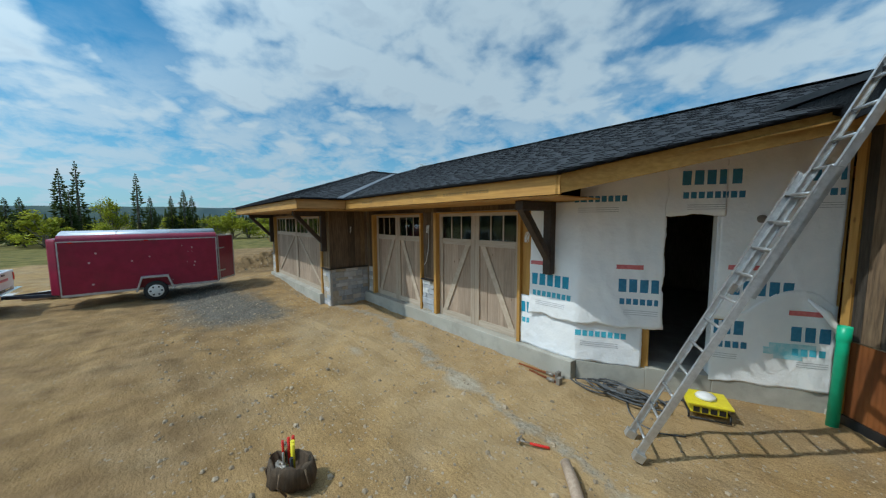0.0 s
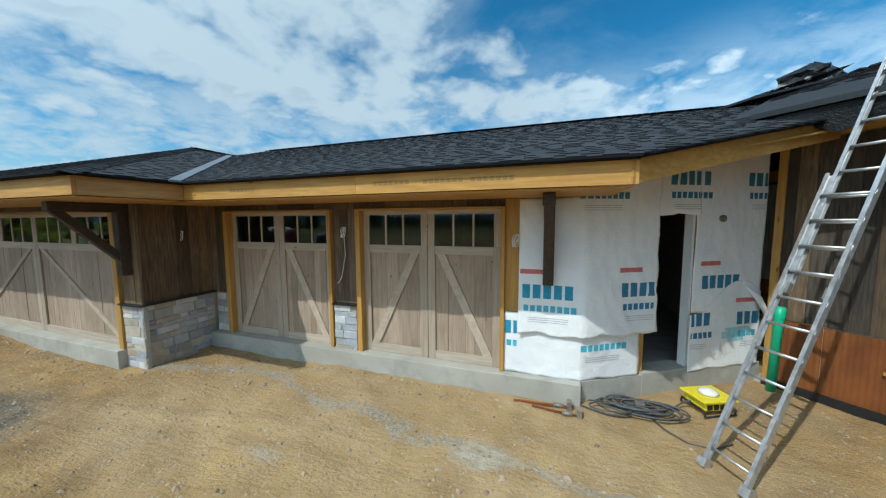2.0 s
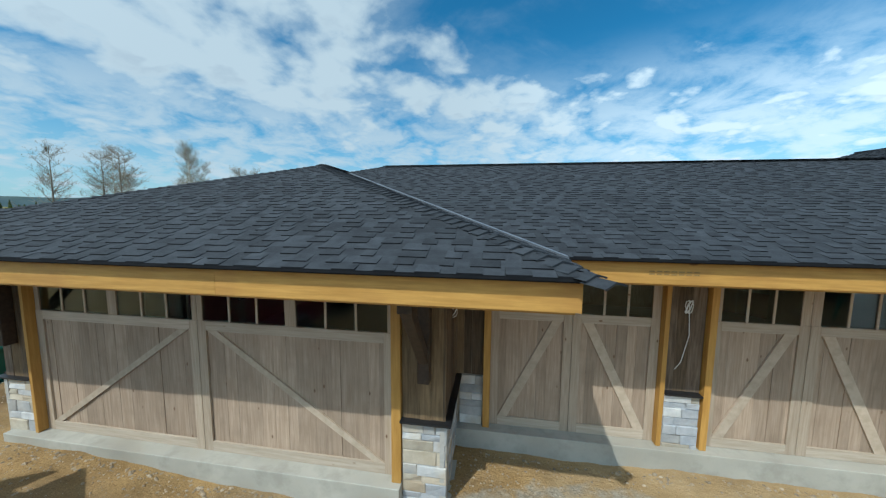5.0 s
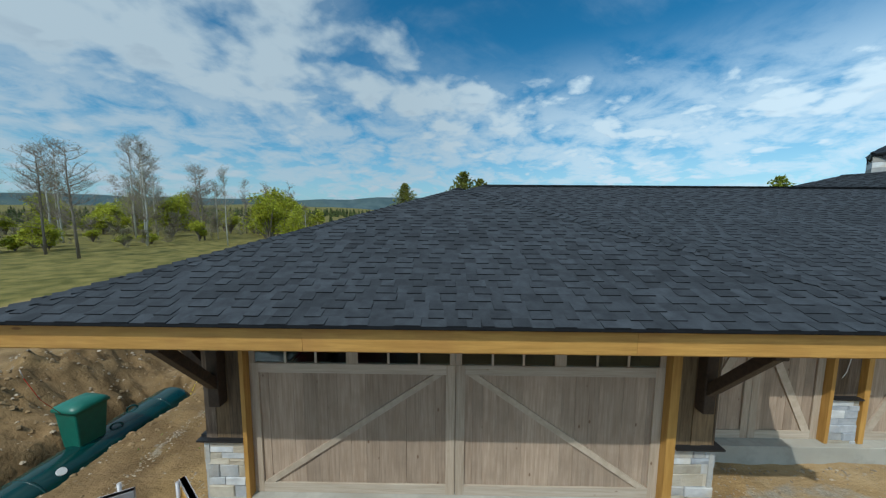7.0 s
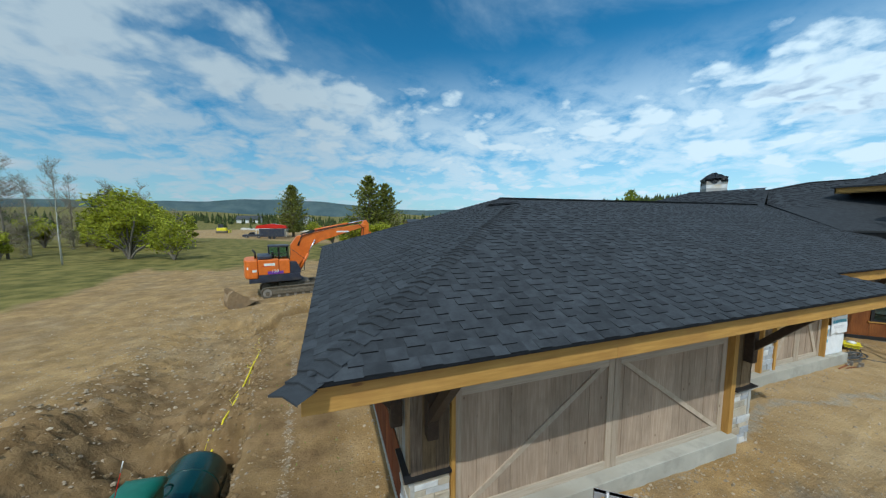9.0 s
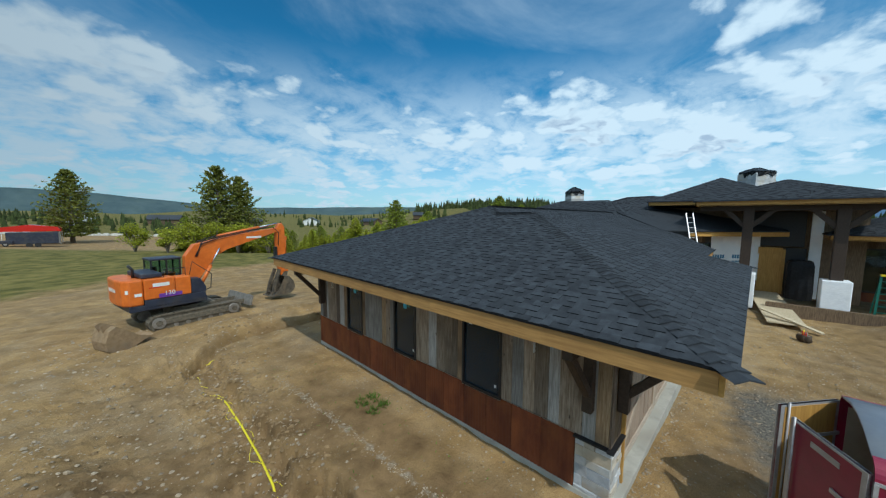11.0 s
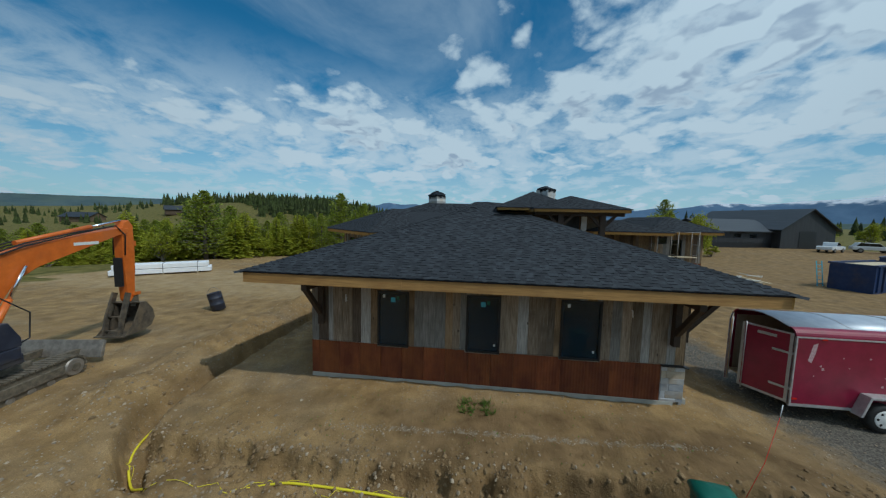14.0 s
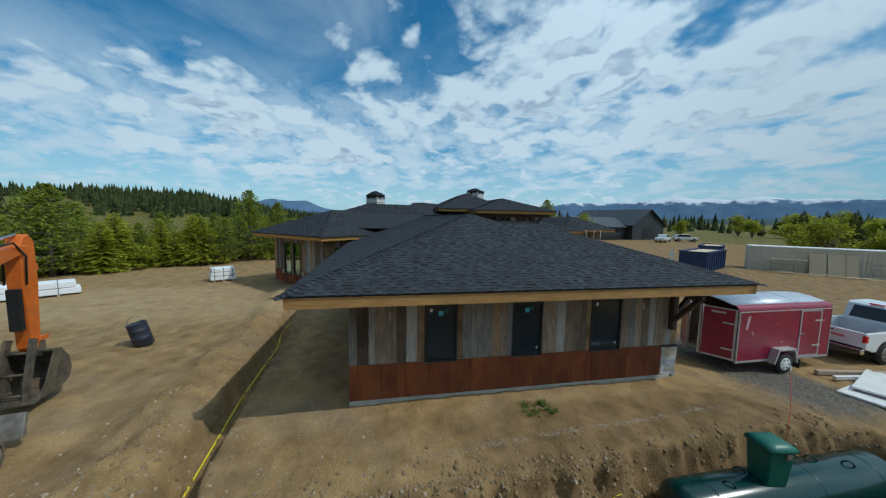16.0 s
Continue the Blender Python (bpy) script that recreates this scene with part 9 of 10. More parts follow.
# the thicket along the north-east edge of the yard, on falling ground
EDGE = ((-13, 61), (-3, 56.5), (3, 50), (6, 43), (9, 39), (12.5, 33.5), (15.5, 27.5), (18.5, 23), (26, 16))
for i in range(210):
    f_ = (i + r_.random()) / 210 * (len(EDGE) - 1.001)
    (xa, ya), (xb, yb) = EDGE[int(f_)], EDGE[int(f_) + 1]
    back = r_.random() ** 1.6 * 26
    x, y = xa + (xb - xa) * (f_ % 1) + back * 0.72 + r_.uniform(-.8, .8), ya + (yb - ya) * (f_ % 1) + back * 0.7
    k = r_.choice(("young", "young", "young", "olive", "bush", "leafy", "pine", "pine"))
    if back < 3 and r_.random() < 0.45:
        k = r_.choice(("bush", "young"))
    h = {"young": r_.uniform(3.8, 6.2), "olive": r_.uniform(2.8, 4.4), "bush": r_.uniform(1.8, 3.0), "leafy": r_.uniform(3.8, 5.6), "pine": r_.uniform(5.0, 7.6)}[k]
    h *= 0.74 if f_ < 2.5 else (0.84 if back < 12 else 1.0)
    spots.append((k, x, y, h, r_.uniform(0.95, 1.35)))
# scrub and trees to the east and south
for i in range(46):
    a = r_.uniform(-118, -62)
    d = r_.uniform(88, 135)
    k = r_.choice(("bush", "leafy", "leafy", "olive", "young", "spruce"))
    spots.append((k, -15 + d * math.cos(radians(a + 38)), 2 + d * math.sin(radians(a + 38)), r_.uniform(4.0, 8.5), r_.uniform(1.0, 1.5)))
spots += [("leafy", 14, -50, 7.0, 1.4), ("olive", 8, -52, 6.0, 1.5), ("leafy", 2, -50, 6.5, 1.4), ("olive", 20, -56, 6.0, 1.5), ("leafy", -4, -54, 6.0, 1.3), ("pine", 94, -49.4, 12.5, 1.3), ("leafy", 27.7, -20.4, 6.8, 0.9), ("leafy", 29.0, -18.6, 5.0, 0.9), ("bush", 28.4, -22.6, 1.6, 1.5), ("spruce", 26, -72, 8.0, 1.2), ("spruce", 23, -74, 8.5, 1.2), ("spruce", 29, -71, 8.0, 1.1), ("spruce", 20, -77, 8.0, 1.1), ("spruce", 8, -75, 8.5, 1.1)]
planted(kinds, spots)


def far_woods():
    r = random.Random(50)
    mb = MB()
    def one(x, y, h):
        z = ground_h(x, y) - 0.5
        for t0, t1, w in ((0.02, 0.45, 0.21), (0.18, 0.58, 0.19), (0.34, 0.72, 0.155), (0.52, 0.86, 0.115), (0.68, 1.0, 0.07)):
            k = 6
            ph = r.random() * 6
            vs = [(x + h * w * r.uniform(.75, 1.2) * math.cos(ph + 6.283 * j / k), y + h * w * r.uniform(.75, 1.2) * math.sin(ph + 6.283 * j / k), z + h * (t0 + r.uniform(-.04, .04))) for j in range(k)] + [(x, y, z + h * t1)]
            mb.add(vs, [(j, (j + 1) % k, k) for j in range(k)])
    for _ in range(3200):
        a = radians(r.uniform(-12, 88))
        d = r.uniform(210, 430)
        x, y = -5 + d * math.cos(a), 8 + d * math.sin(a)
        if noise.noise(Vector((x * 0.012, y * 0.012, 2))) + 0.35 * (a < radians(40)) > 0.06:
            if a < radians(50) or r.random() < 0.3:
                one(x, y, r.uniform(6, 12) * (1 - 0.4 * (a > radians(50))))
    for _ in range(1700):
        a = radians(r.uniform(88, 178))
        d = r.uniform(150, 330)
        x, y = -5 + d * math.cos(a), 8 + d * math.sin(a)
        if noise.noise(Vector((x * 0.014, y * 0.014, 5))) > -0.05:
            one(x, y, r.uniform(3.5, 7))
    for _ in range(420):
        a = radians(r.uniform(178, 330))
        d = r.uniform(150, 320)
        one(-5 + d * math.cos(a), 8 + d * math.sin(a), r.uniform(6, 11))
    solid("far_woods", mb, M["needle"], "dark conifer woods on the far slopes", "woods", "stuff")


far_woods()


def hills():
    """Rings of distant hills and snow-topped mountains."""
    def ring(name, radius, mat, label, prof, seed, steps=240, a0=0, a1=360):
        vs, fs = [], []
        for i in range(steps + 1):
            a = radians(a0 + (a1 - a0) * i / steps)
            hh = max(4.0, prof(math.degrees(a), i))
            for k, (rr_, hz) in enumerate(((radius * 0.90, -20.0), (radius * 0.95, hh * 0.45), (radius * 0.985, hh * 0.82), (radius, hh), (radius * 1.05, hh * 0.4))):
                wob = 1 + 0.02 * noise.noise(Vector((i * 0.21, k * 1.7, seed)))
                vs.append((rr_ * wob * math.cos(a), rr_ * wob * math.sin(a), hz * (1 + 0.10 * noise.noise(Vector((i * 0.33, k, seed + 3))))))
        for i in range(steps):
            fs += [(i * 5 + k, (i + 1) * 5 + k, (i + 1) * 5 + k + 1, i * 5 + k + 1) for k in range(4)]
        solid(name, MB().add(vs, fs, True), mat, label, "hills", "structure")
    def low(deg, i):
        return (70 + 62 * noise.noise(Vector((math.cos(radians(deg)) * 2.2, math.sin(radians(deg)) * 2.2, 4))) + 42 * math.exp(-((deg - 100) / 22) ** 2)) * (0.35 + 0.65 * sm(5, 40, deg) * sm(250, 200, deg))
    def high(deg, i):
        d = (deg + 180) % 360 - 180
        return 60 + 190 * math.exp(-((d + 50) / 30) ** 2) + 120 * math.exp(-((d - 16) / 7) ** 2) + 40 * noise.noise(Vector((deg * 0.11, 2, 7))) + 20 * noise.noise(Vector((deg * 0.37, 5, 1)))
    # the haze of distance is put into the bluish colour of the hills
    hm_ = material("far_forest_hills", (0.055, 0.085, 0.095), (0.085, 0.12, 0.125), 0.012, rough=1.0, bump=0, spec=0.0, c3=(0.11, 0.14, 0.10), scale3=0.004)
    ring("hills", 2300, hm_, "low forested hills on the horizon, tinted blue-green for haze", low, 1.0)
    # the mountains' blue is haze put into their base colour
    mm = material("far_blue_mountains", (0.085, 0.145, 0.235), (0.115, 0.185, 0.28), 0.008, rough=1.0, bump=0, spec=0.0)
    N, L = mm.node_tree.nodes, mm.node_tree.links
    b = N["Principled BSDF"]
    src = b.inputs["Base Color"].links[0].from_socket
    tc, sp_ = N.new("ShaderNodeTexCoord"), N.new("ShaderNodeSeparateXYZ")
    L.new(tc.outputs["Object"], sp_.inputs[0])
    nz = N.new("ShaderNodeTexNoise")
    nz.inputs["Scale"].default_value, nz.inputs["Detail"].default_value = 0.012, 8
    L.new(tc.outputs["Object"], nz.inputs[0])
    ad = N.new("ShaderNodeMath")
    ad.operation = "MULTIPLY_ADD"
    L.new(nz.outputs[0], ad.inputs[0])
    ad.inputs[1].default_value = 140.0
    L.new(sp_.outputs[2], ad.inputs[2])
    rg = N.new("ShaderNodeMapRange")
    rg.inputs[1].default_value, rg.inputs[2].default_value = 262.0, 288.0
    L.new(ad.outputs[0], rg.inputs[0])
    mx = N.new("ShaderNodeMix")
    mx.data_type = "RGBA"
    L.new(rg.outputs[0], mx.inputs["Factor"])
    L.new(src, mx.inputs["A"])
    mx.inputs["B"].default_value = (0.62, 0.66, 0.72, 1)
    L.new(mx.outputs["Result"], b.inputs["Base Color"])
    ring("mountains", 4100, mm, "distant mountains tinted blue for haze, with snow on the tops", high, 5.0, 240, -170, 60)


hills()


# ---------- far buildings, bins and vehicles ----------
def gable(name, label, m, w, d, h, rise, wall, roofm, doors=()):
    root = thing(name, label, "house", m)
    part("wall", MB().prism([(-w / 2, 0), (w / 2, 0), (w / 2, h), (0, h + rise), (-w / 2, h)], "y", -d / 2, d / 2), M[wall], root)
    for s in (-1, 1):
        mb = MB()
        vs = [(0, -d / 2 - .5, h + rise + .12), (s * (w / 2 + .6), -d / 2 - .5, h - .15), (s * (w / 2 + .6), d / 2 + .5, h - .15), (0, d / 2 + .5, h + rise + .12)]
        mb.add(vs + [(x, y, z - .15) for x, y, z in vs], [(0, 1, 2, 3), (7, 6, 5, 4), (0, 4, 5, 1), (1, 5, 6, 2), (2, 6, 7, 3)])
        part("roof", mb, M[roofm], root)
    # black sheets stand in for the shade inside open doorways
    for x0, x1, z0, z1 in doors:
        part("door", MB().box(x0, x1, -d / 2 - .05, -d / 2, z0, z1), M["black"], root)
    return root


M["barn_black"] = material("dark_barn_siding", (0.022, 0.024, 0.028), (0.035, 0.038, 0.043), 1.0, (3, 3, 0.3), 0.6, bump=0.2, depth=0.02)
M["steel_roof"] = material("dark_steel_roof", (0.030, 0.032, 0.036), (0.050, 0.053, 0.058), 0.8, (4, 0.3, 1), 0.45, bump=0.1)
g0 = pose(0, 0, 0, 0, 0, -75)
gable("black_barn", "large black barn with a gabled front across the yard", Matrix.Translation((50.9, -44.5, 0.85)) @ g0, 11.5, 18, 3.6, 3.5, "barn_black", "steel_roof", ((-2.0, 1.6, 0, 3.2),))
bw = gable("black_barn", "low black wing of the barn with a steel roof", Matrix.Translation((44.9, -34.1, 0.85)) @ pose(0, 0, 0, 0, 0, 15), 9, 13.6, 3.2, 1.9, "barn_black", "steel_roof")
for y in (-2.6, 0.6):
    part("window", MB().box(-4.56, -4.49, y, y + 1.3, 1.9, 2.5), M["dark_glass"], bw)
part("plinth", MB().box(-4.54, -4.49, -6.7, 6.7, 0.0, 1.1), M["black"], bw)
for i, (x, y, s) in enumerate(((-30, 240, 1.0), (5, 262, 1.1), (48, 250, 0.9), (85, 240, 1.1), (120, 215, 1.0), (150, 190, 1.0), (-60, 230, 0.9))):
    gable("far_house", "small house on the far slope", Matrix.Translation((x, y, ground_h(x, y) - .3)) @ pose(0, 0, 0, 0, 0, 30 + 40 * i) @ Matrix.Diagonal((s, s, s, 1)), 9, 14, 3.0, 2.2, "white_paint" if i % 3 == 0 else "brown", "steel_roof")


def dumpster(m, label):
    root = thing("dumpster", label, "dumpster", m)
    W, L_, H = 1.2, 3.3, 2.25
    for s in (-1, 1):
        part("side", MB().box(-L_, L_, *sorted((s * W, s * (W - .06))), 0.2, H), M["bin_blue"], root)
        part("end", MB().box(*sorted((s * L_, s * (L_ - .06))), -W + .06, W - .06, 0.2, H), M["bin_blue"], root)
        for k in range(9):
            x = -L_ + 0.35 + k * (2 * L_ - .7) / 8
            part("rib", MB().box(x - .05, x + .05, *sorted((s * W, s * (W + .09))), 0.25, H - .1), M["bin_blue"], root)
        part("top_rail", MB().box(-L_ - .03, L_ + .03, *sorted((s * (W - .08), s * (W + .10))), H - .1, H + .03), M["bin_blue"], root)
    part("floor", MB().box(-L_, L_, -W, W, 0.12, 0.2), M["bin_blue"], root)
    part("debris", MB().box(-L_ + .1, L_ - .1, -W + .1, W - .1, 1.85, 2.15), M["lumber"], root, "pale scrap wood and sheeting", 0.15)
    for x in (-2.4, 2.4):
        part("roller", MB().tube([(x, -0.7, 0.1), (x, 0.7, 0.1)], 0.1, 10), M["steel"], root)
    return root


M["bin_blue"] = material("blue_bin_paint", (0.010, 0.030, 0.10), (0.016, 0.045, 0.14), 3, rough=0.5, bump=0.1, c3=(0.06, 0.05, 0.05), scale3=1.5)
dumpster(Matrix.Translation((7.2, -21.0, -0.15)) @ pose(0, 0, 0, 0, 0, 115), "blue steel dumpster full of pale scrap")
dumpster(Matrix.Translation((16.5, -33.5, -0.3)) @ pose(0, 0, 0, 0, 0, 125), "blue steel dumpster standing behind another")
sl = thing("leaning_ladder", "pale ladder leaning on the dumpster", "ladder", Matrix.Translation((8.4, -18.1, -0.1)))
for s in (-.2, .2):
    part("rail", MB().beam((-0.9, s + .5, 0), (0, s, 2.1), 0.05, 0.08), M["ink_cyan"], sl)
for k in range(6):
    t = (k + 1) / 7
    part("rung", MB().tube([(-0.9 + .9 * t, .3 - .5 * t + .0, 2.1 * t), (-0.9 + .9 * t, .7 - .5 * t, 2.1 * t)], 0.02, 6), M["ink_cyan"], sl)

ct = thing("storage_container", "long off-white storage container with lumber leaning on it", "container", Matrix.Translation((7.0, -27.2, -0.2)) @ pose(0, 0, 0, 0, 0, 225))
part("box", MB().box(0, 12.2, 0.0, 2.44, 0.1, 2.75), M["cream"], ct)
for k in range(40):
    part("rib", MB().box(0.2 + k * 0.3, 0.32 + k * 0.3, -0.03, -0.002, 0.3, 2.6), M["cream"], ct)
part("base_rail", MB().box(0, 12.2, -0.04, 2.48, 0.0, 0.1), M["steel"], ct)
part("top_rail", MB().box(0, 12.2, -0.05, 2.49, 2.75, 2.83), M["white_paint"], ct)
CM = ct.matrix_basis.copy()


def leaning(name, label, u, w, h, mat, out=0.7):
    mb = MB()
    vs = [CM @ Vector(p) for p in ((u, 0.05 - out - .45 * 0, 0.05), (u + w, 0.05 - out, 0.05), (u + w, -0.06, h), (u, -0.06, h))]
    off = CM.to_3x3() @ Vector((0, -0.04, 0.02))
    mb.add(vs + [v + off for v in vs], [(3, 2, 1, 0), (4, 5, 6, 7), (0, 1, 5, 4), (1, 2, 6, 5), (2, 3, 7, 6), (3, 0, 4, 7)])
    solid(name, mb, M[mat], label, "board")


for u, w in ((4.6, 1.2), (5.9, 1.2), (7.15, 0.8)):
    leaning("plywood_sheet", "tan plywood sheet leaning on the container", u, w, 2.25, "lumber")
fr = thing("leaning_scaffold", "steel scaffold frames leaning on the container", "scaffold", CM)
for u in (1.6, 3.4, 8.8, 10.2):
    part("upright", MB().tube([(u, -0.75, 0.1), (u, -0.75, 1.55)], 0.025, 6), M["steel"], fr)
for z in (0.5, 1.0, 1.5):
    part("bar", MB().tube([(1.6, -0.75, z), (3.4, -0.75, z)], 0.022, 6).tube([(8.8, -0.75, z), (10.2, -0.75, z)], 0.022, 6), M["steel"], fr)
part("plank", MB().box(1.4, 4.4, -0.95, -0.6, 1.5, 1.56), M["lumber"], fr)
r_ = random.Random(9)
for k in range(9):
    u, v = r_.uniform(1, 10), r_.uniform(-2.6, -1.0)
    a = r_.uniform(-.3, .3)
    p, q = CM @ Vector((u - 1.3, v - a, 0.26)), CM @ Vector((u + 1.3, v + a, 0.28))
    p.z, q.z = ground_h(p.x, p.y) + 0.05, ground_h(q.x, q.y) + 0.06 + 0.02 * k
    solid("plank", MB().beam(p, q, 0.2, 0.045), M["lumber"], "loose weathered plank on the dirt by the container", "plank", group="loose planks")


def parked_car(m, paint, label, pickup=False):
    root = thing("parked_car", label, "car", m)
    body = [(-2.25, 0.45), (-2.3, 0.8), (-2.1, 0.98), (-1.1, 1.02), (2.1, 1.02), (2.25, 0.9), (2.25, 0.45)]
    top = [(-1.1, 1.0), (-0.5, 1.55), (0.2, 1.62), (0.4, 1.55), (0.55, 1.0)] if pickup else [(-1.1, 1.0), (-0.5, 1.55), (1.6, 1.60), (2.05, 1.0)]
    part("body", MB().prism(body, "y", -0.9, 0.9), M[paint], root, "", 0.06)
    part("cabin", MB().prism(top, "y", -0.78, 0.78), M[paint], root, "", 0.05)
    for s in (-1, 1):
        g = [(x * 0.9 - .02, 1.04 + (z - 1.0) * 0.85) for x, z in top]
        part("side_glass", MB().prism(g, "y", *sorted((s * .785, s * .79))), M["dark_glass"], root)
        for x in (-1.4, 1.4):
            part("tyre", MB().tube([(x, s * .75, .36), (x, s * .93, .36)], 0.36, 16), M["rubber"], root)
            part("rim", MB().tube([(x, s * .92, .36), (x, s * .94, .36)], 0.2, 12), M["steel"], root)
    return root


parked_car(Matrix.Translation((35.5, -44.2, ground_h(35.5, -44.2))) @ pose(0, 0, 0, 0, 0, 120), "car_white", "white and dark pickup parked by the black barn", True)
parked_car(Matrix.Translation((36.8, -51.2, ground_h(36.8, -51.2))) @ pose(0, 0, 0, 0, 0, 60), "car_white", "silver-white car parked by the black barn")
parked_car(Matrix.Translation((-33.5, 98, ground_h(-33.5, 98))) @ pose(0, 0, 0, 0, 0, 5), "navy", "dark blue pickup parked far across the field", True)
kt = thing("box_trailer", "black enclosed trailer parked far across the field", "trailer", Matrix.Translation((-29.0, 99, ground_h(-29, 99))))
part("box", MB().box(-3, 3, -1.2, 1.2, 0.6, 2.7), M["navy"], kt, "", 0.05)
for x in (-.5, .5):
    part("tyre", MB().tube([(x, -1.3, .4), (x, -1.0, .4)], 0.4, 12), M["rubber"], kt)
part("ramp_door", MB().box(3, 3.1, -1.1, 1.1, 0.6, 2.6), M["steel"], kt)
cn = thing("red_canopy", "bright red pop-up canopy far across the field", "canopy", Matrix.Translation((-30.0, 106, ground_h(-30, 106))))
part("cover", MB().prism([(-4, 2.6), (4, 2.6), (3.6, 3.4), (0, 3.9), (-3.6, 3.4)], "y", -2, 2), M["red_lamp"], cn)
for x in (-3.8, 3.8):
    for y in (-1.9, 1.9):
        part("leg", MB().tube([(x, y, 0), (x, y, 2.6)], 0.05, 6), M["white_paint"], cn)
dz = thing("yellow_dozer", "small yellow bulldozer far across the field", "bulldozer", Matrix.Translation((-46, 120, ground_h(-46, 120))))
part("body", MB().box(-1.4, 1.2, -0.8, 0.8, 0.7, 1.7), M["yellow"], dz, "", 0.1)
part("cab", MB().box(-1.0, 0.2, -0.7, 0.7, 1.7, 2.8), M["navy"], dz, "", 0.05)
for s in (-1, 1):
    part("track", MB().box(-1.6, 1.5, *sorted((s * .8, s * 1.2)), 0.05, 0.8), M["track"], dz, "", 0.2)
part("blade", MB().box(1.9, 2.05, -1.5, 1.5, 0.1, 1.1), M["yellow"], dz)
M["pale_rock"] = material("pale_dry_rock", (0.40, 0.36, 0.30), (0.55, 0.51, 0.45), 2.0, rough=0.95, bump=0.3)
mb = MB()
r_ = random.Random(15)
for k in range(220):
    x, y = -48 + 52 * r_.random(), 150 + 5 * r_.random()
    s = r_.uniform(0.5, 1.4)
    z = ground_h(x, y)
    mb.turned([(0.9 * s, -.2), (0.8 * s, .25 * s), (0.35 * s, .6 * s)], 6, Matrix.Translation((x, y, z)))
solid("rock_pile", mb, M["pale_rock"], "long pale heap of rock and soil far across the field", "rocks", "stuff")

# ---------- stacked materials ----------
def wrapped_stack(m, w, d, h, label, bundles=3):
    root = thing("wrapped_lumber", label, "lumber stack", m)
    for k in range(bundles):
        z0 = 0.12 + k * h / bundles
        s = 1 - 0.06 * k
        part("wrapped_pack", MB().box(-w / 2 * s, w / 2 * s, -d / 2, d / 2, z0, z0 + h / bundles - .03), M["wrap"], root, "white plastic-wrapped pack", 0.03)
    for x in (-w * .35, 0, w * .35):
        part("skid", MB().box(x - .05, x + .05, -d / 2, d / 2, 0, .12), M["lumber"], root)
        part("strap", MB().box(x - .015, x + .015, -d / 2 - .006, d / 2 + .006, .1, h + .10), M["black"], root)
    return root


wrapped_stack(Matrix.Translation((-0.6, 34.6, ground_h(-.6, 34.6))) @ pose(0, 0, 0, 0, 0, -50), 6.0, 1.2, 0.75, "long white-wrapped lumber stack at the edge of the yard", 2)
wrapped_stack(Matrix.Translation((4.6, 25.8, ground_h(4.6, 25.8))) @ pose(0, 0, 0, 0, 0, -60), 1.6, 1.2, 0.9, "short white-wrapped stack on the yard", 3)
for i, (x, y, a) in enumerate(((-15.75, -0.75, 12), (-15.6, -1.3, 20))):
    solid("foam_panel", MB().box(-0.65, 0.65, -1.25, 1.25, 0, 0.06, Matrix.Translation((x, y, ground_h(x, y) + 0.05 + 0.075 * i)) @ pose(0, 0, 0, 1, 0, a)), M["white_paint"], "white foam panel lying on the dirt", "panel", group="panels by the trailer", bevel=0.006)
solid("timber", MB().beam((-14.35, -0.35, 0.10), (-14.9, -2.9, 0.10), 0.14, 0.14), M["doorwood"], "weathered timber lying beside the panels", "timber", bevel=0.01)
solid("timber", MB().beam((-14.75, -0.45, 0.09), (-15.1, -2.9, 0.09), 0.12, 0.12), M["white_paint"], "pale timber lying beside the panels", "timber", bevel=0.01)
mb = MB()
r_ = random.Random(18)
pile = thing("scaffold_pile", "heap of white scaffold frames and planks by the far wing", "scaffold", Matrix.Translation((6.5, -10.6, 0.1)))
for k in range(10):
    y, z = r_.uniform(-1.6, 1.6), 0.15 + 0.07 * k
    part("frame_tube", MB().tube([(-1.2, y, z), (1.4, y + r_.uniform(-.5, .5), z + r_.uniform(-.05, .1))], 0.03, 6).tube([(-0.6, y - .5, z + .03), (-0.6, y + .6, z + .03)], 0.025, 6), M["white_paint"], pile)
for k in range(5):
    part("plank", MB().beam((-1.4, -1.4 + .55 * k, 0.3), (1.6, -1.2 + .55 * k, 0.35 + .04 * k), 0.25, 0.05), M["lumber"], pile)
solid("timber", MB().beam((2.3, 3.2, 0.60), (1.2, 1.3, 0.10), 0.2, 0.05), M["lumber"], "plank propped against the entry ramp", "plank")
solid("porch_pit_wall", MB().box(4.15, 4.35, -2.5, 3.0, -0.3, 0.62), M["brown"], "dark form boards along the unfinished porch edge", "form boards", "structure")


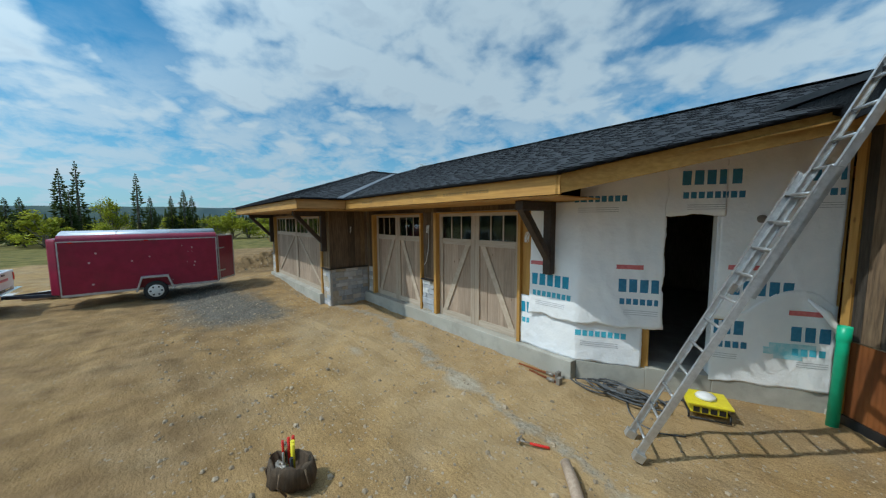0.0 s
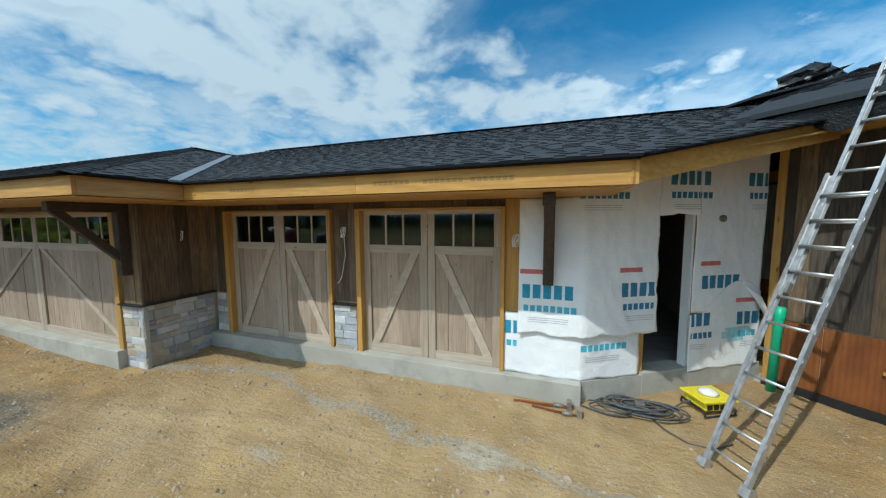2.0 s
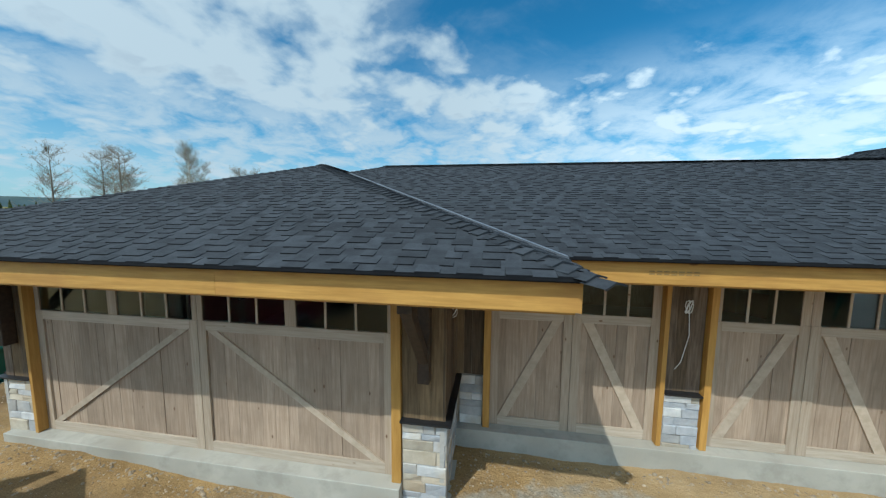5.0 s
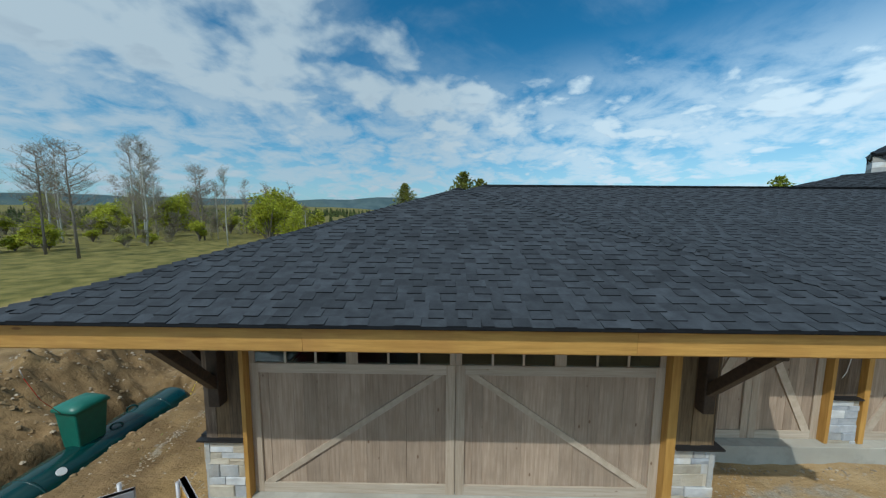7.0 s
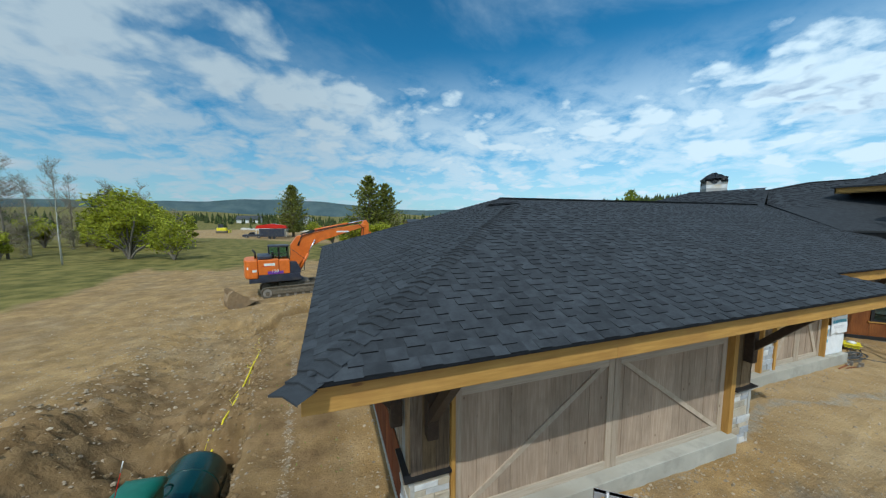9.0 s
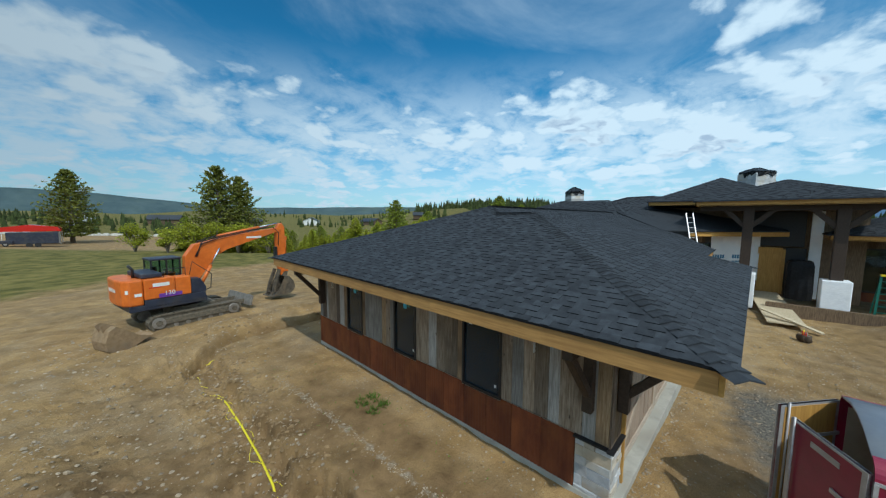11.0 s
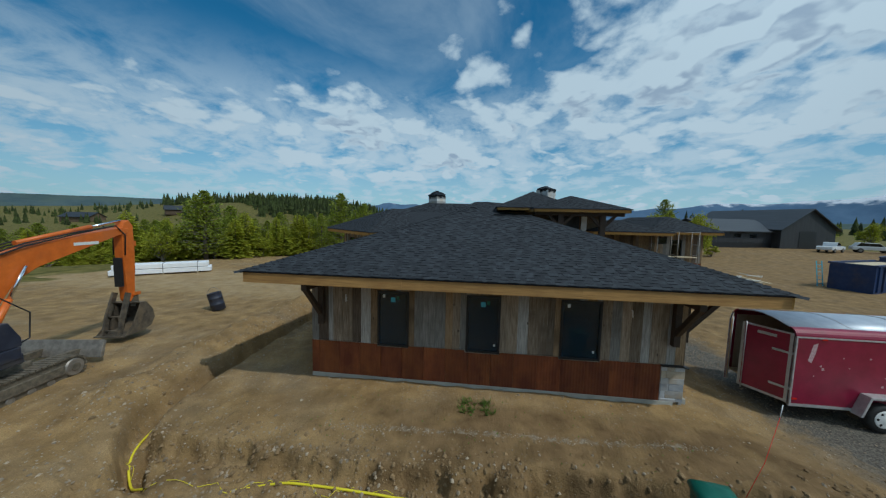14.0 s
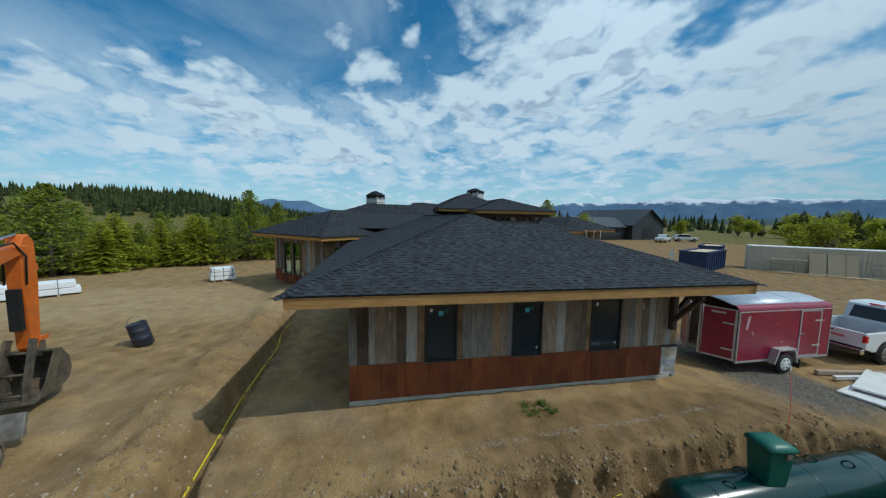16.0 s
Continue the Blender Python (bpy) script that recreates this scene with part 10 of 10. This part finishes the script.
# ---------- stones, clods and weeds ----------
def scatter():
    r = random.Random(90)
    mb = MB()

    def pebble(x, y, s):
        z = ground_h(x, y)
        k = 5
        ph = r.random() * 6
        sq = r.uniform(0.45, 0.85)
        vs = []
        for rad, zz in ((1.0, 0.05), (0.72, 0.75 * sq)):
            for j in range(k):
                t = ph + 6.283 * j / k + (0.3 if zz > .3 else 0)
                q = s * rad * r.uniform(0.75, 1.2)
                vs.append((x + q * math.cos(t), y + q * math.sin(t) * 0.8, z + s * (zz - 0.25) + r.uniform(-.1, .1) * s))
        vs.append((x, y, z + s * sq * 0.85))
        fs = [(j, (j + 1) % k, k + (j + 1) % k, k + j) for j in range(k)] + [(k + j, k + (j + 1) % k, 2 * k) for j in range(k)]
        mb.add(vs, fs)

    def house(x, y):
        return (WEST - .1 < x < 3.5 and (y > 4.8 if x < -6.8 else y > 6.1) and y < NORTH) or (x + y > 11.0 and x > 3)

    n = 0
    while n < 5200:
        x, y = r.uniform(-7.5, 5.0), r.uniform(1.8, 7.6)
        if r.random() < 0.35:
            x, y = r.uniform(-14, -6), r.uniform(0.5, 5.0)
        if house(x, y):
            continue
        pebble(x, y, 0.007 + 0.020 * r.random() ** 3)
        n += 1
    n = 0
    while n < 6200:
        u = r.random()
        if u < 0.35:
            x, y = r.gauss(-17.3, 0.5), r.uniform(2.5, 17.5)
        elif u < 0.65:
            x, y = r.uniform(-17, -4), r.gauss(18.6, 0.8)
        else:
            x, y = r.uniform(-25, -14.4), r.uniform(0, 22)
            if x > -16.6 and 5 < y < 15 and r.random() < 0.7:
                continue
        if house(x, y):
            continue
        pebble(x, y, 0.010 + 0.045 * r.random() ** 4)
        n += 1
    for _ in range(1500):
        x, y = r.gauss(-11.5, 2.6), r.gauss(2.3, 0.9)
        if not house(x, y):
            pebble(x, y, 0.010 + 0.022 * r.random() ** 2)
    for _ in range(900):
        y = r.uniform(5, 13.5)
        pebble(r.gauss(-15.6 - 0.06 * (y - 5), 0.07), y, 0.010 + 0.016 * r.random() ** 2)
    for _ in range(700):
        x = r.uniform(-8, 3.2)
        pebble(x, 5.1 - 0.12 * (x + 3) + r.gauss(0, .2), 0.008 + 0.016 * r.random() ** 2)
    # small clods kicked up in the yard
    for _ in range(1300):
        x, y = r.uniform(-9, 3.5), 0.8 + 4.6 * r.random() ** 1.3
        if not house(x, y):
            pebble(x, y, 0.014 + 0.042 * r.random() ** 3)
    # clods along the foundation
    for _ in range(700):
        u = r.random()
        if u < 0.45:
            x, y = r.uniform(-14, -6.9), 4.8 - abs(r.gauss(0, .13))
        elif u < 0.8:
            x, y = r.uniform(-6.7, 0.5), 6.1 - abs(r.gauss(0, .16))
        else:
            x, y = WEST - 0.08 - abs(r.gauss(0, .15)), r.uniform(5, 14.9)
        pebble(x, y, 0.012 + 0.035 * r.random() ** 3)
    # gravel and cobbles over the spoil heap and the trodden ground west of the trench
    for _ in range(2600):
        u = r.random()
        if u < 0.55:
            x, y = r.gauss(-20.2, 1.1), r.gauss(7.5, 3.2)
        else:
            x, y = r.gauss(-19.8, 1.5), r.uniform(10, 21)
        pebble(x, y, 0.012 + 0.050 * r.random() ** 3)
    stones_mb, mb = mb, MB()
    # large crumbs hanging on the lip of the cut bank
    for _ in range(800):
        y = r.uniform(3, 17)
        x = -17.02 - 0.26 * fb(0, y, 1.1, 3, 3.0) + r.gauss(0, 0.16)
        pebble(x, y, 0.016 + 0.042 * r.random() ** 2)
    # broken clods along the cut banks and the spoil
    for _ in range(3600):
        u = r.random()
        if u < 0.5:
            y = r.uniform(3, 17)
            x = -17.0 + r.gauss(0, 0.45) + 0.2 * math.sin(y * 2.1)
        elif u < 0.75:
            x, y = r.uniform(-17, -3), 18.1 + r.gauss(0, 0.4)
        elif u < 0.9:
            x, y = r.gauss(-19.6, 0.9), r.gauss(7.5, 3.2)
        else:
            x, y = r.gauss(-17.6, 1.0), r.gauss(2.8, 0.5)
        if not house(x, y):
            pebble(x, y, 0.014 + 0.070 * r.random() ** 4)
    solid("soil_clods", mb, M["clod"], "dark broken soil clods along the trench banks", "clods", "stuff")
    mb = stones_mb
    solid("loose_stones", mb, M["pebble"], "scattered pebbles, gravel and dry clods", "stones", "stuff")
    mb = MB()
    for _ in range(190):
        u = r.random()
        if u < .42:
            cx, cy = r.choice((-15.1, -14.75)) + r.gauss(0, 0.09), r.choice((9.9, 10.35)) + r.gauss(0, 0.09)
        else:
            cx, cy = r.uniform(-16.6, -14.6), r.uniform(5.5, 14)
        for _ in range(5 if u < .4 else 2):
            a = r.uniform(0, 6.28)
            l_ = r.uniform(.03, .10) * (1.3 if u < .4 else .5)
            z = ground_h(cx, cy)
            d = Vector((math.cos(a), math.sin(a), 0))
            s = Vector((-d.y, d.x, 0)) * 0.012
            p = Vector((cx, cy, z))
            mb.add([p - s, p + s, p + d * l_ + Vector((0, 0, l_ * r.uniform(.4, 1.2)))], [(0, 1, 2)])
    solid("weeds", mb, M["weed"], "small green weeds at the foot of the wall", "weeds", "stuff")


M["clod"] = island_vary(material("dug_soil_clod", (0.19, 0.122, 0.058), (0.27, 0.182, 0.092), 9, rough=0.98, bump=0.6, depth=0.012), 0.20)
M["weed"] = leaf_mat("weed_leaves", (0.10, 0.165, 0.025), (0.15, 0.22, 0.04), 0.3)
M["pebble"] = island_vary(material("dusty_stone", (0.255, 0.195, 0.128), (0.36, 0.295, 0.215), 14, rough=0.95, bump=0.3), 0.35)
scatter()
